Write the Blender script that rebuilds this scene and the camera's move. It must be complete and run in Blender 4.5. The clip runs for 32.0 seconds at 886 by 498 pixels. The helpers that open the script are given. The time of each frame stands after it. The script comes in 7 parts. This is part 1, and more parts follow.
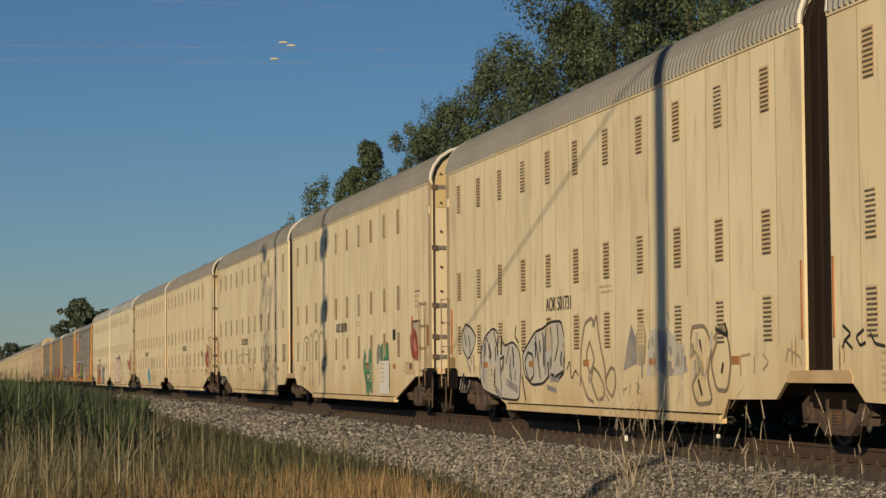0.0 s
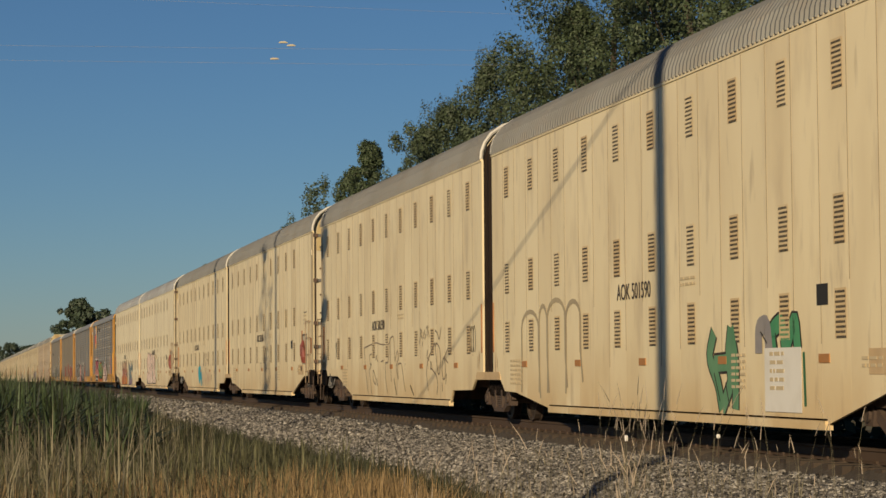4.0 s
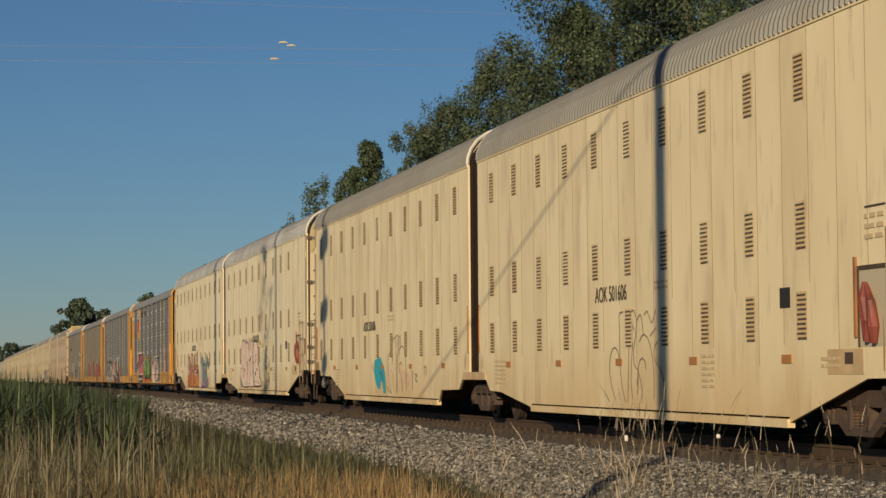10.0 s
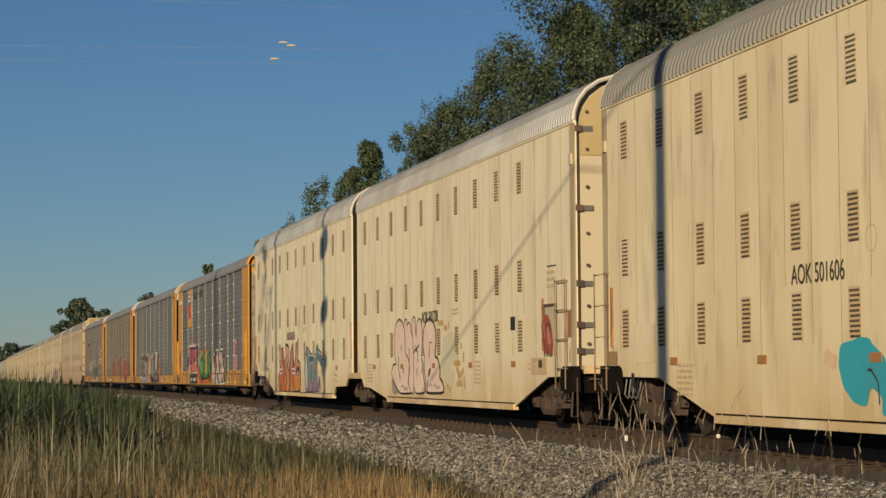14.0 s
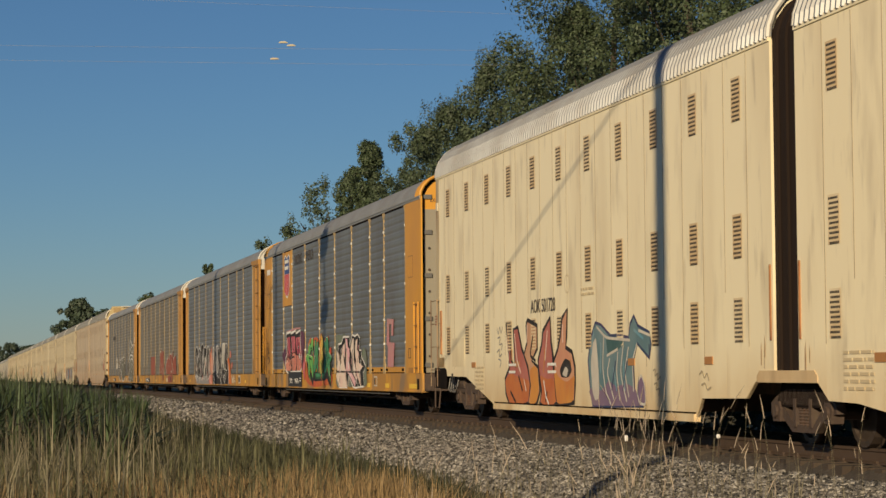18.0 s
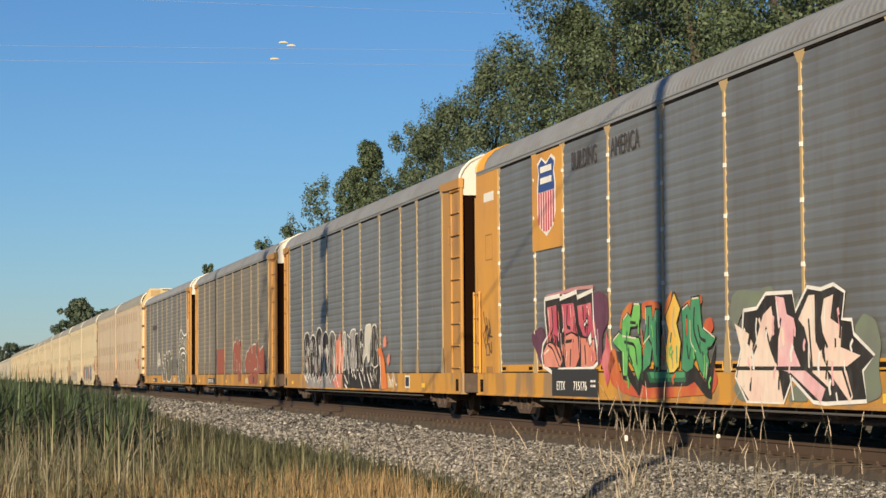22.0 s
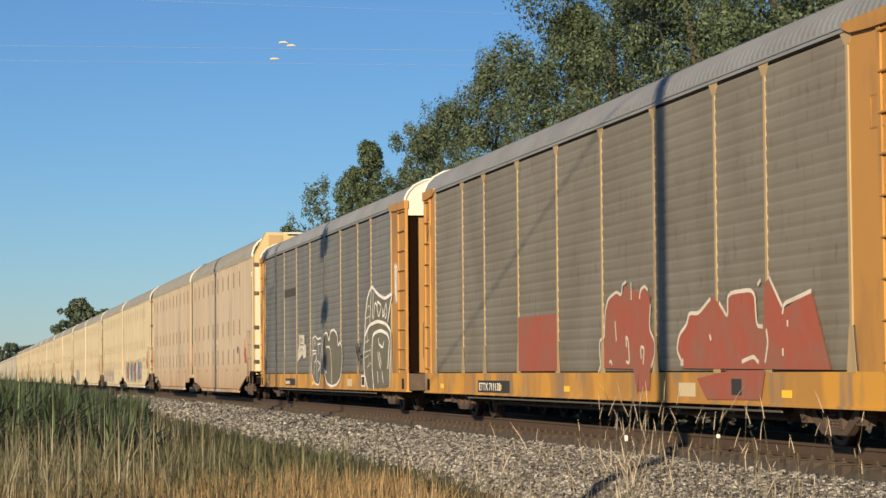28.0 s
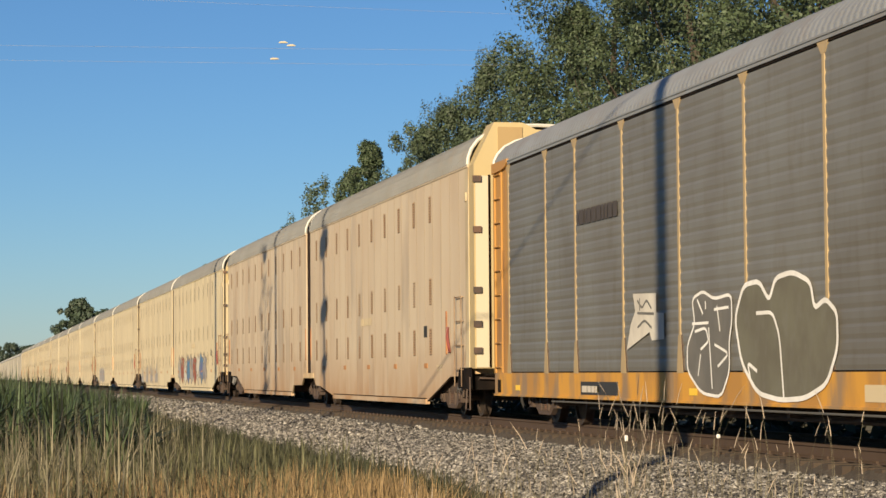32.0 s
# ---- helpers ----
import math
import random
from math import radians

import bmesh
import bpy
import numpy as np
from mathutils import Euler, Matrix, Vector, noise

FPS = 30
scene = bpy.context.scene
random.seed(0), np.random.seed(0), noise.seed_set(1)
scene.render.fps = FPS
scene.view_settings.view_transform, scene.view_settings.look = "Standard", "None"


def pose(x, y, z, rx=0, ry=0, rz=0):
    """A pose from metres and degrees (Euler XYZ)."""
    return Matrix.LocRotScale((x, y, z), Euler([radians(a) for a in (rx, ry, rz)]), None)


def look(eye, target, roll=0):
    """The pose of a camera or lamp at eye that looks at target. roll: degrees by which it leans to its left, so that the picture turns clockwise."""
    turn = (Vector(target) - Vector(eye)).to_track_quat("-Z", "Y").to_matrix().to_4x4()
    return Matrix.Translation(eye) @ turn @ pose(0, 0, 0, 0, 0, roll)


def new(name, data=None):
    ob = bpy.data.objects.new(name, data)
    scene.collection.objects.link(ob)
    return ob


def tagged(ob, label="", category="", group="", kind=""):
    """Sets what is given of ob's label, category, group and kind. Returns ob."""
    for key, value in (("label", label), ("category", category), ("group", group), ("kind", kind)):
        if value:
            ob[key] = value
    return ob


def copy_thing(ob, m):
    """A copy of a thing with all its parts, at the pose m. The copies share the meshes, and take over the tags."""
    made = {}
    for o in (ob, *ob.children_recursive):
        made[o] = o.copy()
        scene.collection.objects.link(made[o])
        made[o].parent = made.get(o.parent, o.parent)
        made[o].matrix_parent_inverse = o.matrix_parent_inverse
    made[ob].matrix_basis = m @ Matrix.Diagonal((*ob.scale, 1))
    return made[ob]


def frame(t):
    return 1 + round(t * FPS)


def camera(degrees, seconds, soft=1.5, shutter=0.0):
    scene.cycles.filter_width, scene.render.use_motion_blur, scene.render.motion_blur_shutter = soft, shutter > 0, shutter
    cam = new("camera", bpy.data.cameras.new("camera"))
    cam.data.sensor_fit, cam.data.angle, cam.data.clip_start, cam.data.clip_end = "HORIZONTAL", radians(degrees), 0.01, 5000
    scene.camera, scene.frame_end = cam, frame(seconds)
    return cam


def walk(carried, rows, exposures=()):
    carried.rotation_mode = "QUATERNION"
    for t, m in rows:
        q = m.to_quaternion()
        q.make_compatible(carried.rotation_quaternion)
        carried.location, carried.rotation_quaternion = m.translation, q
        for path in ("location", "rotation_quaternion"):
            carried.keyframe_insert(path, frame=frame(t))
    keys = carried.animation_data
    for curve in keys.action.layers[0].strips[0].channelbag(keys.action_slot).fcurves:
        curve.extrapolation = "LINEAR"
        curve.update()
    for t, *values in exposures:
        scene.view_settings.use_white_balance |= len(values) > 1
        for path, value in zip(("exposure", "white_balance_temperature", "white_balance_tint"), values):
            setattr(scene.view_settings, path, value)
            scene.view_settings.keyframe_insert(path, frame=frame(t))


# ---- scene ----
# The track runs along +y away from the camera; rail tops lie at z = 0.
FACE = 10.1            # near side of the cars, metres beside the camera
EYE = 1.25
SECONDS = 32.0
cam = camera(22.73, SECONDS, soft=1.5)
YAW, TILT = radians(12.028), radians(3.167)
AIM = (math.sin(YAW) * math.cos(TILT), math.cos(YAW) * math.cos(TILT), EYE + math.sin(TILT))
STAND = look((0, 0, EYE), AIM, -0.418)
EXPOSURES = [(0, -0.08, 5970, 10), (19.0, 0.02, 5950, 10), (20.5, 0.36, 5740, 10), (22.0, 0.70, 5590, 10), (27.5, 0.76, 5680, 10), (32.0, 0.72, 5740, 10)]
walk(cam, [(0, STAND), (SECONDS, STAND)], EXPOSURES)


def gone(t):
    """Metres that the train has rolled towards the camera after t seconds."""
    return 6.80381 * t + 0.0427499 * t * t - 0.000133090 * t ** 3


def bend(y):
    """How far the track has drifted sideways and sunk, y metres along it: a faint curve beyond the near cars."""
    far = (y - 78) + math.hypot(y - 78, 25)
    return -0.0024 * far, -0.0009 * far


def bent(me):
    """Lay a straight mesh along the faintly curved track."""
    for v in me.vertices:
        dx, dz = bend(v.co.y)
        v.co.x += dx
        v.co.z += dz
    return me


# ---- sky and sun ----
SUN_UP = radians(15)
SUN_WAY = Vector((-0.507 * math.cos(SUN_UP), -0.862 * math.cos(SUN_UP), math.sin(SUN_UP)))
world = bpy.data.worlds.new("world")
scene.world = world
world.use_nodes = True
wn = world.node_tree
sky = wn.nodes.new("ShaderNodeTexSky")
sky.sky_type, sky.sun_disc = "NISHITA", False
sky.sun_elevation, sky.sun_rotation = SUN_UP, math.atan2(SUN_WAY.x, SUN_WAY.y) % (2 * math.pi)
sky.air_density, sky.dust_density, sky.ozone_density = 0.95, 0.06, 4.8
wn.links.new(sky.outputs[0], wn.nodes["Background"].inputs[0])
wn.nodes["Background"].inputs[1].default_value = 0.05
sun = new("sun", bpy.data.lights.new("sun", "SUN"))
sun.data.energy, sun.data.angle, sun.data.color = 5.0, radians(0.45), (1.0, 0.76, 0.45)
sun.matrix_world = look(SUN_WAY * 100, (0, 0, 0))


# ---- materials ----
def mix(nt, kind, fac, a, b):
    n = nt.nodes.new("ShaderNodeMix")
    n.data_type, n.blend_type = "RGBA", kind
    for socket, v in ((n.inputs[0], fac), (n.inputs[6], a), (n.inputs[7], b)):
        if isinstance(v, (int, float)):
            socket.default_value = v
        elif isinstance(v, tuple):
            socket.default_value = (*v[:3], 1)
        else:
            nt.links.new(v, socket)
    return n.outputs[2]


def noisy(nt, vec, scale, detail=4, stretch=(1, 1, 1), lo=0.35, hi=0.65):
    m = nt.nodes.new("ShaderNodeMapping")
    m.inputs["Scale"].default_value = stretch
    nt.links.new(vec, m.inputs[0])
    n = nt.nodes.new("ShaderNodeTexNoise")
    n.inputs["Scale"].default_value, n.inputs["Detail"].default_value = scale, detail
    nt.links.new(m.outputs[0], n.inputs["Vector"])
    r = nt.nodes.new("ShaderNodeMapRange")
    r.inputs[1].default_value, r.inputs[2].default_value = lo, hi
    nt.links.new(n.outputs[0], r.inputs[0])
    return r.outputs[0]


def material(name, base, rough=0.6, metal=0.0, stains=(), bump=0.0, bump_scale=30.0, vary=0.0, leaf=False, splash=None, sheen=0.5):
    """stains: (colour, amount, scale, stretch, lo, hi). splash: (colour, height, amount) of road dirt thrown up by the wheels."""
    m = bpy.data.materials.new(name)
    m.use_nodes = True
    nt = m.node_tree
    bsdf = nt.nodes["Principled BSDF"]
    bsdf.inputs["Roughness"].default_value, bsdf.inputs["Metallic"].default_value = rough, metal
    bsdf.inputs["Specular IOR Level"].default_value = sheen
    geo = nt.nodes.new("ShaderNodeTexCoord").outputs["Object"]
    if vary:
        info = nt.nodes.new("ShaderNodeObjectInfo")
        shift = nt.nodes.new("ShaderNodeVectorMath")
        shift.operation = "MULTIPLY_ADD"
        shift.inputs[1].default_value = (17, 31, 13)
        nt.links.new(info.outputs["Random"], shift.inputs[0])
        nt.links.new(geo, shift.inputs[2])
        geo = shift.outputs[0]
    col = base
    for colour, amount, scale, stretch, lo, hi in stains:
        f = noisy(nt, geo, scale, 5, stretch, lo, hi)
        k = nt.nodes.new("ShaderNodeMath")
        k.operation = "MULTIPLY"
        k.inputs[1].default_value = amount
        nt.links.new(f, k.inputs[0])
        col = mix(nt, "MIX", k.outputs[0], col, colour)
    if splash:
        plain = nt.nodes.new("ShaderNodeTexCoord").outputs["Object"]
        sep = nt.nodes.new("ShaderNodeSeparateXYZ")
        nt.links.new(plain, sep.inputs[0])
        rise = nt.nodes.new("ShaderNodeMapRange")
        rise.inputs[1].default_value, rise.inputs[2].default_value = splash[1], 0.5
        rise.inputs[3].default_value, rise.inputs[4].default_value = 0.0, splash[2]
        nt.links.new(sep.outputs[2], rise.inputs[0])
        k = nt.nodes.new("ShaderNodeMath")
        k.operation = "MULTIPLY"
        nt.links.new(rise.outputs[0], k.inputs[0])
        nt.links.new(noisy(nt, geo, 0.7, 6, (1, 1, 0.8), 0.25, 0.55), k.inputs[1])
        col = mix(nt, "MIX", k.outputs[0], col, splash[0])
    if vary:
        r = nt.nodes.new("ShaderNodeMapRange")
        r.inputs[3].default_value, r.inputs[4].default_value = 1 - vary, 1 + vary
        src = nt.nodes.new("ShaderNodeNewGeometry").outputs["Random Per Island"] if leaf else info.outputs["Random"]
        nt.links.new(src, r.inputs[0])
        c = nt.nodes.new("ShaderNodeVectorMath")
        c.operation = "SCALE"
        nt.links.new(r.outputs[0], c.inputs["Scale"])
        if isinstance(col, tuple):
            c.inputs[0].default_value = col[:3]
        else:
            nt.links.new(col, c.inputs[0])
        col = c.outputs[0]
    if isinstance(col, tuple):
        bsdf.inputs["Base Color"].default_value = (*col[:3], 1)
    else:
        nt.links.new(col, bsdf.inputs["Base Color"])
    if bump:
        b = nt.nodes.new("ShaderNodeBump")
        b.inputs["Strength"].default_value, b.inputs["Distance"].default_value = bump, 0.02
        nt.links.new(noisy(nt, geo, bump_scale, 6, (1, 1, 1), 0, 1), b.inputs["Height"])
        nt.links.new(b.outputs[0], bsdf.inputs["Normal"])
    return m


STREAK = (2.2, 2.2, 0.12)
STAIN = (0.45, 0.45, 0.10)
CREAM_WEAR = [((0.68, 0.56, 0.34), 0.5, 0.45, (1, 1, 0.6), 0.42, 0.68), ((0.50, 0.36, 0.19), 0.30, 1.4, STAIN, 0.52, 0.72), ((0.40, 0.31, 0.20), 0.38, 1.7, (1, 1, 0.3), 0.54, 0.72), ((0.26, 0.19, 0.13), 0.35, 4.5, (1, 1, 0.2), 0.60, 0.74)]
M_CREAM = material("cream_paint", (0.86, 0.75, 0.495), 0.5, stains=CREAM_WEAR, bump=0.03, bump_scale=1.5, vary=0.03, splash=((0.56, 0.37, 0.15), 1.8, 0.65))
M_CREAM_BRIGHT = material("clean_cream_paint", (0.90, 0.80, 0.55), 0.45, stains=CREAM_WEAR[1:], bump=0.03, bump_scale=1.5, vary=0.02, splash=((0.58, 0.38, 0.16), 1.6, 0.8))
# Duller than the cream sides, with brown streaks.
M_BEIGE = material("beige_primer", (0.50, 0.42, 0.27), 0.6, stains=[((0.20, 0.10, 0.05), 0.75, 1.3, (1, 1, 0.22), 0.52, 0.64), ((0.36, 0.28, 0.16), 0.5, 1.5, (1, 1, 0.3), 0.45, 0.7)])
M_CREAM_DUST = material("dusty_cream_paint", (0.62, 0.47, 0.27), 0.65, stains=[((0.42, 0.26, 0.12), 0.6, 1.2, (1, 1, 0.6), 0.4, 0.7), ((0.25, 0.16, 0.09), 0.4, 2, (1, 1, 0.6), 0.5, 0.75)], bump=0.03, bump_scale=2, vary=0.04)
M_CREAM_OLD = material("faded_cream_paint", (0.55, 0.455, 0.325), 0.6, stains=[((0.22, 0.19, 0.16), 0.55, 0.42, (1, 1, 0.45), 0.56, 0.72), ((0.16, 0.14, 0.12), 0.5, 1.0, (1.2, 1.2, 0.12), 0.60, 0.74), ((0.46, 0.34, 0.22), 0.5, 0.6, (1, 1, 0.5), 0.42, 0.7), ((0.40, 0.28, 0.17), 0.35, 1.3, STAIN, 0.52, 0.72)], bump=0.03, bump_scale=1.5, vary=0.03, splash=((0.38, 0.22, 0.10), 1.9, 0.9))
M_CREAM_PALE = material("sun_bleached_cream_paint", (0.64, 0.545, 0.35), 0.6, stains=[((0.42, 0.34, 0.22), 0.5, 0.5, (1, 1, 0.45), 0.52, 0.72), ((0.26, 0.19, 0.12), 0.5, 1.5, (1, 1, 0.2), 0.56, 0.72)], vary=0.05)
M_DOOR = material("white_door_paint", (0.52, 0.465, 0.34), 0.45, stains=[((0.55, 0.42, 0.25), 0.45, 1.0, (2, 2, 0.3), 0.5, 0.75)], vary=0.03)
M_WHITE = material("white_paint", (0.56, 0.54, 0.48), 0.5, stains=[((0.5, 0.45, 0.38), 0.4, 2, (1, 1, 0.4), 0.5, 0.8)])
M_ROOF = material("galvanised_roof", (0.345, 0.35, 0.345), 0.55, 0.4, stains=[((0.26, 0.26, 0.25), 0.6, 0.7, (1, 1, 1), 0.4, 0.65), ((0.26, 0.20, 0.15), 0.35, 3, (1, 0.5, 1), 0.5, 0.75)], vary=0.04)
M_ROOF_MID = material("weathered_galvanised_roof", (0.36, 0.365, 0.36), 0.45, 0.65, stains=[((0.24, 0.23, 0.21), 0.6, 0.7, (1, 1, 1), 0.4, 0.65), ((0.24, 0.19, 0.14), 0.35, 3, (1, 0.5, 1), 0.5, 0.75)], vary=0.04)
M_PALECAR = material("pale_grey_car_paint", (0.36, 0.33, 0.27), 0.6, vary=0.08)
M_ROOF_DULL = material("dull_galvanised_roof", (0.185, 0.186, 0.178), 0.6, 0.35, stains=[((0.15, 0.145, 0.13), 0.6, 0.7, (1, 1, 1), 0.4, 0.65), ((0.20, 0.16, 0.12), 0.35, 3, (1, 0.5, 1), 0.5, 0.75)], vary=0.04)
M_GALV = material("galvanised_panel", (0.245, 0.258, 0.262), 0.5, 0.45, stains=[((0.19, 0.185, 0.175), 0.7, 0.8, (1, 1, 0.6), 0.38, 0.62), ((0.20, 0.15, 0.10), 0.4, 3.5, (1.5, 1.5, 0.3), 0.5, 0.75)], vary=0.06)
M_YELLOW = material("yellow_paint", (0.63, 0.31, 0.026), 0.5, stains=[((0.50, 0.24, 0.05), 0.5, 1.1, (1, 1, 0.6), 0.4, 0.7), ((0.30, 0.16, 0.06), 0.45, 2.2, (0.6, 0.6, 0.25), 0.54, 0.72)], bump=0.03, bump_scale=3, vary=0.03)
M_SILL = material("dirty_yellow_sill_paint", (0.56, 0.285, 0.035), 0.6, stains=[((0.34, 0.18, 0.05), 0.7, 0.8, (1, 1.2, 0.4), 0.46, 0.54), ((0.20, 0.16, 0.12), 0.7, 1.7, (1, 1, 0.35), 0.5, 0.64)], bump=0.04, bump_scale=5, vary=0.04)
M_GALV_BROWN = material("brown_stained_galvanised_panel", (0.245, 0.222, 0.178), 0.6, 0.3, stains=[((0.19, 0.165, 0.125), 0.7, 0.7, (1, 1, 0.6), 0.38, 0.62), ((0.13, 0.105, 0.08), 0.5, 5.0, (1.5, 1.5, 0.5), 0.58, 0.72)], vary=0.05)
M_GALV_DULL = material("dull_galvanised_panel", (0.245, 0.238, 0.213), 0.55, 0.4, stains=[((0.19, 0.175, 0.15), 0.7, 0.8, (1, 1, 0.6), 0.38, 0.62), ((0.16, 0.13, 0.09), 0.4, 3.5, (1.5, 1.5, 0.3), 0.52, 0.75)], vary=0.06)
M_YELLOW_WORN = material("rust_stained_yellow_paint", (0.40, 0.20, 0.045), 0.6, stains=[((0.20, 0.10, 0.04), 0.7, 1.3, (1, 1, 0.3), 0.42, 0.62), ((0.10, 0.06, 0.035), 0.6, 3, (1, 1, 0.3), 0.54, 0.7)], vary=0.05)
M_YELLOW_DULL = material("dulled_yellow_paint", (0.42, 0.218, 0.043), 0.55, stains=[((0.40, 0.20, 0.05), 0.5, 1.1, (1, 1, 0.6), 0.4, 0.7), ((0.20, 0.11, 0.05), 0.6, 2.2, (0.6, 0.6, 0.25), 0.52, 0.68)], bump=0.03, bump_scale=3, vary=0.03)
M_POST_PALE = material("bleached_post_paint", (0.40, 0.295, 0.15), 0.6, stains=[((0.28, 0.22, 0.15), 0.6, 3, (2, 2, 0.5), 0.42, 0.7)], vary=0.04)
M_LADDER = material("rust_brown_ladder_paint", (0.30, 0.215, 0.13), 0.65, stains=[((0.10, 0.055, 0.035), 0.7, 4, (1, 1, 0.5), 0.42, 0.6)], vary=0.1)
M_POST = material("faded_yellow_post_paint", (0.46, 0.33, 0.15), 0.55, stains=[((0.36, 0.26, 0.15), 0.5, 3, (2, 2, 0.5), 0.45, 0.7)], vary=0.04)
M_BLACK = material("dark_vent", (0.025, 0.024, 0.022), 0.7)
M_DARK = material("dark_underframe_steel", (0.05, 0.038, 0.031), 0.7, stains=[((0.14, 0.075, 0.045), 0.7, 4, (1, 1, 1), 0.4, 0.65)], bump=0.2, bump_scale=20, vary=0.08)
# Near-black: the shade under and inside the cars is put into the colour.
M_SHADED = material("soot_black_steel", (0.008, 0.006, 0.005), 0.9, stains=[((0.022, 0.014, 0.010), 0.6, 3, (1, 1, 1), 0.45, 0.65)], sheen=0.1)
M_GUARD = material("rust_orange_guard_paint", (0.36, 0.165, 0.06), 0.7, stains=[((0.16, 0.07, 0.035), 0.7, 4, (1, 1, 0.4), 0.42, 0.62)])
M_STEELGREY = material("dull_grey_steel", (0.16, 0.155, 0.15), 0.55, 0.4)
M_VENT_OLD = material("dusty_vent", (0.10, 0.078, 0.056), 0.8)
M_BELLOWS = material("brown_bellows", (0.022, 0.014, 0.010), 0.8, vary=0.1, sheen=0.15)
# Darker than the side yellow, to offset stronger sun on the ends.
M_YELLOW_DOOR = material("sun_bleached_yellow_door_paint", (0.31, 0.168, 0.042), 0.6, stains=[((0.24, 0.12, 0.035), 0.6, 1.2, (1, 1, 0.5), 0.42, 0.7)])
M_WHITE_DOOR = material("chalky_white_door_paint", (0.27, 0.247, 0.195), 0.6, stains=[((0.20, 0.175, 0.13), 0.5, 1.5, (1, 1, 0.4), 0.45, 0.7)])
M_GABLE = material("ochre_cream_paint", (0.44, 0.345, 0.17), 0.55, stains=[((0.38, 0.27, 0.12), 0.5, 1.2, (1, 1, 0.5), 0.45, 0.7)])
# Deeper ochre; on the gable it puts the shaded face into colour.
M_OCHRE_DARK = material("ochre_door_paint", (0.34, 0.235, 0.10), 0.6, stains=[((0.24, 0.15, 0.07), 0.5, 1.2, (1, 1, 0.5), 0.45, 0.7)])
M_RUST = material("rusty_truck_steel", (0.075, 0.050, 0.037), 0.75, stains=[((0.06, 0.04, 0.03), 0.6, 5, (1, 1, 1), 0.4, 0.65), ((0.11, 0.08, 0.05), 0.5, 9, (1, 1, 1), 0.5, 0.7)], bump=0.25, bump_scale=20, vary=0.08)
M_WHEEL = material("wheel_steel", (0.075, 0.055, 0.042), 0.55, 0.4, stains=[((0.05, 0.04, 0.035), 0.6, 8, (1, 1, 1), 0.4, 0.65)])
M_RAIL = material("rusty_rail", (0.068, 0.043, 0.027), 0.7, stains=[((0.07, 0.045, 0.03), 0.6, 3, (1, 0.3, 1), 0.4, 0.65)], bump=0.1, bump_scale=30)
M_TIE = material("weathered_tie_wood", (0.058, 0.040, 0.027), 0.85, stains=[((0.05, 0.04, 0.03), 0.7, 6, (0.3, 2, 1), 0.4, 0.6)], bump=0.4, bump_scale=12, vary=0.15)
M_STONE = material("ballast_stone", (0.24, 0.225, 0.201), 0.85, stains=[((0.09, 0.08, 0.07), 0.8, 9, (1, 1, 1), 0.42, 0.58)], bump=0.2, bump_scale=60, vary=0.95, leaf=True)
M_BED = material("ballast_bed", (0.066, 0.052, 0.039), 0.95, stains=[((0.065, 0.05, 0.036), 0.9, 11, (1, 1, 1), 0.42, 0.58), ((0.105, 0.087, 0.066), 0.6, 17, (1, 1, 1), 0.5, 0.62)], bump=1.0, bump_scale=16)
M_SOIL = material("field_ground", (0.19, 0.145, 0.068), 0.95, stains=[((0.085, 0.085, 0.034), 0.7, 0.35, (1, 1, 1), 0.4, 0.6), ((0.14, 0.11, 0.055), 0.6, 3, (1, 1, 1), 0.45, 0.65)], bump=0.6, bump_scale=6)
M_DRYGRASS = material("dry_grass", (0.228, 0.157, 0.071), 0.7, vary=0.7, leaf=True)
M_GREENGRASS = material("green_reed", (0.036, 0.055, 0.020), 0.6, vary=0.95, leaf=True)
M_OLIVE = material("olive_grass", (0.076, 0.075, 0.034), 0.7, vary=0.8, leaf=True)
M_PALEREED = material("pale_grass_stalk", (0.135, 0.12, 0.075), 0.7, vary=0.75, leaf=True)
M_WEED = material("green_weed", (0.032, 0.036, 0.015), 0.7, vary=0.5, leaf=True)
M_SEED = material("seed_head", (0.36, 0.30, 0.235), 0.8, vary=0.3, leaf=True)
M_LEAF = material("tree_leaf", (0.048, 0.069, 0.030), 0.65, vary=0.5, leaf=True)
M_LEAF_PALE = material("pale_tree_leaf", (0.053, 0.074, 0.036), 0.65, vary=0.5, leaf=True)
# Bluer, duller leaf: the haze of distance is put into the colour.
M_LEAF_FAR = material("distant_tree_leaf", (0.040, 0.058, 0.034), 0.6, vary=0.4, leaf=True)
M_BARK = material("bark", (0.06, 0.048, 0.035), 0.9, stains=[((0.06, 0.045, 0.03), 0.7, 8, (1, 1, 0.2), 0.4, 0.6)], bump=0.5, bump_scale=14)
M_POLE = material("weathered_pole_wood", (0.16, 0.12, 0.085), 0.85, stains=[((0.08, 0.06, 0.045), 0.6, 4, (2, 2, 0.1), 0.4, 0.6)], bump=0.2, bump_scale=10)
M_WIRE = material("weathered_wire", (0.24, 0.24, 0.24), 0.7)
M_STREAK = material("rust_streak", (0.36, 0.22, 0.11), 0.8, stains=[((0.42, 0.28, 0.15), 0.8, 2.5, (2, 2, 0.4), 0.4, 0.62), ((0.09, 0.045, 0.03), 0.7, 5, (2, 2, 0.3), 0.5, 0.65)], vary=0.1)
M_LEVER = material("dull_red_paint", (0.20, 0.05, 0.038), 0.6, stains=[((0.10, 0.03, 0.02), 0.7, 5, (1, 1, 0.5), 0.45, 0.6)])
M_BRUSH = material("brush_leaf", (0.030, 0.038, 0.014), 0.7, vary=0.5, leaf=True)
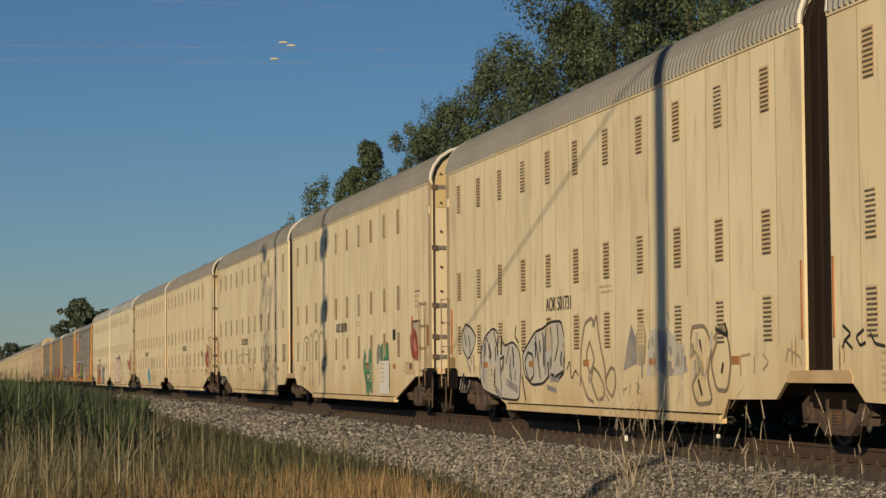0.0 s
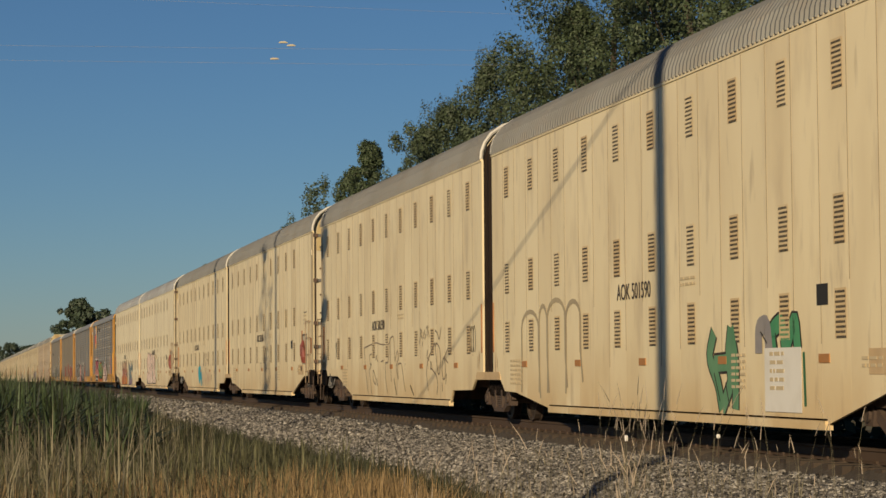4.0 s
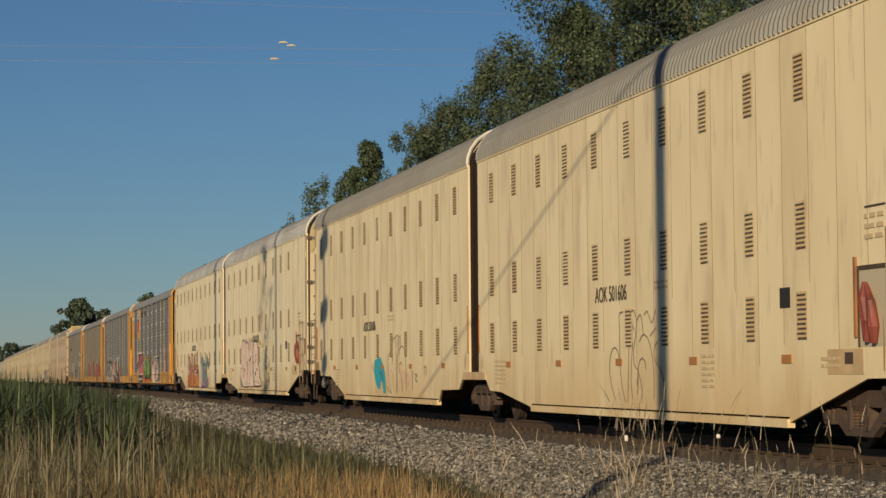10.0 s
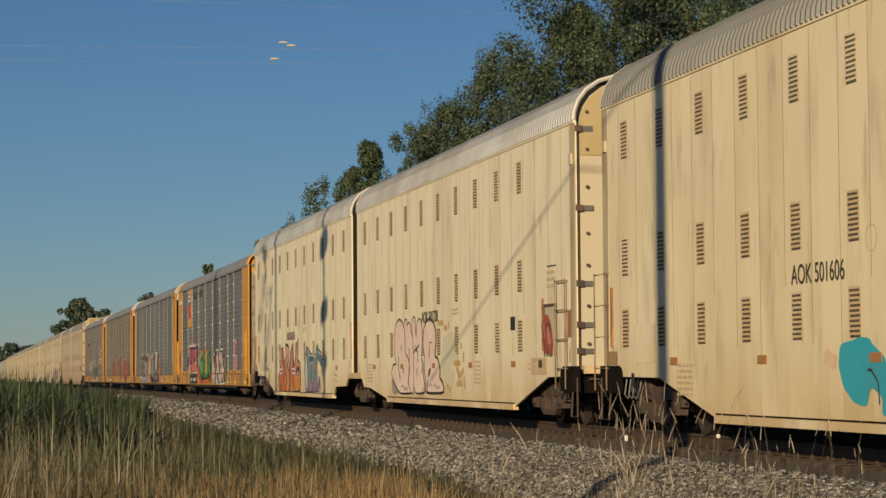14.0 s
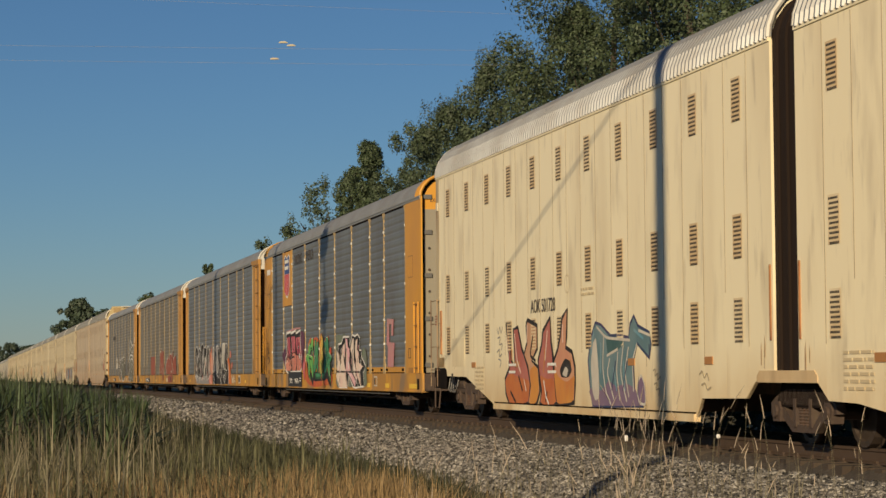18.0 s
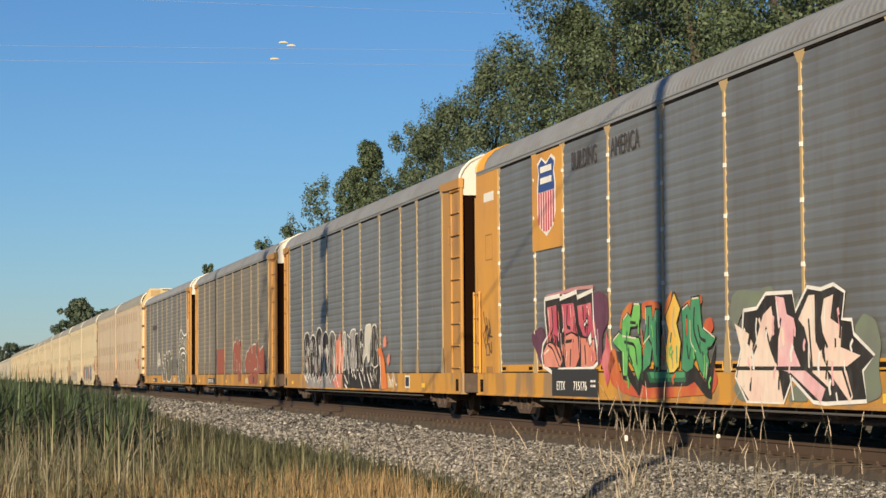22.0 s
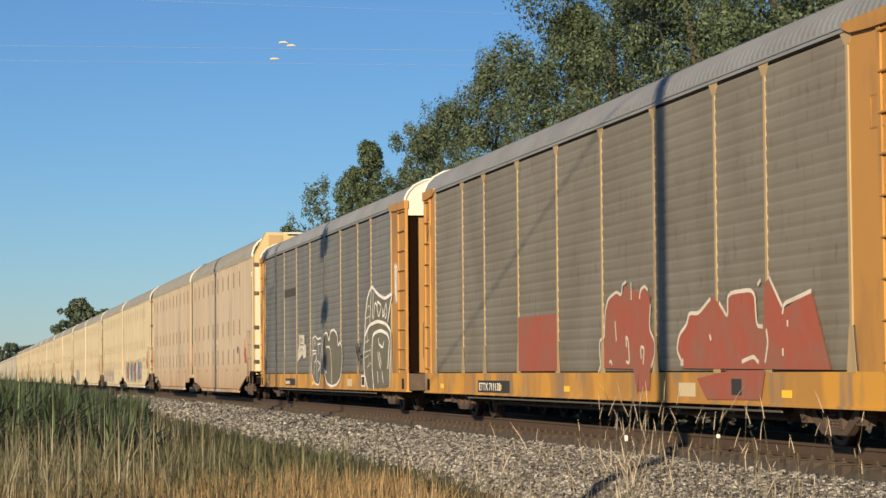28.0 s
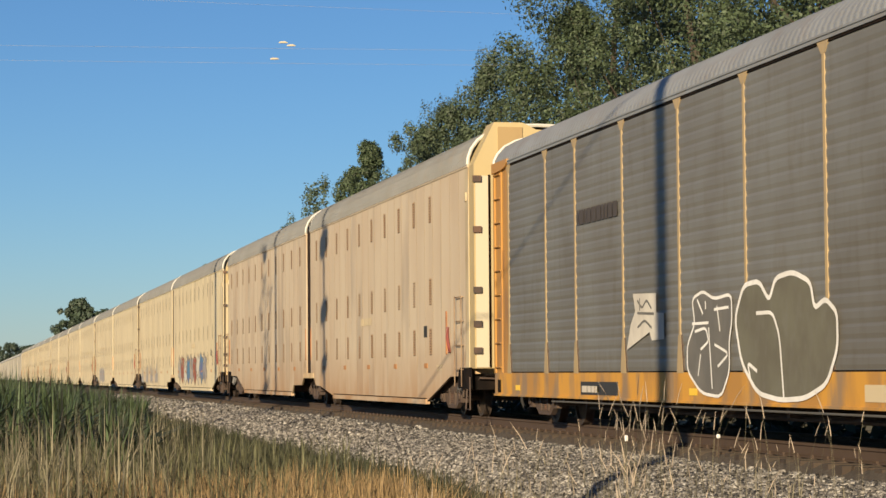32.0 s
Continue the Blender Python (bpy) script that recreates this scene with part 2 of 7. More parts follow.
M_ORANGE = material("orange_reflector", (0.40, 0.19, 0.06), 0.6)
M_SEAM = material("dirty_seam", (0.30, 0.22, 0.13), 0.9)
# Near-black for joints and gaps; beside the end doors it paints shade.
M_GAP = material("black_brown_seal", (0.010, 0.005, 0.003), 1.0, sheen=0.0)
M_YELLOWTAG = material("yellow_reflector", (0.85, 0.55, 0.03), 0.4)
M_PRINT = material("dark_stencil_paint", (0.06, 0.05, 0.045), 0.7)
M_FAINT = material("faded_stencil_paint", (0.56, 0.46, 0.29), 0.7)
M_GREY = material("faded_white_stencil_paint", (0.55, 0.50, 0.42), 0.7)


# ---- building helpers ----
def link(name, mesh, parent=None, label=""):
    ob = new(name, mesh)
    if parent is not None:
        ob.parent = parent
    if label:
        ob["label"] = label
    return ob


def mesh_of(name, bm, mat, smooth=False):
    me = bpy.data.meshes.new(name)
    bm.to_mesh(me)
    bm.free()
    for m in (mat if isinstance(mat, (list, tuple)) else [mat]):
        me.materials.append(m)
    if smooth:
        for p in me.polygons:
            p.use_smooth = True
    return me


def part(name, bm, mat, parent, label="", at=None, smooth=False):
    ob = link(name, mesh_of(name, bm, mat, smooth), parent, label)
    if at is not None:
        ob.location = at
    return ob


def again(ob, at):
    """A second piece on the same mesh, under the same parent."""
    o = link(ob.name.split(".")[0], ob.data, ob.parent, ob.get("label", ""))
    o.location = at
    return o


def thing(name, label, category, group="", kind=""):
    return tagged(new(name), label, category, group, kind)


def box(bm, x0, x1, y0, y1, z0, z1):
    v = [bm.verts.new((x, y, z)) for x in (x0, x1) for y in (y0, y1) for z in (z0, z1)]
    for f in ((0, 1, 3, 2), (4, 6, 7, 5), (0, 4, 5, 1), (2, 3, 7, 6), (0, 2, 6, 4), (1, 5, 7, 3)):
        bm.faces.new([v[i] for i in f])
    return v


def boxed(*dims):
    bm = bmesh.new()
    box(bm, *dims)
    return bm


def tube(bm, a, b, r, n=8, r2=None):
    a, b = Vector(a), Vector(b)
    q = (b - a).to_track_quat("Z", "Y")
    r2 = r if r2 is None else r2
    rings = []
    for p, rad in ((a, r), (b, r2)):
        rings.append([bm.verts.new(p + q @ Vector((rad * math.cos(2 * math.pi * i / n), rad * math.sin(2 * math.pi * i / n), 0))) for i in range(n)])
    for i in range(n):
        bm.faces.new((rings[0][i], rings[0][(i + 1) % n], rings[1][(i + 1) % n], rings[1][i]))
    bm.faces.new(rings[0][::-1])
    bm.faces.new(rings[1])


def prism(bm, outline, axis, lo, hi):
    """Extrude a flat outline along an axis: outline in (y, z) for 'x', (x, z) for 'y'."""
    def at(p, d):
        return (d, p[0], p[1]) if axis == "x" else (p[0], d, p[1])
    a = [bm.verts.new(at(p, lo)) for p in outline]
    b = [bm.verts.new(at(p, hi)) for p in outline]
    n = len(outline)
    for i in range(n):
        bm.faces.new((a[i], a[(i + 1) % n], b[(i + 1) % n], b[i]))
    bm.faces.new(a[::-1])
    bm.faces.new(b)
    bmesh.ops.recalc_face_normals(bm, faces=bm.faces)


def pipe(bm, pts, radii, n=6):
    """One bent round bar through the points."""
    pts = [Vector(p) for p in pts]
    rings = []
    for i, p in enumerate(pts):
        d = (pts[min(i + 1, len(pts) - 1)] - pts[max(i - 1, 0)]).normalized()
        q = d.to_track_quat("Z", "Y")
        r = radii[i] if isinstance(radii, (list, tuple)) else radii
        rings.append([bm.verts.new(p + q @ Vector((r * math.cos(2 * math.pi * k / n), r * math.sin(2 * math.pi * k / n), 0))) for k in range(n)])
    for a, b in zip(rings, rings[1:]):
        near = min(range(n), key=lambda k: (b[k].co - a[0].co).length)
        for k in range(n):
            bm.faces.new((a[k], a[(k + 1) % n], b[(near + k + 1) % n], b[(near + k) % n]))
    bm.faces.new(rings[0][::-1])
    bm.faces.new(rings[-1])
    bmesh.ops.recalc_face_normals(bm, faces=bm.faces)


def swift_mesh(name, verts, quads, mat):
    """A large mesh from arrays of corners and four-sided faces."""
    verts, quads = np.asarray(verts, np.float32), np.asarray(quads, np.int32)
    k = quads.shape[1]
    me = bpy.data.meshes.new(name)
    me.vertices.add(len(verts))
    me.vertices.foreach_set("co", verts.ravel())
    me.loops.add(quads.size)
    me.loops.foreach_set("vertex_index", quads.ravel())
    me.polygons.add(len(quads))
    me.polygons.foreach_set("loop_start", np.arange(0, quads.size, k, dtype=np.int32))
    me.update(calc_edges=True)
    me.materials.append(mat)
    return me


def raw_mesh(name, verts, faces, mat):
    me = bpy.data.meshes.new(name)
    me.from_pydata(verts, [], faces)
    me.materials.append(mat)
    return me

# ---- ground, ballast and track ----
CENTRE = FACE + 1.5     # middle of the track
LOW = -0.62             # level of the field
TRACK = 0.27            # top of the rails


def ground_level(x, y):
    z = LOW + 0.10 * noise.noise(Vector((x * 0.15, y * 0.07, 3)))
    return z


def build_ground():
    xs = sorted({*np.linspace(-12, 30, 43).tolist(), -3000, -1200, -500, -200, -90, -45, -25, 45, 70, 120, 250, 600, 1500, 3000})
    ys = sorted({*np.linspace(0, 140, 71).tolist(), -1500, -600, -200, -60, -20, 170, 220, 300, 420, 600, 900, 1400, 2200, 4000})
    verts = [(x, y, ground_level(x, y) if -14 < x < 32 and -5 < y < 150 else LOW) for y in ys for x in xs]
    n = len(xs)
    faces = [(j * n + i, j * n + i + 1, (j + 1) * n + i + 1, (j + 1) * n + i) for j in range(len(ys) - 1) for i in range(n - 1)]
    tagged(link("ground", raw_mesh("ground", verts, faces, M_SOIL)), "rough field of dry grass beside the railway", "ground", kind="structure")


build_ground()

BED = [(7.1, -0.80), (7.6, -0.52), (8.2, -0.30), (9.0, -0.19), (9.9, -0.14), (10.12, -0.10), (10.42, 0.045), (12.75, 0.045), (13.2, -0.08), (15.0, -0.5), (16.2, -0.8)]


def bed_level(x):
    for (x0, z0), (x1, z1) in zip(BED, BED[1:]):
        if x0 <= x <= x1:
            return z0 + (z1 - z0) * (x - x0) / (x1 - x0)
    return LOW


def build_ballast():
    ys = [-30 + 0.6 * i for i in range(280)] + [140 + 20 * i for i in range(100)]
    cols = []
    for (x0, z0), (x1, z1) in zip(BED, BED[1:]):
        for k in range(3):
            cols.append((x0 + (x1 - x0) * k / 3, z0 + (z1 - z0) * k / 3))
    cols.append(BED[-1])
    n = len(cols)
    verts = [(x + 0.10 * noise.noise(Vector((x, y, 0))), y, z + 0.05 * noise.noise(Vector((x * 1.5, y * 0.8, 9)))) for y in ys for x, z in cols]
    faces = [(j * n + i, j * n + i + 1, (j + 1) * n + i + 1, (j + 1) * n + i) for j in range(len(ys) - 1) for i in range(n - 1)]
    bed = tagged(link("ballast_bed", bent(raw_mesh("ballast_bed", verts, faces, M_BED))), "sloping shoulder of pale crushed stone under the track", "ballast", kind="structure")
    return bed


ballast = build_ballast()


def rail_profile(cx):
    return [(cx - 0.07, -0.192), (cx + 0.07, -0.192), (cx + 0.07, -0.176), (cx + 0.012, -0.155), (cx + 0.012, -0.05), (cx + 0.036, -0.036), (cx + 0.036, -0.006), (cx + 0.028, 0), (cx - 0.028, 0), (cx - 0.036, -0.006), (cx - 0.036, -0.036), (cx - 0.012, -0.05), (cx - 0.012, -0.155), (cx - 0.07, -0.176)]


for cx in (CENTRE - 0.755, CENTRE + 0.755):
    outline = rail_profile(cx)
    cuts = [-60, 40, 60, 75, 90, 110, 140, 180, 250, 400, 800, 2200]
    n = len(outline)
    verts = [(x, y, z) for y in cuts for x, z in outline]
    faces = [(j * n + i, j * n + (i + 1) % n, (j + 1) * n + (i + 1) % n, (j + 1) * n + i) for j in range(len(cuts) - 1) for i in range(n)]
    tagged(link("rail", bent(raw_mesh("rail", verts, faces, M_RAIL))), "rust-brown steel rail on wooden ties", "rail", "rails", "structure").location.z = TRACK


def stone_shapes(r):
    """A few chipped stones, each of eight corners and six faces."""
    out = []
    for _ in range(9):
        c = np.array([(x, y, z) for x in (-1, 1) for y in (-1, 1) for z in (-1, 1)], float)
        c *= r.uniform(0.55, 1.0, (8, 3))
        out.append(c)
    return out


STONE_FACES = np.array([(0, 1, 3, 2), (4, 6, 7, 5), (0, 4, 5, 1), (2, 3, 7, 6), (0, 2, 6, 4), (1, 5, 7, 3)])


def scatter_stones():
    r = np.random.default_rng(8)
    shapes = stone_shapes(r)
    verts, quads, count, singles = [], [], 0, []
    for y0, y1, per_metre, lo, hi in ((-25, 20, 260, 0.02, 0.05), (20, 34, 1500, 0.014, 0.042), (34, 50, 900, 0.018, 0.042), (50, 80, 320, 0.03, 0.06), (80, 150, 80, 0.05, 0.09)):
        n = int((y1 - y0) * per_metre)
        xs, ys = 7.5 + 2.66 * r.random(n) ** 0.9, r.uniform(y0, y1, n)
        for x, y in zip(xs, ys):
            s = r.uniform(lo, hi)
            a, b, c = r.uniform(0, 6.28, 3)
            rot = np.array(Euler((a, b, c)).to_matrix())
            z = bed_level(x) + s * 0.4
            co = (shapes[r.integers(9)] * s * np.array((1, 1, 0.7))) @ rot.T + (x, y, z)
            if y < 29 and 8.6 < x < 10.2 and len(singles) < 300 and r.random() < 0.05:
                singles.append(((x, y, z), s * 1.25, (a, b, c), r.integers(9)))
                continue
            verts.append(co)
            quads.append(STONE_FACES + 8 * count)
            count += 1
    rest = link("stones", bent(swift_mesh("stones", np.concatenate(verts), np.concatenate(quads), M_STONE)), ballast)
    rest["kind"] = "stuff"
    meshes = [swift_mesh("stone", c * 0.05 * np.array((1, 1, 0.7)), STONE_FACES, M_STONE) for c in shapes]
    for at, s, turn, k in singles:
        o = link("stone", meshes[k], ballast)
        o.matrix_basis = Matrix.LocRotScale(at, Euler(turn), (s / 0.05,) * 3)


scatter_stones()
TIE = mesh_of("tie", boxed(-1.28, 1.28, -0.11, 0.11, -0.40, -0.197), M_TIE)
ties = tagged(new("ties"), "weathered wooden ties set in the ballast", "ties", kind="structure")
for k in range(300):
    o = link("tie", TIE, ties)
    dx, dz = bend(12 + 0.53 * k)
    o.location = (CENTRE + dx + random.uniform(-0.05, 0.05), 12 + 0.53 * k, TRACK + dz)
for cx in (CENTRE - 0.755,):
    for k in range(120):
        if k == 0:
            bm = boxed(-0.10, 0.10, -0.08, 0.08, -0.196, -0.182)
            box(bm, -0.085, -0.055, -0.02, 0.02, -0.185, -0.15)
            box(bm, 0.055, 0.085, -0.02, 0.02, -0.185, -0.15)
            plate = part("tie_plate", bm, M_RAIL, ties, at=(cx, 20.48, TRACK))
        else:
            dx, dz = bend(20.48 + 0.53 * k)
            again(plate, (cx + dx, 20.48 + 0.53 * k, TRACK + dz))
# ---- freight cars ----
W = 1.5                 # half width of a car
ARCH = [(-1.50, 5.53), (-1.485, 5.68), (-1.42, 5.86), (-1.28, 6.05), (-1.05, 6.21), (-0.7, 6.32), (-0.35, 6.37), (0, 6.38)]


def arch_line(points):
    return points + [(-x, z) for x, z in points[-2::-1]]


def corrugated_roof(arch, y0, y1, pitch, depth):
    """Sheet bent over the arch, with ribs that run across the car."""
    line = arch_line(arch)
    bm = bmesh.new()
    rows, n = [], int((y1 - y0) / pitch) * 4
    for j in range(n + 1):
        y = y0 + (y1 - y0) * j / n
        lift = depth * (0, 1, 1, 0)[j % 4]
        row = []
        for i, (x, z) in enumerate(line):
            nx, nz = x / 1.5, max(0.15, (z - arch[0][1]) / 0.85)
            s = math.hypot(nx, nz)
            row.append(bm.verts.new((x + lift * nx / s, y, z + lift * nz / s)))
        rows.append(row)
    for a, b in zip(rows, rows[1:]):
        for i in range(len(line) - 1):
            bm.faces.new((a[i], a[i + 1], b[i + 1], b[i]))
    bmesh.ops.recalc_face_normals(bm, faces=bm.faces)
    return bm


def arch_face(arch, low, y0, y1, shrink=1.0):
    bm = bmesh.new()
    prism(bm, [(x * shrink, z) for x, z in [(arch[0][0], low)] + arch_line(arch) + [(-arch[0][0], low)]], "y", y0, y1)
    return bm


WHEEL_R = 0.43


def wheelset_mesh():
    bm = bmesh.new()
    for side in (-1, 1):
        ring = [(0.0, 0.10), (0.0, 0.17), (0.02, 0.34), (-0.02, 0.36), (-0.02, WHEEL_R), (0.11, WHEEL_R + 0.0), (0.13, WHEEL_R + 0.025), (0.14, 0.40), (0.13, 0.34), (0.09, 0.32), (0.09, 0.17), (0.09, 0.10)]
        n = 20
        loops = []
        for d, r in ring:
            x = side * (0.83 - d)
            loops.append([bm.verts.new((x, r * math.cos(2 * math.pi * i / n), r * math.sin(2 * math.pi * i / n))) for i in range(n)])
        for a, b in zip(loops, loops[1:]):
            for i in range(n):
                bm.faces.new((a[i], a[(i + 1) % n], b[(i + 1) % n], b[i]))
    tube(bm, (-1.26, 0, 0), (1.26, 0, 0), 0.085, 10)
    for side in (-1, 1):
        for k in range(3):
            a = 2 * math.pi * k / 3
            tube(bm, (side * 1.345, 0.05 * math.cos(a), 0.05 * math.sin(a)), (side * 1.362, 0.05 * math.cos(a), 0.05 * math.sin(a)), 0.016, 6)
    bmesh.ops.recalc_face_normals(bm, faces=bm.faces)
    return mesh_of("wheelset", bm, M_WHEEL)


WHEELSET = wheelset_mesh()
AXLE = 0.88             # axles stand this far from the middle of a truck
wheelsets = {-1: [], 1: []}


def sideframe_mesh():
    bm = bmesh.new()
    top = [(-1.12, 0.54), (-1.12, 0.42), (-0.98, 0.40), (-0.75, 0.52), (0.75, 0.52), (0.98, 0.40), (1.12, 0.42), (1.12, 0.54), (0.95, 0.62), (0.55, 0.72), (-0.55, 0.72), (-0.95, 0.62)]
    low = [(-0.84, 0.50), (-0.74, 0.36), (-0.40, 0.17), (0.40, 0.17), (0.74, 0.36), (0.84, 0.50), (0.68, 0.50), (0.34, 0.27), (-0.34, 0.27), (-0.68, 0.50)]
    prism(bm, top, "x", -0.06, 0.06)
    prism(bm, low, "x", -0.05, 0.05)
    for y in (-0.27, 0.27):
        box(bm, -0.07, 0.07, y - 0.045, y + 0.045, 0.24, 0.60)
    for y in (-AXLE, AXLE):
        prism(bm, [(y - 0.15, 0.46), (y - 0.11, 0.30), (y + 0.11, 0.30), (y + 0.15, 0.46), (y + 0.10, 0.56), (y - 0.10, 0.56)], "x", -0.085, 0.085)
        tube(bm, (-0.12, y, WHEEL_R), (0.12, y, WHEEL_R), 0.085, 10)
    return mesh_of("side_frame", bm, M_RUST)


def springs_mesh():
    bm = bmesh.new()
    pipe(bm, [(0, 0, 0.24 + 0.02 * k) for k in range(13)], [0.062 if k % 2 else 0.045 for k in range(13)], 8)
    return mesh_of("spring", bm, M_DARK)


SIDEFRAME, SPRINGS = sideframe_mesh(), springs_mesh()


def bolster_mesh():
    bm = bmesh.new()
    box(bm, -1.29, 1.29, -0.19, 0.19, 0.48, 0.70)
    tube(bm, (0, 0, 0.70), (0, 0, 0.80), 0.18, 12)
    return mesh_of("bolster", bm, M_DARK)


BOLSTER = bolster_mesh()


def brake_mesh():
    bm = bmesh.new()
    for y in (-0.36, 0.36):
        box(bm, -0.8, 0.8, y - 0.05, y + 0.05, 0.33, 0.45)
        for x in (-0.77, 0.77):
            box(bm, x - 0.05, x + 0.05, y - (0.12 if y < 0 else -0.02), y + (0.02 if y < 0 else 0.12) if y < 0 else y + 0.12, 0.30, 0.52)
    return mesh_of("brake_beam", bm, M_DARK)


BRAKE = brake_mesh()


def truck(parent, y):
    """A two-axle truck under a car, with its middle at y."""
    base = link("truck", BOLSTER, parent, "rusty cast-steel truck")
    base.location = (0, y, TRACK)
    for x in (-1.24, 1.24):
        f = link("side_frame", SIDEFRAME, base)
        f.location = (x, 0, 0)
        for y in (-0.14, 0.0, 0.14):
            s = link("spring", SPRINGS, base)
            s.location = (x, y, 0)
    link("brake_beam", BRAKE, base)
    for d in (-1, 1):
        w = link("wheelset", WHEELSET, base)
        w.location = (0, d * AXLE, WHEEL_R)
    return base


def vent_mesh(rows, name, mats, wide=1.0, h=0.60):
    """A punched plate: staggered rows of short slots, each recessed behind the plate's face."""
    bm = bmesh.new()
    step, x, deep = h / rows, -0.004, 0.0005

    def face(points, index=0):
        bm.faces.new([bm.verts.new(p) for p in points]).material_index = index

    for r in range(rows):
        shift = 0.011 if r % 2 else -0.011
        z0, z1, z2 = r * step, r * step + 0.5 * step, (r + 1) * step
        ys = [-0.18] + [-0.15 + shift + 0.05 * c + d for c in range(6) for d in (0.0, 0.044)] + [0.18]
        ys = [wide * y for y in ys]
        face([(x, ys[0], z1), (x, ys[-1], z1), (x, ys[-1], z2), (x, ys[0], z2)], 1)
        for c in range(len(ys) - 1):
            rim = [(x, ys[c], z0), (x, ys[c + 1], z0), (x, ys[c + 1], z1), (x, ys[c], z1)]
            if c % 2 == 0:
                face(rim, 1)
                continue
            back = [(deep, y, z) for _, y, z in rim]
            face(back)
            for k in range(4):
                face((rim[k], rim[(k + 1) % 4], back[(k + 1) % 4], back[k]))
    return mesh_of(name, bm, mats)


VENT = vent_mesh(10, "vent", [M_BLACK, M_CREAM])
VENT_OLD = vent_mesh(10, "vent", [M_VENT_OLD, M_CREAM_OLD], 0.72)
SEAM = [mesh_of("seam", boxed(-0.0025, 0.0, -0.007, 0.007, lo, 5.47), M_SEAM) for lo in (1.30, 1.55, 2.3)]
PANEL_STEP = 0.91
UNIT = {1: 21.5, -1: 22.3}   # from the middle joint to the outer end of either half


KNEES = {1: ((1.15, 1.08), (1.5, 0.86), (3.35, 0.84), (3.6, 0.57), (16.0, 0.57), (18.6, 1.13)), -1: ((1.05, 1.08), (1.4, 0.86), (2.3, 0.84), (4.8, 0.57), (17.9, 0.57), (20.4, 1.13))}


def skirt(y, flip):
    """Lower edge of the unit's side, y metres from the articulated end."""
    pts = [(0, 1.26), *KNEES[flip], (UNIT[flip], 1.15)]
    for (a, za), (b, zb) in zip(pts, pts[1:]):
        if a <= y <= b:
            return za + (zb - za) * (y - a) / (b - a)
    return 1.15


def side_panel(bm, y0, y1, x0, x1, top=5.53, flip=1):
    ys = sorted({y0, y1, *[k for k, _ in KNEES[flip] if y0 < k < y1]})
    prism(bm, [(flip * y, skirt(y, flip)) for y in ys] + [(flip * y1, top), (flip * y0, top)], "x", x0, x1)


def text_mesh(words, size, mat, bold=0.0):
    cu = bpy.data.curves.new("lettering", "FONT")
    cu.body, cu.size, cu.extrude, cu.offset = words, size, 0.002, bold
    tmp = new("lettering", cu)
    me = bpy.data.meshes.new_from_object(tmp.evaluated_get(bpy.context.evaluated_depsgraph_get()))
    bpy.data.objects.remove(tmp)
    bpy.data.curves.remove(cu)
    me.materials.clear()
    me.materials.append(mat)
    return me


def letter(parent, words, y, z, size, mat=None, stretch=1.0, label=""):
    """Lettering on the near side; y is the edge that lies further from the camera."""
    ob = link("lettering", text_mesh(words, size, mat or M_PRINT), parent, label)
    ob.matrix_basis = Matrix(((0, 0, -1, -W - 0.022), (-stretch, 0, 0, y), (0, 1, 0, z), (0, 0, 0, 1)))
    return ob


def bars(parent, y, z, rows, width, mat, step=0.085, seed=0):
    """Small stencilled writing that cannot be read."""
    rnd = random.Random(seed)
    bm = bmesh.new()
    for r in range(rows):
        a = 0.0
        while a < width:
            b = min(width, a + rnd.uniform(0.06, 0.3))
            box(bm, -0.004, 0.0, -b, -a, -r * step, -r * step + step * 0.45)
            a = b + 0.05
    o = part("stencil", bm, mat, parent, at=(-W - 0.018, y, z))
    return tagged(o, kind="stuff")


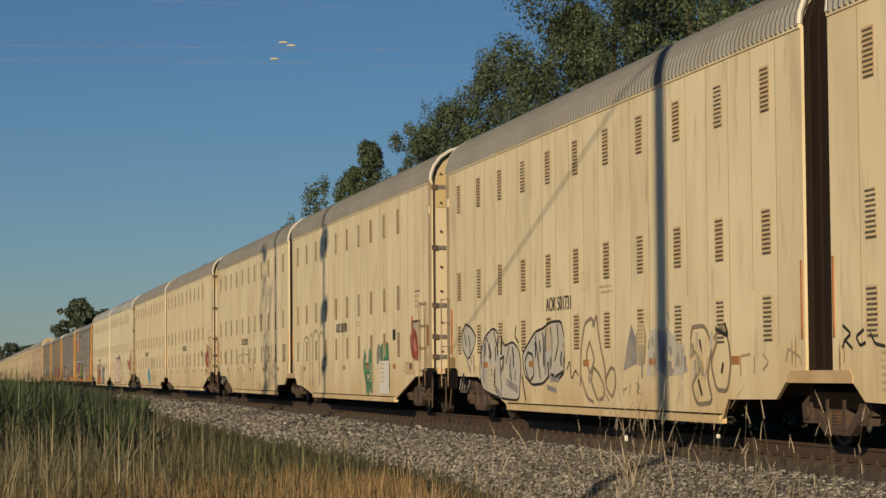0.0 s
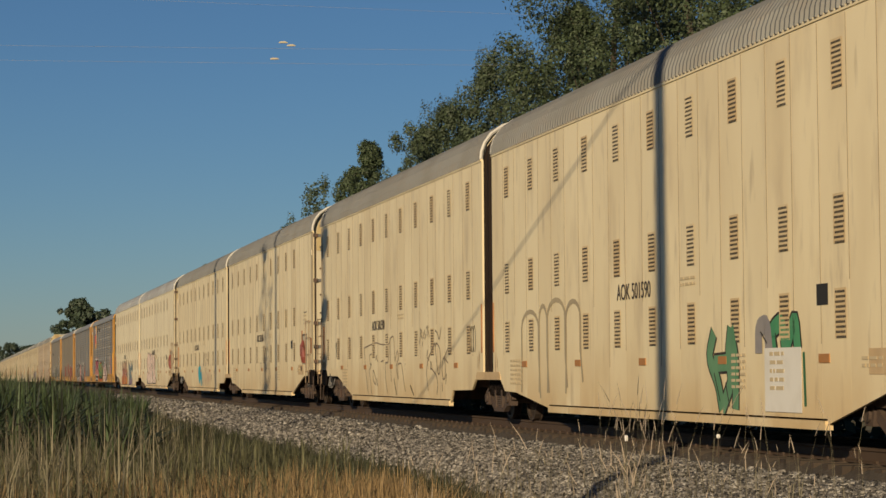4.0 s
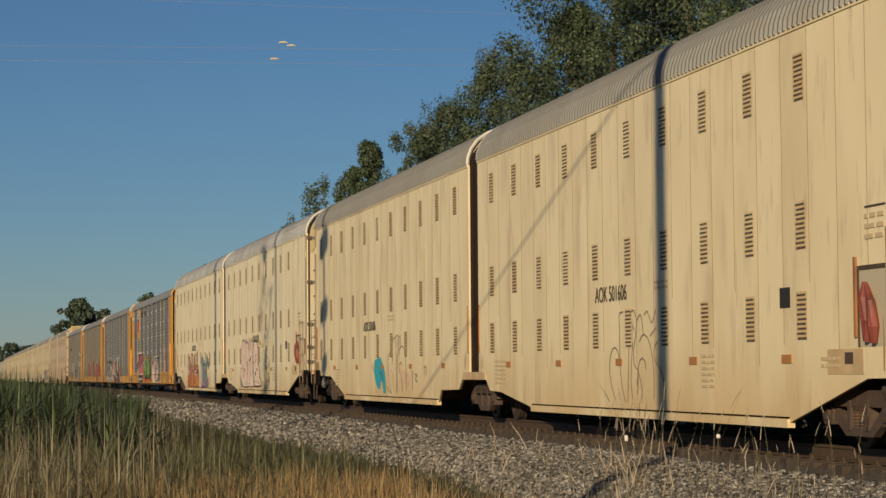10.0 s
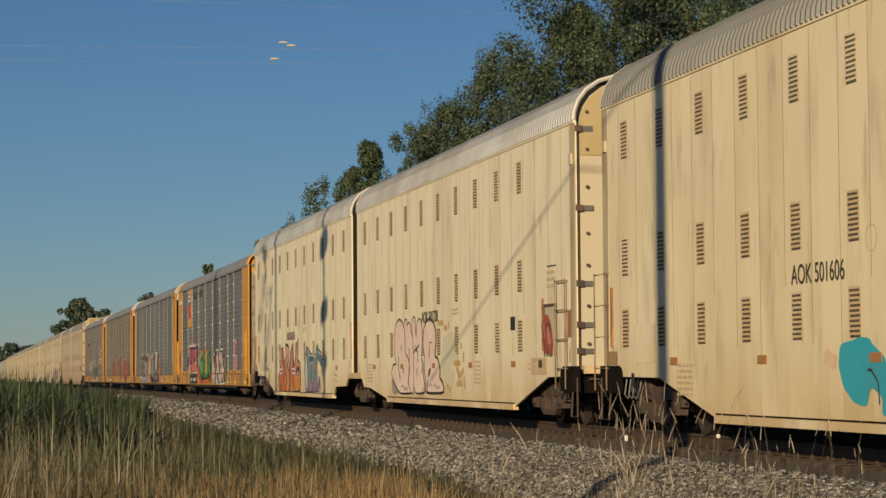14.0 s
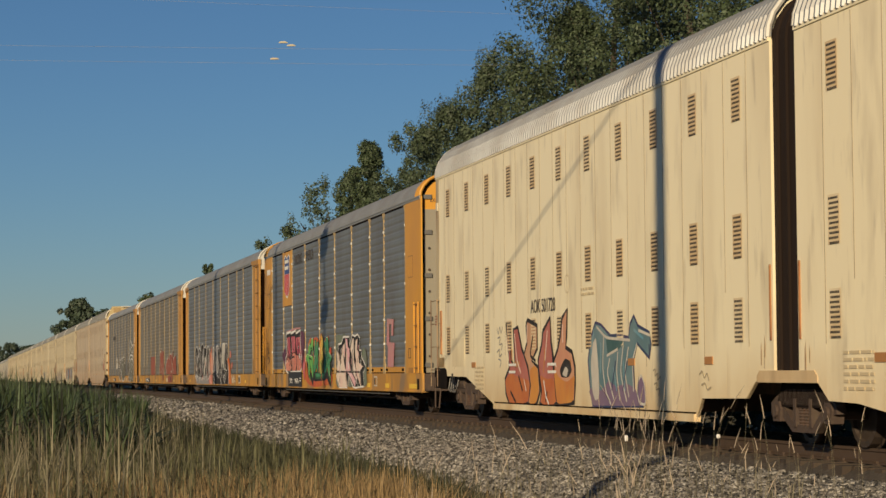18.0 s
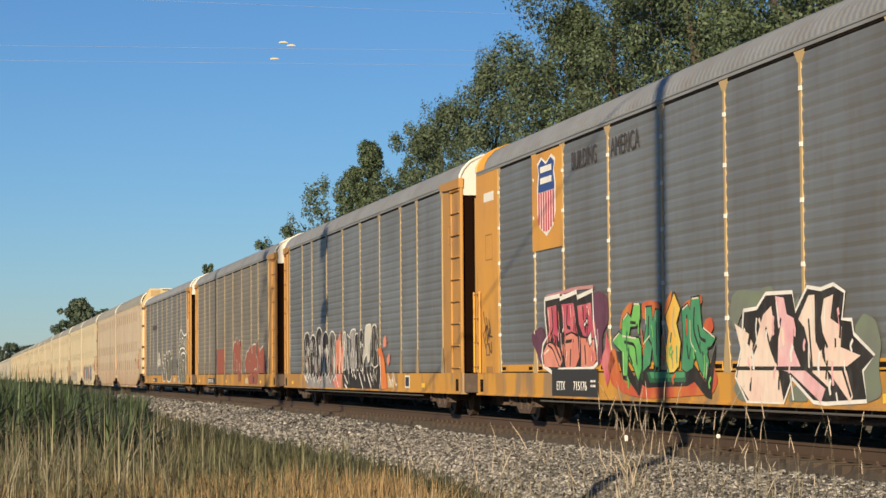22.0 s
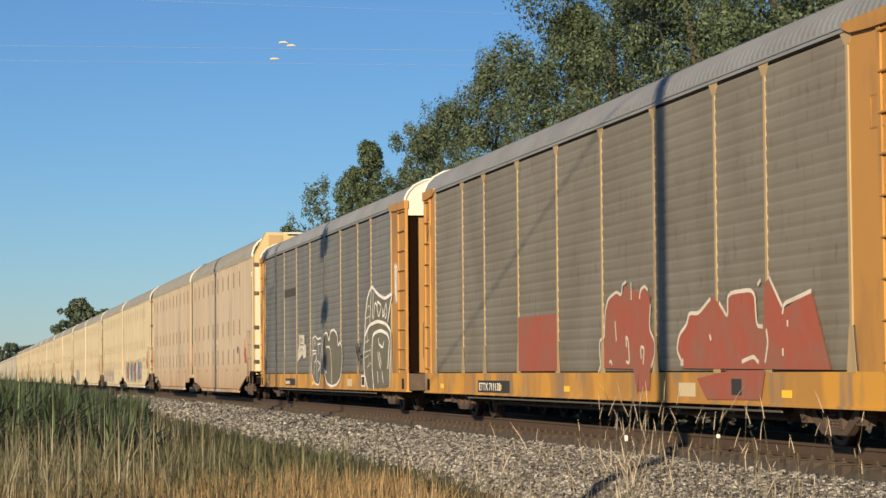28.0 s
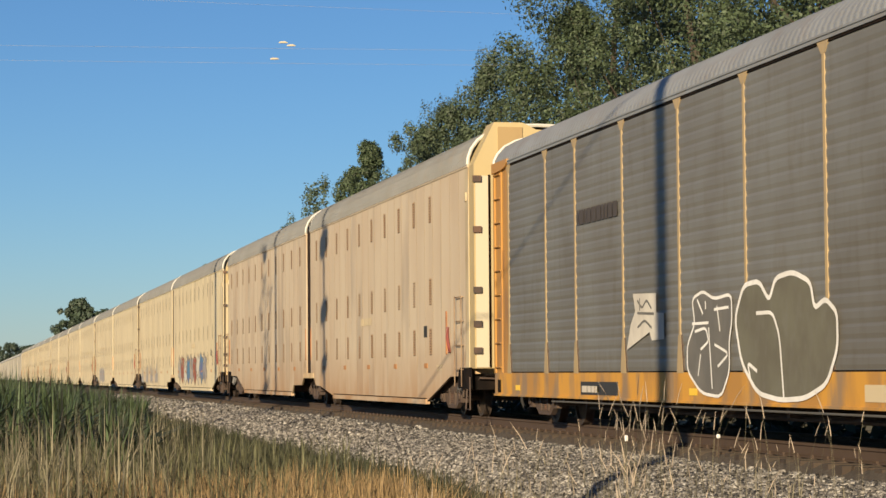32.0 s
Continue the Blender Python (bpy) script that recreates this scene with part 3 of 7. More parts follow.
def cream_unit(car, flip, paint, dust, number=""):
    """One half of an articulated car. flip +1: it reaches from the joint away from the camera; -1: towards it."""
    length = UNIT[flip]
    body = part("unit_body", arch_face([(x * 0.98, z - 0.03) for x, z in ARCH], 1.32, *sorted((flip * 0.52, flip * (length - 0.35)))), paint, car)
    # floor sill under the body
    bm = bmesh.new()
    box(bm, -1.35, 1.35, *sorted((flip * 4.9, flip * 15.9)), 0.62, 1.34)
    box(bm, -0.9, 0.9, *sorted((flip * 0.3, flip * (length - 0.5))), 0.90, 1.34)
    part("underframe", bm, M_DARK, body)
    # near side, panel by panel
    n = round((length - 0.44) / PANEL_STEP)
    shared = {}
    for i in range(n):
        y0 = 0.44 + i * (length - 0.44) / n
        y1 = 0.44 + (i + 1) * (length - 0.44) / n
        plain = KNEES[flip][3][0] <= y0 and y1 <= KNEES[flip][4][0]
        if plain and "me" in shared:
            o = link("side_panel", shared["me"], body)
        else:
            bm = bmesh.new()
            ys = sorted({y0 + 0.001, y1 - 0.001, *[k for k, _ in KNEES[flip] if y0 + 0.001 < k < y1 - 0.001]})
            prism(bm, [(flip * (y - y0), skirt(y, flip)) for y in ys] + [(flip * (y1 - 0.001 - y0), 5.53), (flip * 0.001, 5.53)], "x", -W - 0.010, -W + 0.03)
            o = part("side_panel", bm, paint, body)
            if plain:
                shared["me"] = o.data
        o.location = (0, flip * y0, 0)
        if i:
            s = link("seam", SEAM[(i * 7) % 3], body)
            s.location = (-W - 0.010, flip * y0, 0)
    bm = bmesh.new()
    side_panel(bm, 0.45, length - 0.01, W - 0.03, W, flip=flip)
    part("far_side", bm, paint, body)
    bm = bmesh.new()
    side_panel(bm, 0.46, length - 0.02, -W + 0.005, -W + 0.04, top=5.5, flip=flip)
    part("side_backing", bm, M_SEAM, body)
    # lower flange
    span = sorted((flip * KNEES[flip][3][0], flip * KNEES[flip][4][0]))
    part("lower_flange", boxed(-W - 0.045, -W + 0.06, *span, 0.505, 0.615), paint, body)
    part("flange_joint", boxed(-W - 0.022, -W + 0.005, *span, 0.622, 0.642), M_GAP, body, "dark joint above the lower flange")
    # eaves rail
    bm = bmesh.new()
    box(bm, -W - 0.03, -W + 0.02, *sorted((flip * 0.45, flip * length)), 5.50, 5.56)
    part("eaves_rail", bm, paint, body)
    part("roof", corrugated_roof(ARCH, *sorted((flip * 0.46, flip * length)), 0.17, 0.06), M_ROOF_DULL, body)
    # roof end hoop, pale
    for y in (0.47, length - 0.02):
        bm = bmesh.new()
        pipe(bm, [(x * 1.01, flip * y, z + 0.025) for x, z in arch_line(ARCH)], 0.04)
        part("roof_hoop", bm, M_WHITE, body)
    for c in range(11 if flip > 0 else 10):
        for z in (4.60, 2.74, 1.61):
            o = link("vent", VENT if paint == M_CREAM else VENT_OLD, body)
            o.location = (-W - 0.014, flip * (1.75 + 1.853 * c if flip > 0 else 1.66 + 1.857 * c), z)
    # rust-stained guards beside the joint
    part("corner_guard", boxed(-W - 0.03, -W + 0.01, *sorted((flip * 0.50, flip * 0.535)), 1.62, 2.60), M_GUARD, body, "rust-orange corner guard")
    # reflectors
    for c in range(5):
        bm = boxed(-0.012, 0, -0.17, 0.17, 0, 0.11)
        part("reflector", bm, M_ORANGE, body, at=(-W - 0.012, flip * (3.0 + 3.71 * c), 1.32))
    # outer end: doors, hinges, ladders
    e = flip * length
    bm = arch_face([(x * 0.93, z - 0.06) for x, z in ARCH], 1.2, *sorted((e - flip * 0.16, e - flip * 0.07)))
    part("end_door", bm, M_DOOR, body, "white end door with dark hinges")
    for z in (1.52, 1.97, 2.68, 3.98, 5.35):
        part("hinge_plate", boxed(-1.40, -1.17, *sorted((e - flip * 0.065, e - flip * 0.03)), z + 0.01, z + 0.10), M_STEELGREY, body)
        part("hinge", boxed(-1.50, -1.36, *sorted((e - flip * 0.07, e + flip * 0.0)), z, z + 0.11), M_DARK, body)
    a0, b0 = sorted((e - flip * 0.07, e - flip * 0.05))
    part("upper_door_panel", arch_face([(x * 0.925, z - 0.07) for x, z in ARCH], 4.95, a0, b0), M_GABLE, body, "tan upper door panel")
    part("door_gap", boxed(-1.45, -1.42, a0, b0, 1.25, 5.5), M_RUST, body)
    part("corner_strip", boxed(-W - 0.016, -W + 0.0, *sorted((e - flip * 0.30, e + flip * 0.01)), 1.16, 5.49), M_BEIGE, body, "dull beige corner strip")
    for z in (1.7, 2.35, 3.05, 3.6, 4.4, 5.05, 5.7):
        bm = bmesh.new()
        tube(bm, (-1.27, e - flip * 0.08, z), (-1.27, e - flip * 0.02, z), 0.03, 8)
        part("bolt", bm, M_DARK, body)
    bm = bmesh.new()
    for x in (-0.62, -0.18):
        tube(bm, (x, e - flip * 0.02, 0.9), (x, e - flip * 0.02, 2.1), 0.022, 6)
    tube(bm, (-0.62, e - flip * 0.02, 1.5), (-0.18, e - flip * 0.02, 1.5), 0.018, 6)
    part("end_handhold", bm, M_LADDER, body)
    part("end_beam", boxed(-1.40, 1.40, *sorted((e - flip * 0.02, e + flip * 0.10)), 1.19, 1.33), dust, body)
    part("crossover_step", boxed(-1.25, 1.25, *sorted((e + flip * 0.125, e + flip * 0.34)), 1.15, 1.18), M_SHADED, body)
    part("corner_bracket", boxed(-W - 0.05, -W + 0.01, *sorted((e - flip * 0.12, e - flip * 0.25)), 4.80, 4.98), M_DOOR, body, "small pale bracket on the corner")
    # rounded dark plate over the end truck; the opening's shade is its colour
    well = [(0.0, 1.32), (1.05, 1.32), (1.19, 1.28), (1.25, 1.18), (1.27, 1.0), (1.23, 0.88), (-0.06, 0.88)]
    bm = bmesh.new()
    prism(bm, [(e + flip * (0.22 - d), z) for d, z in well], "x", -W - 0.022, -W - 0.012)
    part("truck_opening", bm, M_SHADED, body, "dark rounded plate for the shaded opening above the truck")
    guard = (0.45, 0.53, 1.62, 2.58) if flip > 0 else (2.16, 2.22, 1.61, 2.55)
    part("guard_strip", boxed(-W - 0.04, -W - 0.008, *sorted((e - flip * guard[0], e - flip * guard[1])), guard[2], guard[3]), M_GUARD, body, "rust-orange guard strip")
    bm = bmesh.new()
    rr = random.Random(11 if flip > 0 else 12)
    for k in range(9):
        y = flip * ((length - 0.1 - 1.5 * rr.random() ** 1.6) if k < 6 else rr.uniform(0.6, 1.15))
        top = rr.uniform(1.5, 2.2) if k < 6 else rr.uniform(1.45, 1.7)
        low, w = rr.uniform(1.2, 1.4), rr.uniform(0.006, 0.022)
        pts = [(y - w * 0.6, low), (y + w * rr.uniform(0.5, 1.0), low), (y + w, low + 0.3 * (top - low)), (y + w * 0.4, top), (y - w * 0.3, top - 0.05), (y - w, low + 0.5 * (top - low))]
        bm.faces.new([bm.verts.new((-W - 0.0175 - 0.0002 * k, p, q)) for p, q in pts])
    tagged(part("rust_stain", bm, M_STREAK, body), kind="stuff")
    near_edge, far_edge = (-0.37, 0.30) if flip > 0 else (0.51, 1.17)
    for x, ya in ((-W - 0.07, far_edge), (-W - 0.07, near_edge), (-W + 0.12, far_edge - 0.12 if flip > 0 else near_edge)):
        bm = bmesh.new()
        tube(bm, (0, 0, 0.92), (0, 0, 2.84), 0.013, 6)
        part("ladder_rail", bm, M_LADDER, body, "rust-brown ladder rail", at=(x, e - flip * ya, 0))
    for k in range(4):
        z = 1.28 + 0.51 * k
        bm = bmesh.new()
        pipe(bm, [(-W, e - flip * far_edge, z), (-W - 0.07, e - flip * far_edge, z), (-W - 0.07, e - flip * near_edge, z), (-W, e - flip * near_edge, z)], 0.012, 6)
        part("rung", bm, M_LADDER, body)
    bm = bmesh.new()
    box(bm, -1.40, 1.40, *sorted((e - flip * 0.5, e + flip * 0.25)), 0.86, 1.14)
    # End sill kept near-black, with its shade put into the colour.
    part("end_sill", bm, M_SHADED, body)
    for k in range(3):
        y = e - flip * (0.95 + 0.22 * k)
        bm = bmesh.new()
        pipe(bm, [(-1.42, y, 1.12), (-1.46, y, 0.86), (-1.44, y - flip * 0.10, 0.80), (-1.40, y - flip * 0.16, 0.92), (-1.36, y - flip * 0.16, 1.12)], 0.014, 6)
        part("brake_hose", bm, M_STEELGREY, body)
    bm = bmesh.new()
    pipe(bm, [(-1.36, e + flip * 0.18, 1.05), (-1.38, e + flip * 0.36, 1.10), (-0.4, e + flip * 0.40, 1.06), (-0.25, e + flip * 0.42, 0.82)], 0.018, 6)
    part("uncoupling_lever", bm, M_RUST, body)
    bm = bmesh.new()
    pipe(bm, [(-0.45, e + flip * 0.2, 0.90), (-0.50, e + flip * 0.42, 0.62), (-0.48, e + flip * 0.62, 0.42), (-0.42, e + flip * 0.86, 0.50)], 0.03, 6)
    part("air_hose", bm, M_BLACK, body)
    bm = bmesh.new()
    pipe(bm, [(-W + 0.04, e - flip * 0.14, 1.1), (-W - 0.03, e + flip * 0.12, 1.12), (-W - 0.03, e + flip * 0.12, 0.45), (-W - 0.03, e - flip * 0.28, 0.45), (-W + 0.02, e - flip * 0.30, 1.1)], 0.016, 6)
    part("step_stirrup", bm, M_RUST, body)
    bm = bmesh.new()
    tube(bm, (-1.20, e - flip * 1.9, 0.98), (-1.20, e - flip * 1.0, 0.98), 0.15, 10)
    part("brake_cylinder", bm, M_RUST, body)
    bm = bmesh.new()
    box(bm, -0.20, 0.20, *sorted((e, e + flip * 0.62)), 0.66, 0.95)
    box(bm, -0.13, 0.13, *sorted((e + flip * 0.6, e + flip * 0.9)), 0.68, 0.92)
    part("coupler", bm, M_RUST, body)
    return body


def cream_car(paint, dust, label):
    car = thing("autorack_car", label, "freight car", "freight cars of the train")
    bodies = [cream_unit(car, -1, paint, dust), cream_unit(car, 1, paint, dust)]
    # dark bellows of the joint
    for k in range(6):
        part("joint_bellows", arch_face([(x * (0.975 if k % 2 else 0.95), z - 0.06) for x, z in ARCH], 1.12, -0.50 + k / 6, -0.50 + (k + 1) / 6), M_BELLOWS, car, "dark brown rubber bellows")
    bm = bmesh.new()
    prism(bm, [(-0.95, 0.76), (0.95, 0.76), (0.7, 1.10), (-0.7, 1.10)], "x", -1.3, 1.3)
    # Saddle near-black: the shade above the truck is part of its colour.
    part("joint_saddle", bm, M_SHADED, car)
    bm = bmesh.new()
    prism(bm, [(-1.06, 1.075), (1.06, 1.075), (1.06, 1.16), (0.96, 1.23), (-0.96, 1.23), (-1.06, 1.16)], "x", -W - 0.022, -W + 0.06)
    part("joint_cover", bm, dust, car, "brown-stained cover plate below the bellows")
    for y in (0, -19.6, 19.3):
        truck(car, y)
    return car


RACK_ARCH = [(-1.50, 5.30), (-1.485, 5.40), (-1.42, 5.53), (-1.28, 5.68), (-1.05, 5.80), (-0.7, 5.89), (-0.35, 5.93), (0, 5.94)]
HALF = 13.85


def corrugated_panel(y0, y1, z0, z1, waves):
    bm = bmesh.new()
    prof = []
    step = (z1 - z0) / waves
    for k in range(waves):
        z = z0 + k * step
        prof += [(0.010, z), (0.010, z + 0.06 * step), (0.0, z + 0.36 * step), (0.0, z + 0.80 * step)]
    prof.append((0.010, z1))
    a = [bm.verts.new((x, y0, z)) for x, z in prof]
    b = [bm.verts.new((x, y1, z)) for x, z in prof]
    for i in range(len(prof) - 1):
        bm.faces.new((a[i], b[i], b[i + 1], a[i + 1]))
    bmesh.ops.recalc_face_normals(bm, faces=bm.faces)
    return bm


POSTS = (1.42, 4.28, 7.1, 9.1, 11.9)


def rack_car(label, panelled=False, galv=None, yellow=None, post=None, roof=None):
    """Flat car with an enclosed rack; its middle is the origin."""
    galv, yellow, post, roof = galv or M_GALV, yellow or M_YELLOW, post or M_POST, roof or M_ROOF
    car = thing("autorack_car", label, "freight car", "freight cars of the train")
    plain = galv == M_PALECAR
    tail = HALF if panelled else 13.1
    deck = part("flat_car", boxed(-1.45, 1.45, -HALF, tail, 0.95, 1.20), M_DARK, car)
    bm = bmesh.new()
    box(bm, -0.45, 0.45, -HALF + 0.6, tail - 0.6, 0.52, 0.96)
    for k in range(7):
        y = -7.2 + 2.4 * k
        box(bm, -1.3, 1.3, y - 0.05, y + 0.05, 0.62, 0.96)
    part("centre_sill", bm, M_DARK, deck)
    bm = bmesh.new()
    tube(bm, (-1.43, -9.4, 0.70), (-1.43, 9.0, 0.70), 0.016, 6)
    for k in range(8):
        tube(bm, (-1.43, -8.6 + 2.4 * k, 0.70), (-1.43, -8.6 + 2.4 * k, 0.80), 0.012, 6)
    part("brake_pipe", bm, M_STEELGREY, deck)
    bm = bmesh.new()
    tube(bm, (-1.1, -8.8, 0.60), (-1.1, 7.6, 0.60), 0.03, 6)
    part("brake_rod", bm, M_RUST, deck)
    # Flat dark plates: each pocket's inner shade is put into the colour.
    for y in ((-13.5, -13.25), (tail - 0.5, tail - 0.25)):
        part("sill_pocket", boxed(-W - 0.006, -W + 0.01, *y, 0.83, 1.08), M_SHADED, deck, "dark plate for a shaded pocket in the sill")
    for side in (-1, 1):
        bm = bmesh.new()
        x0, x1 = sorted((side * (W - 0.06), side * W))
        box(bm, x0, x1, -HALF, tail, 0.80, 1.21)
        box(bm, *sorted((side * (W - 0.14), side * (W + 0.03))), -HALF, tail, 0.765, 0.802)
        part("side_sill", bm, M_SILL if yellow in (M_YELLOW, M_YELLOW_DULL) else yellow, deck, "yellow side sill")
    rack = part("rack", arch_face([(x * 0.95, z - 0.04) for x, z in RACK_ARCH], 1.22, -11.9, 11.9), M_DARK, car)
    edges = sorted([-p for p in POSTS] + list(POSTS))
    for a, b in zip(edges, edges[1:]):
        part("side_panel", corrugated_panel(a + 0.02, b - 0.02, 1.23, 5.20, 22), galv, rack, at=(-W + 0.006, 0, 0))
    if panelled:
        for a, b in zip(edges, edges[1:]):
            part("base_strip", boxed(-W - 0.001, -W + 0.024, a + 0.20, b - 0.20, 1.235, 1.365), yellow, rack, "yellow strip along the foot of the panel")
            # Slots are flat dark plates, coloured as the shade inside them.
            for y in (a + 0.22, b - 0.50):
                part("drain_slot", boxed(-W - 0.004, -W + 0.02, y, y + 0.28, 1.262, 1.325), M_SHADED, rack, "dark plate for a shaded slot")
    part("sill_gap", boxed(-W - 0.002, -W + 0.02, -11.95, 11.95, 1.212, 1.232), M_SHADED, rack, "dark gap between panels and sill")
    part("far_panel", boxed(W - 0.03, W - 0.01, -11.9, 11.9, 1.23, 5.2), galv, rack)
    for y in edges:
        bm = bmesh.new()
        box(bm, -W - 0.004, -W + 0.03, y - 0.038, y + 0.038, 1.21, 5.18)
        prism(bm, [(y - 0.20, 5.30), (y - 0.20, 5.24), (y - 0.06, 5.08), (y + 0.06, 5.08), (y + 0.20, 5.24), (y + 0.20, 5.30)], "x", -W - 0.0050, -W + 0.02)
        prism(bm, [(y - 0.15, 1.20), (y + 0.15, 1.20), (y + 0.06, 1.75), (y - 0.06, 1.75)], "x", -W - 0.0055, -W + 0.02)
        part("post", bm, post, rack, "faded yellow post")
        if not panelled and not plain:
            # Dark wedge: the shadow side of the post's gusset, put into colour.
            bm = bmesh.new()
            prism(bm, [(y - 0.07, 1.76), (y - 0.10, 1.76), (y - 0.20, 1.22), (y - 0.155, 1.22)], "x", -W - 0.0045, -W + 0.02)
            part("post_gusset", bm, M_RUST, rack)
    for side in (-1, 1):
        part("eaves_angle", boxed(*sorted((side * (W + 0.0), side * (W + 0.035))), -HALF + 0.1, tail - 0.1, 5.285, 5.31), M_DARK if side > 0 else roof, rack)
        part("top_chord", boxed(*sorted((side * (W - 0.02), side * (W + 0.02))), -HALF + 0.1, tail - 0.1, 5.235, 5.32), roof, rack)
        part("chord_gap", boxed(*sorted((side * (W - 0.02), side * (W + 0.004))), -HALF + 0.1, tail - 0.1, 5.20, 5.235), M_SHADED, rack, "dark gap under the roof chord")
    part("roof", corrugated_roof(RACK_ARCH, -HALF + 0.05, tail - 0.05, 0.20, 0.009), roof, rack)
    for flip in (-1, 1):
        e = tail if flip > 0 else -HALF
        back = 0.20    # depth of the doors behind the corner posts
        a, b = sorted((flip * 11.95, e - flip * (0.02 if panelled else 0.02)))
        if panelled:
            end = part("end_panel", boxed(-W - 0.01, -W + 0.03, a, b, 1.21, 5.30), yellow, rack, "plain yellow end panel")
            part("end_panel_far", boxed(W - 0.03, W, a, b, 1.21, 5.30), yellow, rack)
        else:
            end = part("end_panel", boxed(-W + 0.012, -W + 0.05, a, b, 1.21, 5.25), yellow, rack, "recessed yellow end panel")
            part("end_panel_far", boxed(W - 0.03, W, a, b, 1.21, 5.30), yellow, rack)
            bm = bmesh.new()
            for y in (e - flip * 0.06, e - flip * (1.0 if flip < 0 else 0.62)):
                box(bm, -W - 0.015, -W + 0.03, y - 0.05, y + 0.05, 1.21, 5.20)
            part("corner_post", bm, yellow, rack)
            reach = 2.0 if flip < 0 else 1.25
            rung = None
            for k in range(9):
                z = 1.32 + 0.4725 * k
                if rung is None:
                    bm = bmesh.new()
                    tube(bm, (-W - 0.02, e - flip * (0.98 if flip < 0 else 0.6), 0), (-W - 0.02, e - flip * 0.10, 0), 0.016, 6)
                    rung = part("rung", bm, yellow, rack, at=(0, 0, z))
                else:
                    again(rung, (0, 0, z))
            bm = bmesh.new()
            prism(bm, [(e, 5.14), (e, 5.34), (e - flip * reach, 5.34), (e - flip * reach, 5.27), (e - flip * 0.88 * reach, 5.19), (e - flip * 0.6 * reach, 5.16)], "x", -W - 0.045, -W + 0.06)
            part("top_gusset", bm, yellow, rack)
            # Dark strip in place of the shaded recess beside the end door.
            part("gap_seal", boxed(-W + 0.04, -W + 0.30, *sorted((e - flip * 0.20, e - flip * 0.12)), 1.24, 5.10), M_GAP, rack, "dark strip for the shaded gap beside the end door")
        if panelled:
            part("roof_end", corrugated_roof([(x * 1.006, z + 0.012) for x, z in RACK_ARCH], *sorted((e - flip * 0.05, e - flip * 0.75)), 0.20, 0.02), yellow, rack, "yellow roof end")
            for z in (1.6, 2.1, 2.6, 3.1, 3.6, 4.1, 4.5):
                for x in (-1.28, -0.75):
                    bm = bmesh.new()
                    tube(bm, (x, e - flip * 0.20, z), (x, e - flip * 0.17, z), 0.03, 6)
                    part("bolt", bm, M_DARK, rack)
        bm = bmesh.new()
        pipe(bm, [(x * 1.005, e - flip * 0.06, z + 0.01) for x, z in arch_line(RACK_ARCH)], 0.035)
        part("roof_hoop", bm, yellow if panelled else M_WHITE, rack)
        bm = arch_face([(x * 0.93, z - 0.05) for x, z in RACK_ARCH], 5.0, *sorted((e - flip * (back + 0.1), e - flip * back))) if panelled else arch_face([(x * 0.98, z - 0.015) for x, z in RACK_ARCH], 4.98, *sorted((e - flip * 0.15, e - flip * 0.05)))
        door = part("end_door", bm, yellow if panelled else M_WHITE, rack, "white upper end door")
        part("lower_door", boxed(-1.40, 1.40, *sorted((e - flip * (back + 0.1), e - flip * back)), 1.22, 5.0 if panelled else 4.98), M_WHITE_DOOR if panelled else M_YELLOW_DOOR, rack)
        if plain:
            pass
        elif not panelled:
            a, b = sorted((e - flip * back, e - flip * (back - 0.008)))
            for x0, x1, z0, z1 in ((-1.06, -1.045, 1.58, 2.42), (-1.044, -0.72, 2.405, 2.42), (-1.044, -0.72, 1.58, 1.595)):
                part("hatch_edge", boxed(x0, x1, a, b, z0, z1), M_RUST, rack)
            for k in range(4):
                part("door_vent", boxed(-1.04, -0.86, a, b, 3.02 + 0.07 * k, 3.04 + 0.07 * k), M_YELLOW_WORN, rack)
            part("door_handle", boxed(-0.88, -0.86, a, b, 3.75, 4.1), M_RUST, rack)
        else:
            for z in (1.35, 2.42, 3.42, 4.42, 5.24):
                part("hinge", boxed(-1.42, -1.22, *sorted((e - flip * back, e - flip * (back - 0.05))), z, z + 0.10), M_STEELGREY, rack)
            rails = (0.16, 0.64) if flip < 0 else (-0.04, 0.46)
            for d in rails:
                part("ladder_rail", boxed(-W - 0.075, -W - 0.045, *sorted((e - flip * (d - 0.015), e - flip * (d + 0.015))), 1.22, 2.86), yellow, rack)
            for k in range(4):
                bm = bmesh.new()
                tube(bm, (-W - 0.06, e - flip * rails[0], 1.34 + 0.49 * k), (-W - 0.06, e - flip * rails[1], 1.34 + 0.49 * k), 0.014, 6)
                part("rung", bm, M_YELLOW_WORN, rack)
        bm = bmesh.new()
        box(bm, -1.45, 1.45, *sorted((e - flip * 0.3, e + flip * 0.1)), 0.80, 1.20)
        part("end_sill", bm, M_RUST, deck)
        bm = bmesh.new()
        box(bm, -0.20, 0.20, *sorted((e, e + flip * 0.5)), 0.66, 0.95)
        box(bm, -0.13, 0.13, *sorted((e + flip * 0.4, e + flip * 0.85)), 0.68, 0.92)
        part("coupler", bm, M_RUST, deck)
    for y in (-10.8, 10.8 if panelled else 10.05):
        truck(car, y)
    return car


train = []              # (car, place along the track at 0 s)


def put(car, s):
    car.location = (CENTRE, s, 0)
    train.append((car, s))
    return car


JOINTS = [25.35 + 45.55 * k for k in range(4)]
LATER = [324.2 + 45.55 * k for k in range(8)]
RACKS = [199.1, 228.3, 257.35, 286.5]
first = cream_car(M_CREAM, M_CREAM_DUST, "cream articulated autorack car with three rows of dark vents")
put(first, JOINTS[0])
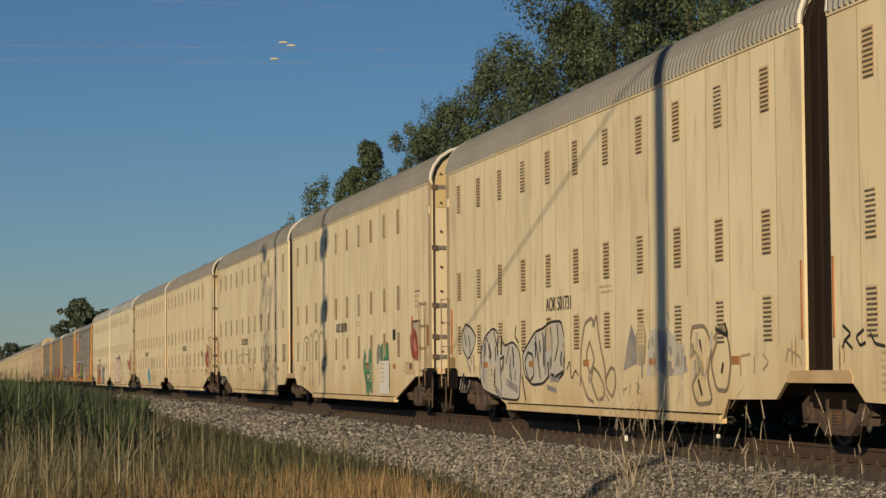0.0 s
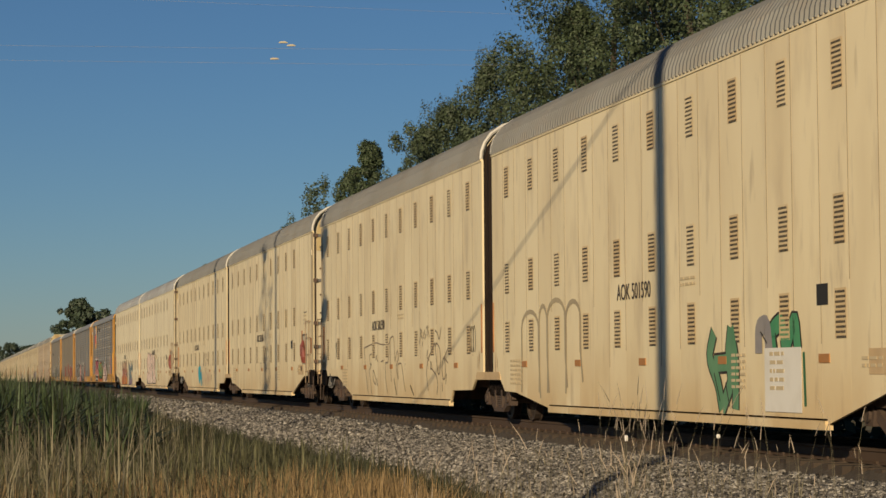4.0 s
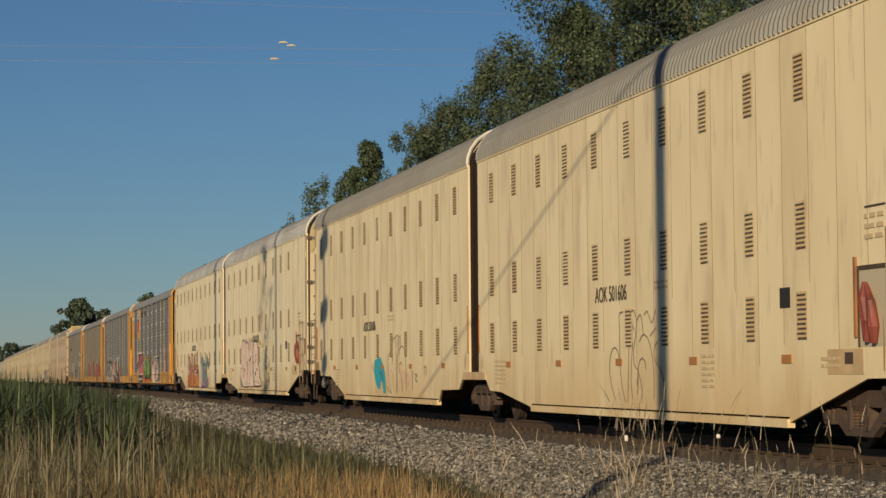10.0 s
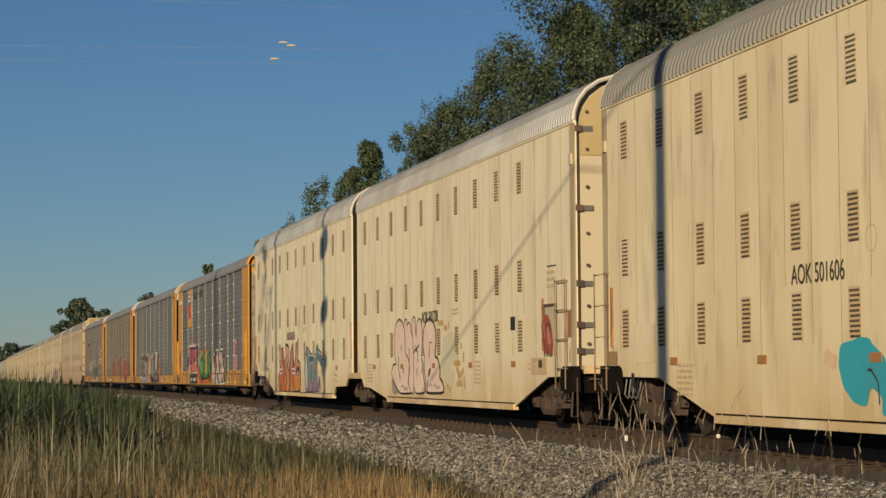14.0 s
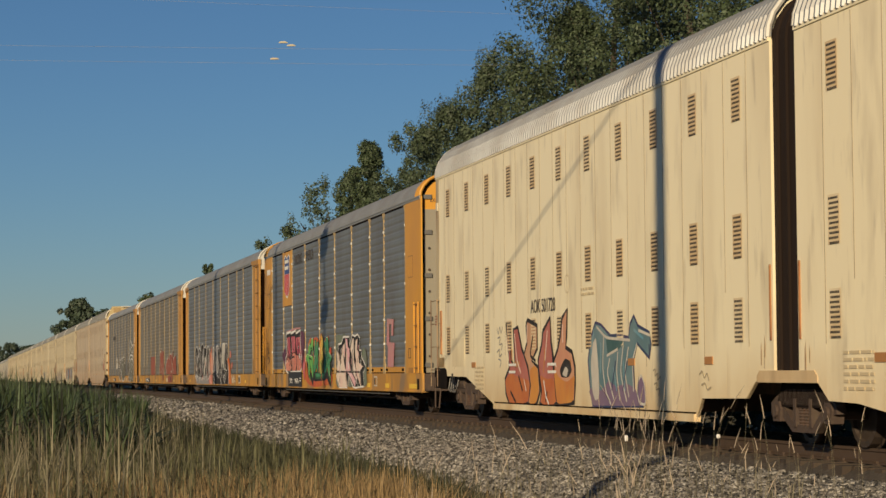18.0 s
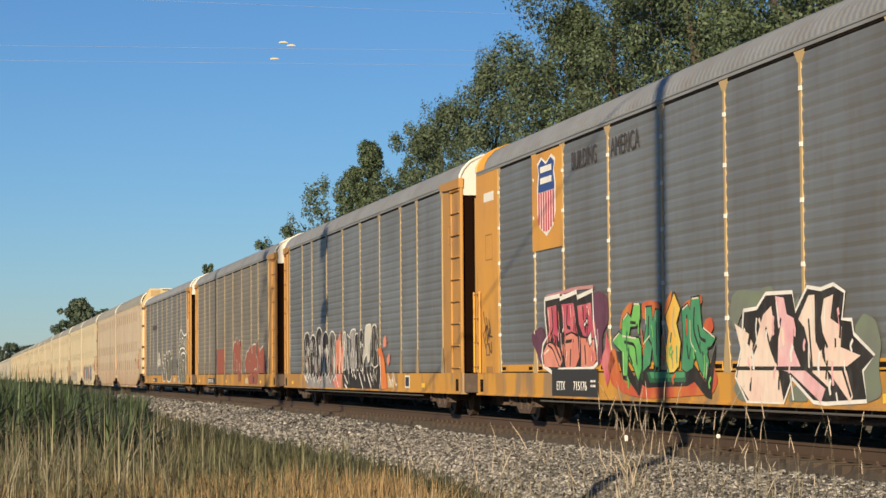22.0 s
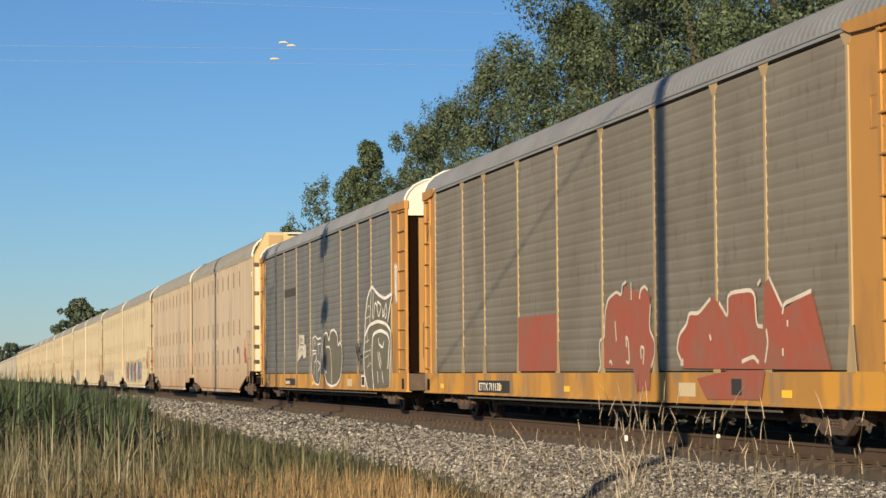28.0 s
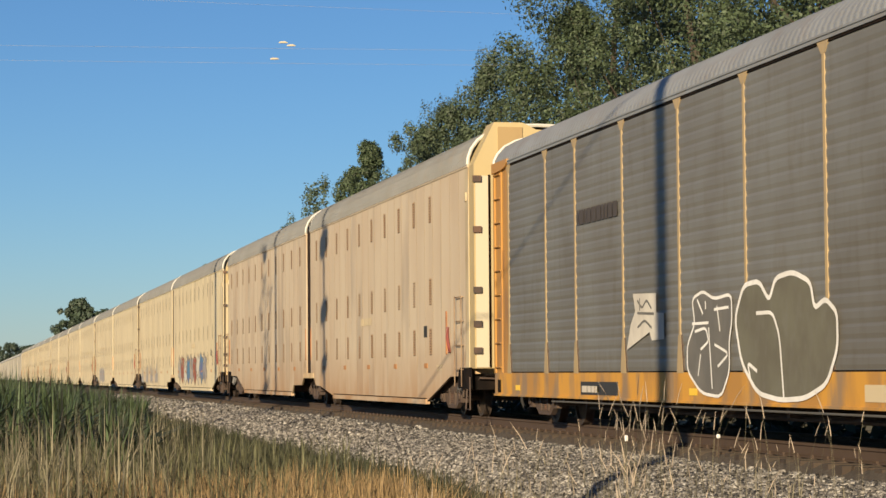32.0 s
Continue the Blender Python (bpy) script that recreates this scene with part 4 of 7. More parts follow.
for s in JOINTS[1:]:
    put(copy_thing(first, pose(0, 0, 0)), s)
faded = cream_car(M_CREAM_OLD, M_CREAM_DUST, "faded dusty cream articulated autorack car")
put(faded, LATER[0])
for s in LATER[1:]:
    put(copy_thing(faded, pose(0, 0, 0)), s)
up_car = rack_car("autorack car with plain yellow ends and grey corrugated sides", True)
put(up_car, RACKS[0])
rack = rack_car("autorack car with grey corrugated sides and yellow ladder ends", yellow=M_YELLOW_DULL, post=M_POST_PALE)
put(rack, RACKS[1])
for s in RACKS[2:]:
    put(copy_thing(rack, pose(0, 0, 0)), s)
for (car, s), mat in zip(train[-2:], (M_GALV_BROWN, M_GALV_DULL)):
    for ob in car.children_recursive:
        for slot in ob.material_slots:
            if slot.material == M_GALV:
                slot.link = "OBJECT"
                slot.material = mat
pale = rack_car("pale grey enclosed freight car far along the train", False, M_PALECAR, M_PALECAR, M_PALECAR)
put(pale, 681)
for k in range(1, 13):
    put(copy_thing(pale, pose(0, 0, 0)), 681 + 29.0 * k)


# ---- painted pieces and lettering on the cars ----
def paint(name, base, second=None, rough=0.7):
    return material(name, base, rough, stains=[(second or tuple(0.7 * c for c in base), 0.8, 1.6, (1, 1, 1), 0.4, 0.62), (tuple(0.5 * c + 0.1 for c in base), 0.35, 7, (1, 1, 0.5), 0.5, 0.75)], sheen=0.2)


P_BLACK = paint("black_spray_paint", (0.030, 0.027, 0.026), (0.045, 0.04, 0.038))
P_GREYLINE = paint("faded_dark_spray_paint", (0.22, 0.18, 0.14), (0.34, 0.27, 0.18))
P_LOOP = paint("faded_grey_spray_paint", (0.38, 0.32, 0.22), (0.46, 0.39, 0.26))
P_FAINT = paint("faint_spray_paint", (0.50, 0.40, 0.27), (0.58, 0.48, 0.32))
P_SILVER = paint("pale_grey_spray_paint", (0.52, 0.51, 0.47), (0.62, 0.57, 0.46))
P_SLATE = paint("slate_grey_spray_paint", (0.26, 0.25, 0.26), (0.42, 0.38, 0.33))
P_SOOT = paint("dark_grey_spray_paint", (0.135, 0.13, 0.12), (0.18, 0.17, 0.15))
P_GREEN = paint("green_spray_paint", (0.10, 0.24, 0.13), (0.15, 0.30, 0.17))
P_LIME = paint("lime_spray_paint", (0.20, 0.50, 0.12), (0.05, 0.30, 0.12))
P_LEMON = paint("yellow_spray_paint", (0.70, 0.55, 0.10), (0.75, 0.38, 0.06))
P_DKGREEN = paint("dark_green_spray_paint", (0.035, 0.12, 0.055), (0.05, 0.17, 0.09))
P_SAGE = paint("sage_spray_paint", (0.19, 0.23, 0.16), (0.17, 0.18, 0.16))
P_STEEL = paint("steel_blue_spray_paint", (0.14, 0.30, 0.38), (0.30, 0.36, 0.38))
P_NAVY = paint("dark_blue_spray_paint", (0.04, 0.06, 0.13), (0.08, 0.06, 0.14))
P_CYAN = paint("cyan_spray_paint", (0.05, 0.40, 0.52), (0.06, 0.34, 0.46))
P_PINKFAINT = paint("faded_pink_spray_paint", (0.74, 0.46, 0.35), (0.74, 0.60, 0.42))
P_ROSE = paint("pale_pink_spray_paint", (0.78, 0.58, 0.50), (0.80, 0.70, 0.58))
P_ORANGE = paint("orange_spray_paint", (0.70, 0.25, 0.05), (0.60, 0.12, 0.06))
P_BLUE = paint("blue_spray_paint", (0.06, 0.22, 0.36), (0.16, 0.14, 0.30))
P_WHITE = paint("white_spray_paint", (0.82, 0.80, 0.76), (0.70, 0.68, 0.64))
P_PINK = paint("pink_spray_paint", (0.72, 0.36, 0.40), (0.80, 0.60, 0.60))
P_CRIMSON = paint("crimson_spray_paint", (0.48, 0.08, 0.13), (0.66, 0.24, 0.24))
P_BRICK = paint("faded_red_spray_paint", (0.32, 0.088, 0.058), (0.25, 0.115, 0.08))
P_LILAC = paint("dull_lilac_spray_paint", (0.20, 0.14, 0.22), (0.24, 0.17, 0.22))
P_CORAL = paint("coral_spray_paint", (0.62, 0.22, 0.16), (0.70, 0.32, 0.24))
P_FLAME = paint("flame_red_spray_paint", (0.50, 0.10, 0.05), (0.58, 0.24, 0.05))
P_JADE = paint("jade_green_spray_paint", (0.07, 0.26, 0.13), (0.11, 0.34, 0.16))
P_MINT = paint("pale_mint_overspray", (0.62, 0.62, 0.46), (0.66, 0.60, 0.42))
P_OCHRE = paint("ochre_overspray", (0.50, 0.34, 0.14), (0.60, 0.46, 0.24))
P_CHALK = paint("worn_white_spray_paint", (0.62, 0.58, 0.50), (0.50, 0.46, 0.40))
P_SMOKE = paint("thin_olive_grey_spray_paint", (0.155, 0.15, 0.112), (0.125, 0.115, 0.088))
P_DUSK = paint("dusty_pink_spray_paint", (0.52, 0.245, 0.26), (0.46, 0.27, 0.26))
P_BRICKROSE = paint("rose_red_spray_paint", (0.40, 0.125, 0.10), (0.48, 0.19, 0.15))
P_SALMON = paint("salmon_spray_paint", (0.56, 0.27, 0.17), (0.60, 0.34, 0.20))
P_BUFF = paint("buff_spray_paint", (0.56, 0.33, 0.20), (0.50, 0.26, 0.16))
P_EMBER = paint("ember_red_spray_paint", (0.46, 0.13, 0.05), (0.52, 0.19, 0.06))
P_TAWNY = paint("tawny_orange_spray_paint", (0.60, 0.27, 0.06), (0.52, 0.19, 0.06))
P_TEAL = paint("dull_teal_spray_paint", (0.12, 0.20, 0.23), (0.19, 0.27, 0.29))
P_DKTEAL = paint("deep_teal_spray_paint", (0.055, 0.115, 0.12), (0.08, 0.14, 0.14))
P_VIOLET = paint("dull_purple_spray_paint", (0.14, 0.06, 0.10))
M_NAVY = material("navy_paint", (0.03, 0.05, 0.22), 0.4)
M_FLAGRED = material("flag_red_paint", (0.50, 0.04, 0.05), 0.4)
M_PAPER = material("white_placard", (0.80, 0.78, 0.72), 0.5, stains=[((0.65, 0.62, 0.55), 0.5, 2, (1, 1, 1), 0.45, 0.7)])
M_DULLPANEL = material("black_stencil_panel", (0.035, 0.033, 0.032), 0.6)


def ribbon(bm, pts, width, x):
    """A flat painted stroke through points of the side's plane (y, z)."""
    row = []
    for i, (y, z) in enumerate(pts):
        a, b = pts[max(0, i - 1)], pts[min(len(pts) - 1, i + 1)]
        dy, dz = b[0] - a[0], b[1] - a[1]
        s = math.hypot(dy, dz) or 1.0
        w = width / 2
        row.append((bm.verts.new((x, y - dz / s * w, z + dy / s * w)), bm.verts.new((x, y + dz / s * w, z - dy / s * w))))
    for a, b in zip(row, row[1:]):
        bm.faces.new((a[0], b[0], b[1], a[1]))


def glyph_outline(r, style, y0, y1, z0, z1):
    """The outline of one painted letter form: swollen, spiky or blocky."""
    cy, cz, hy, hz = (y0 + y1) / 2, (z0 + z1) / 2, (y1 - y0) / 2, (z1 - z0) / 2
    pts = []
    if style == "bubble":
        n, ph, ph2 = 28, r.uniform(0, 6.28), r.uniform(0, 6.28)
        for i in range(n):
            a = 2 * math.pi * i / n
            c, s = math.cos(a), math.sin(a)
            k = (abs(c) ** 2.6 + abs(s) ** 2.6) ** (-1 / 2.6) * (1 + 0.10 * math.sin(3 * a + ph) + 0.05 * math.sin(5 * a + ph2))
            pts.append((cy + hy * 1.04 * k * c, cz + hz * 0.98 * k * s))
    elif style == "spike":
        # tall pointed strokes over a broad foot
        ws = [r.uniform(0.1, 0.3), r.uniform(0.42, 0.58), r.uniform(0.72, 0.92)]
        top = [(0.0, r.uniform(0.35, 0.6))]
        for w in ws:
            tip = r.uniform(0.74, 1.0)
            top += [(w - 0.10, tip * 0.55), (w - 0.06, tip), (w + 0.08, tip - r.uniform(0, 0.12)), (w + 0.07, tip * r.uniform(0.35, 0.6))]
        top.append((1.0, r.uniform(0.3, 0.5)))
        foot = [(1.04, 0.12), (0.84, 0.0), (0.70, 0.16), (0.52, 0.0), (0.40, 0.14), (0.16, 0.0), (-0.04, 0.16)]
        pts = [(y1 + (y0 - y1) * f, z0 + (z1 - z0) * g) for f, g in top + foot]
    elif style == "wild":
        n = 22
        ph = r.uniform(0, 6.28)
        for i in range(n):
            a = 2 * math.pi * i / n
            c, s = math.cos(a), math.sin(a)
            k = (abs(c) ** 4 + abs(s) ** 4) ** -0.25 * (1.06 if i % 4 < 2 else r.uniform(0.62, 0.86))
            pts.append((cy + hy * k * c + 0.1 * hy * s, cz + hz * min(1.0, k) * s + 0.06 * hz * math.sin(ph + i)))
    else:
        s = 0.12
        lean = r.uniform(-0.15, 0.15) * hy
        for fy, fz in ((-1, -1 + s), (-1 + s, -1), (-0.2, -0.96), (0, -0.82), (0.2, -0.98), (1 - s, -1), (1, -1 + s), (0.88, 0.0), (1, 1 - s), (1 - s, 1), (0.1, 0.94), (-1 + s, 1), (-1, 1 - s), (-0.9, 0.1)):
            pts.append((cy + hy * fy + lean * fz, cz + hz * fz * r.uniform(0.94, 1.03)))
    return pts


def graffiti(car, far, near, z0, z1, letters, fills, line, seed, style="bubble", width=0.035, back=None, inner=3, x=None, name="graffiti"):
    """A painted piece on the near side between two places along the car."""
    r = random.Random(seed)
    x = -W - 0.013 if x is None else x
    step = (far - near) / letters
    for i in range(letters):
        y1 = far - step * i
        y0 = y1 - step * 1.08
        h = z1 - r.uniform(0.0, 0.14) * (z1 - z0)
        out = glyph_outline(r, style, y0, y1, z0 + r.uniform(0, 0.05) * (z1 - z0), h)
        base = car
        if fills:
            bm = bmesh.new()
            bm.faces.new([bm.verts.new((x - 0.003 - 0.0004 * i, y, z)) for y, z in out])
            base = part(name, bm, fills[i % len(fills)], car)
        if back is not None:
            bm = bmesh.new()
            bm.faces.new([bm.verts.new((x - 0.0003 * i, y + 0.07, z - 0.05)) for y, z in out])
            part(name + "_shadow", bm, back, base)
        if line is None:
            continue
        bm = bmesh.new()
        ribbon(bm, out + [out[0]], width * r.uniform(0.8, 1.25), x - 0.006 - 0.0004 * i)
        for k in range(inner):
            # strokes that follow the outline inside the letter
            f = r.uniform(0.35, 0.7)
            n = len(out)
            start, span = r.randrange(n), max(3, int(n * r.uniform(0.15, 0.4)))
            cy, cz = (y0 + y1) / 2 + r.uniform(-0.15, 0.15) * step, (z0 + h) / 2 + r.uniform(-0.2, 0.2) * (h - z0)
            ribbon(bm, [(cy + f * (out[(start + q) % n][0] - cy), cz + f * (out[(start + q) % n][1] - cz)) for q in range(span)], width * r.uniform(0.7, 1.6), x - 0.0064 - 0.0004 * i - 0.0007 * (k + 1))
        part(name + "_outline", bm, line, base)


def soft(pts, closed):
    """Round the corners of a line by cutting them twice."""
    for _ in range(2):
        out = [] if closed else [pts[0]]
        for a, b in zip(pts, pts[1:] + (pts[:1] if closed else [])):
            out += [(0.84 * a[0] + 0.16 * b[0], 0.84 * a[1] + 0.16 * b[1]), (0.16 * a[0] + 0.84 * b[0], 0.16 * a[1] + 0.84 * b[1])]
        pts = out if closed else out + [pts[-1]]
    return pts


def laid(spread, pts, sharp, closed):
    """Turn hundredths of a piece's width and height into places on the car's side."""
    _, far, near, z0, z1 = spread
    line = [(far + (near - far) * u / 100, z0 + (z1 - z0) * v / 100) for u, v in pts]
    return line if sharp else soft(line, closed)


def blob(spread, fill, pts, rim=None, width=0.05, layer=0, sharp=False):
    """A painted letter form, with an outline in another paint."""
    line = laid(spread, pts, sharp, True)
    x = -W - 0.0165 - 0.0014 * layer
    bm = bmesh.new()
    bm.faces.new([bm.verts.new((x, y, z)) for y, z in line])
    ob = part("graffiti_letter", bm, fill, spread[0])
    if rim is not None:
        bm = bmesh.new()
        ribbon(bm, line + line[:1], width, x - 0.0006)
        part("graffiti_outline", bm, rim, ob)


def strokes(spread, mat, width, lines, layer=1, sharp=False):
    """Painted lines of one colour."""
    for k, pts in enumerate(lines):
        bm = bmesh.new()
        ribbon(bm, laid(spread, pts, sharp, False), width, -W - 0.0165 - 0.0014 * layer - 0.00006 * k)
        part("graffiti_stroke", bm, mat, spread[0])


def scrawl(car, far, near, z0, z1, loops, mat, seed, width=0.02, x=None):
    """A tag: one thin wandering line."""
    r = random.Random(seed)
    for k in range(loops):
        bm = bmesh.new()
        y1 = far + (near - far) * k / loops
        y0 = far + (near - far) * (k + 1) / loops
        kind = r.randrange(3)
        pts = []
        for i in range(15):
            t = i / 14
            if kind == 0:
                a = -1.2 + 5.6 * t
                pts.append(((y0 + y1) / 2 + (y1 - y0) * 0.55 * math.cos(a), (z0 + z1) / 2 + (z1 - z0) * 0.48 * math.sin(a) * r.uniform(0.93, 1.0)))
            elif kind == 1:
                pts.append((y1 + (y0 - y1) * t, z0 + (z1 - z0) * abs(math.sin(1.3 + 5.2 * t)) * r.uniform(0.9, 1.0)))
            else:
                pts.append((y1 + (y0 - y1) * (t + 0.25 * math.sin(6 * t)), z1 - (z1 - z0) * (t ** 1.4)))
        ribbon(bm, pts, width, (-W - 0.017 if x is None else x) - 0.0004 * k)
        part("painted_tag", bm, mat, car)


def plate(car, name, far, near, z0, z1, mat, x=None, label="", thick=0.004):
    x = -W - 0.013 if x is None else x
    return part(name, boxed(x - thick, x, near, far, z0, z1), mat, car, label)


A, B, C, D = [c for c, _ in train[:4]]
for car, label in ((A, "cream articulated autorack car with grey bubble graffiti"), (B, "cream articulated autorack car with a green tag and white placard"), (C, "cream articulated autorack car with a cyan paint blot"), (D, "cream articulated autorack car with pink, red and blue graffiti")):
    car["label"] = label
for car, words in ((A, "AOK 501731"), (B, "AOK 501590"), (C, "AOK 501606"), (D, "AOK 501728")):
    letter(car, words, 13.03, 2.31, 0.35, stretch=0.92, label="dark stencilled car number")
    letter(car, words, -9.10, 2.36, 0.36, stretch=0.92, label="dark stencilled car number")
for k, car in enumerate((A, B, C, D)):
    for y, z, rows, w in ((17.7, 1.30, 6, 0.75), (-1.9, 1.42, 6, 0.9), (9.6, 2.60, 2, 0.8), (-19.0, 1.35, 2, 0.6), (-12.3, 2.55, 2, 0.7), (-14.5, 1.42, 6, 0.55)):
        bars(car, y, z, rows, w, M_FAINT, seed=k * 10 + rows)
    bm = bmesh.new()
    pts = [(10.5 + 0.16 * math.cos(a / 12 * 2 * math.pi), 2.75 + 0.16 * math.sin(a / 12 * 2 * math.pi)) for a in range(14)]
    ribbon(bm, pts, 0.018, -W - 0.014)
    part("round_emblem", bm, M_FAINT, car)
    plate(car, "square_vent", -17.62, -17.98, 2.02, 2.28, M_BLACK)
    plate(car, "inspection_plate", -19.2, -20.3, 1.18, 1.48, M_CREAM_DUST)
    plate(car, "inspection_mark", -19.75, -20.0, 1.30, 1.44, M_RUST, -W - 0.018)
    plate(car, "rust_patch", -21.79, -22.03, 1.82, 2.29, M_GUARD, -W - 0.018)
    plate(car, "placard_holder", 20.0, 19.85, 1.0, 1.2, M_BLACK)
    # lever box with a red handle
    plate(car, "lever_panel", -20.22, -21.05, 1.50, 2.42, M_DOOR, -W - 0.0125)
    bm = boxed(-W - 0.03, -W - 0.01, -20.22, -20.18, 1.50, 2.44)
    box(bm, -W - 0.03, -W - 0.01, -21.0, -20.24, 2.39, 2.44)
    part("lever_frame", bm, M_RUST, car, "dark frame round the brake lever")
    bm = bmesh.new()
    pipe(bm, [(-W - 0.05, -20.45, 2.24), (-W - 0.08, -20.50, 2.05), (-W - 0.07, -20.56, 1.80), (-W - 0.05, -20.50, 1.56)], [0.03, 0.075, 0.085, 0.05], 8)
    pipe(bm, [(-W - 0.05, -20.50, 2.20), (-W - 0.08, -20.68, 2.0), (-W - 0.07, -20.74, 1.72), (-W - 0.05, -20.70, 1.54)], [0.03, 0.06, 0.075, 0.045], 8)
    part("red_lever", bm, M_LEVER, car, "dull red handbrake lever")
    plate(car, "stencil_rule", -20.4, -21.0, 3.10, 3.125, M_PRINT)
    bars(car, -20.4, 2.98, 3, 0.55, M_FAINT, 0.12, 80 + k)
    bm = bmesh.new()
    pipe(bm, [(-W + 0.55, -22.4, 1.0), (-W + 0.55, -22.4, 2.3)], 0.035, 6)
    part("brake_staff", bm, M_DARK, car)

for ob in D.children_recursive:
    for slot in ob.material_slots:
        if slot.material == M_CREAM:
            slot.link = "OBJECT"
            slot.material = M_CREAM_BRIGHT
        elif slot.material == M_ROOF_DULL:
            slot.link = "OBJECT"
            slot.material = M_ROOF_MID
# second car
plate(B, "placard", -15.8, -17.1, 0.70, 1.52, M_PAPER, -W - 0.022, "white printed placard")
bars(B, -16.0, 1.42, 5, 0.5, M_FAINT, 0.11, 3).location.x = -W - 0.027
for k, (far, near, top) in enumerate(((-2.8, -4.05, 2.34), (-4.1, -4.66, 2.42), (-4.7, -5.9, 2.50), (-5.95, -6.9, 2.44))):
    # broad faded loops like fingers
    mid, half = (far + near) / 2, (far - near) / 2
    bm = bmesh.new()
    ribbon(bm, [(far + 0.03, 0.85), (far, 1.5)] + [(mid + half * math.cos(math.pi * i / 8), top - 0.30 + 0.30 * math.sin(math.pi * i / 8)) for i in range(9)] + [(near, 1.5), (near - 0.12, 0.75 + 0.1 * k)], 0.085, -W - 0.016 - 0.0004 * k)
    part("painted_loop", bm, P_LOOP, B, "broad faded grey painted loop")
scrawl(B, 1.7, 1.1, 1.6, 2.2, 3, P_BLACK, 15, 0.03)
scrawl(B, 18.9, 18.3, 1.6, 2.1, 4, P_BLACK, 16, 0.03)
def arches(car, far, near, z0, z1, n, seed):
    """Tall dark round-headed letters with a thin white rim and pale blots inside."""
    r = random.Random(seed)
    step = (far - near) / n
    for i in range(n):
        d = -W - 0.014 - 0.001 * i
        mid, half = far - step * (i + 0.5), step * 0.56
        top, low = z1 - r.uniform(0.0, 0.3), z0 + r.uniform(0.0, 0.12)
        rim = [(mid + half * math.cos(math.pi * k / 8), top - 0.42 + 0.42 * math.sin(math.pi * k / 8)) for k in range(9)]
        rim += [(mid - half * 0.9, (top + low) / 2), (mid - half * 0.98, low + 0.2), (mid - half * 0.3, low), (mid, low + 0.16), (mid + half * 0.5, low - 0.04), (mid + half * 0.95, low + 0.15), (mid + half * 0.86, (top + low) / 2)]
        bm = bmesh.new()
        bm.faces.new([bm.verts.new((d - 0.002, y, z)) for y, z in rim])
        base = part("graffiti_fill", bm, r.choice((P_BLACK, P_BLACK, P_SOOT)), car)
        for k in range(6):
            y, z = mid + half * r.uniform(-0.6, 0.6), r.uniform(low + 0.25, top - 0.3)
            a, b = half * r.uniform(0.15, 0.4), r.uniform(0.12, 0.42)
            blot = [(y + a * math.cos(q) * r.uniform(0.6, 1.1), z + b * math.sin(q) * r.uniform(0.6, 1.1)) for q in [2 * math.pi * e / 9 for e in range(9)]]
            bm = bmesh.new()
            bm.faces.new([bm.verts.new((d - 0.0026 - 0.0004 * k, p, q)) for p, q in blot])
            part("graffiti_blot", bm, r.choice((P_SILVER, P_SLATE, P_SLATE, P_BLACK, P_VIOLET)), base)
        bm = bmesh.new()
        ribbon(bm, rim + rim[:1], 0.045, d - 0.0062)
        part("graffiti_rim", bm, P_WHITE, base)
        for k in range(3):
            y, z = mid + half * r.uniform(-0.5, 0.5), r.uniform(low + 0.2, top - 0.5)
            bm = bmesh.new()
            ribbon(bm, [(y, z), (y + r.uniform(-0.1, 0.1), z + 0.2), (y + r.uniform(-0.2, 0.2), z + r.uniform(0.3, 0.5))], 0.035, d - 0.0066 - 0.0004 * k)
            part("graffiti_line", bm, P_WHITE, base)


# cars with corrugated sides
U, V2, V3, V4 = [c for c, s in train if s in RACKS]
U["label"] = "autorack car with yellow shield panel and three graffiti pieces"
V2["label"] = "autorack car with white-outlined graffiti and ladder ends"
V3["label"] = "brownish autorack car with faded red graffiti"
V4["label"] = "autorack car with white outline graffiti and ladder ends"
OUT = -W - 0.016
plate(U, "shield_panel", 9.2, 7.1, 3.43, 5.20, M_YELLOW, -W - 0.008, "yellow panel behind the shield")


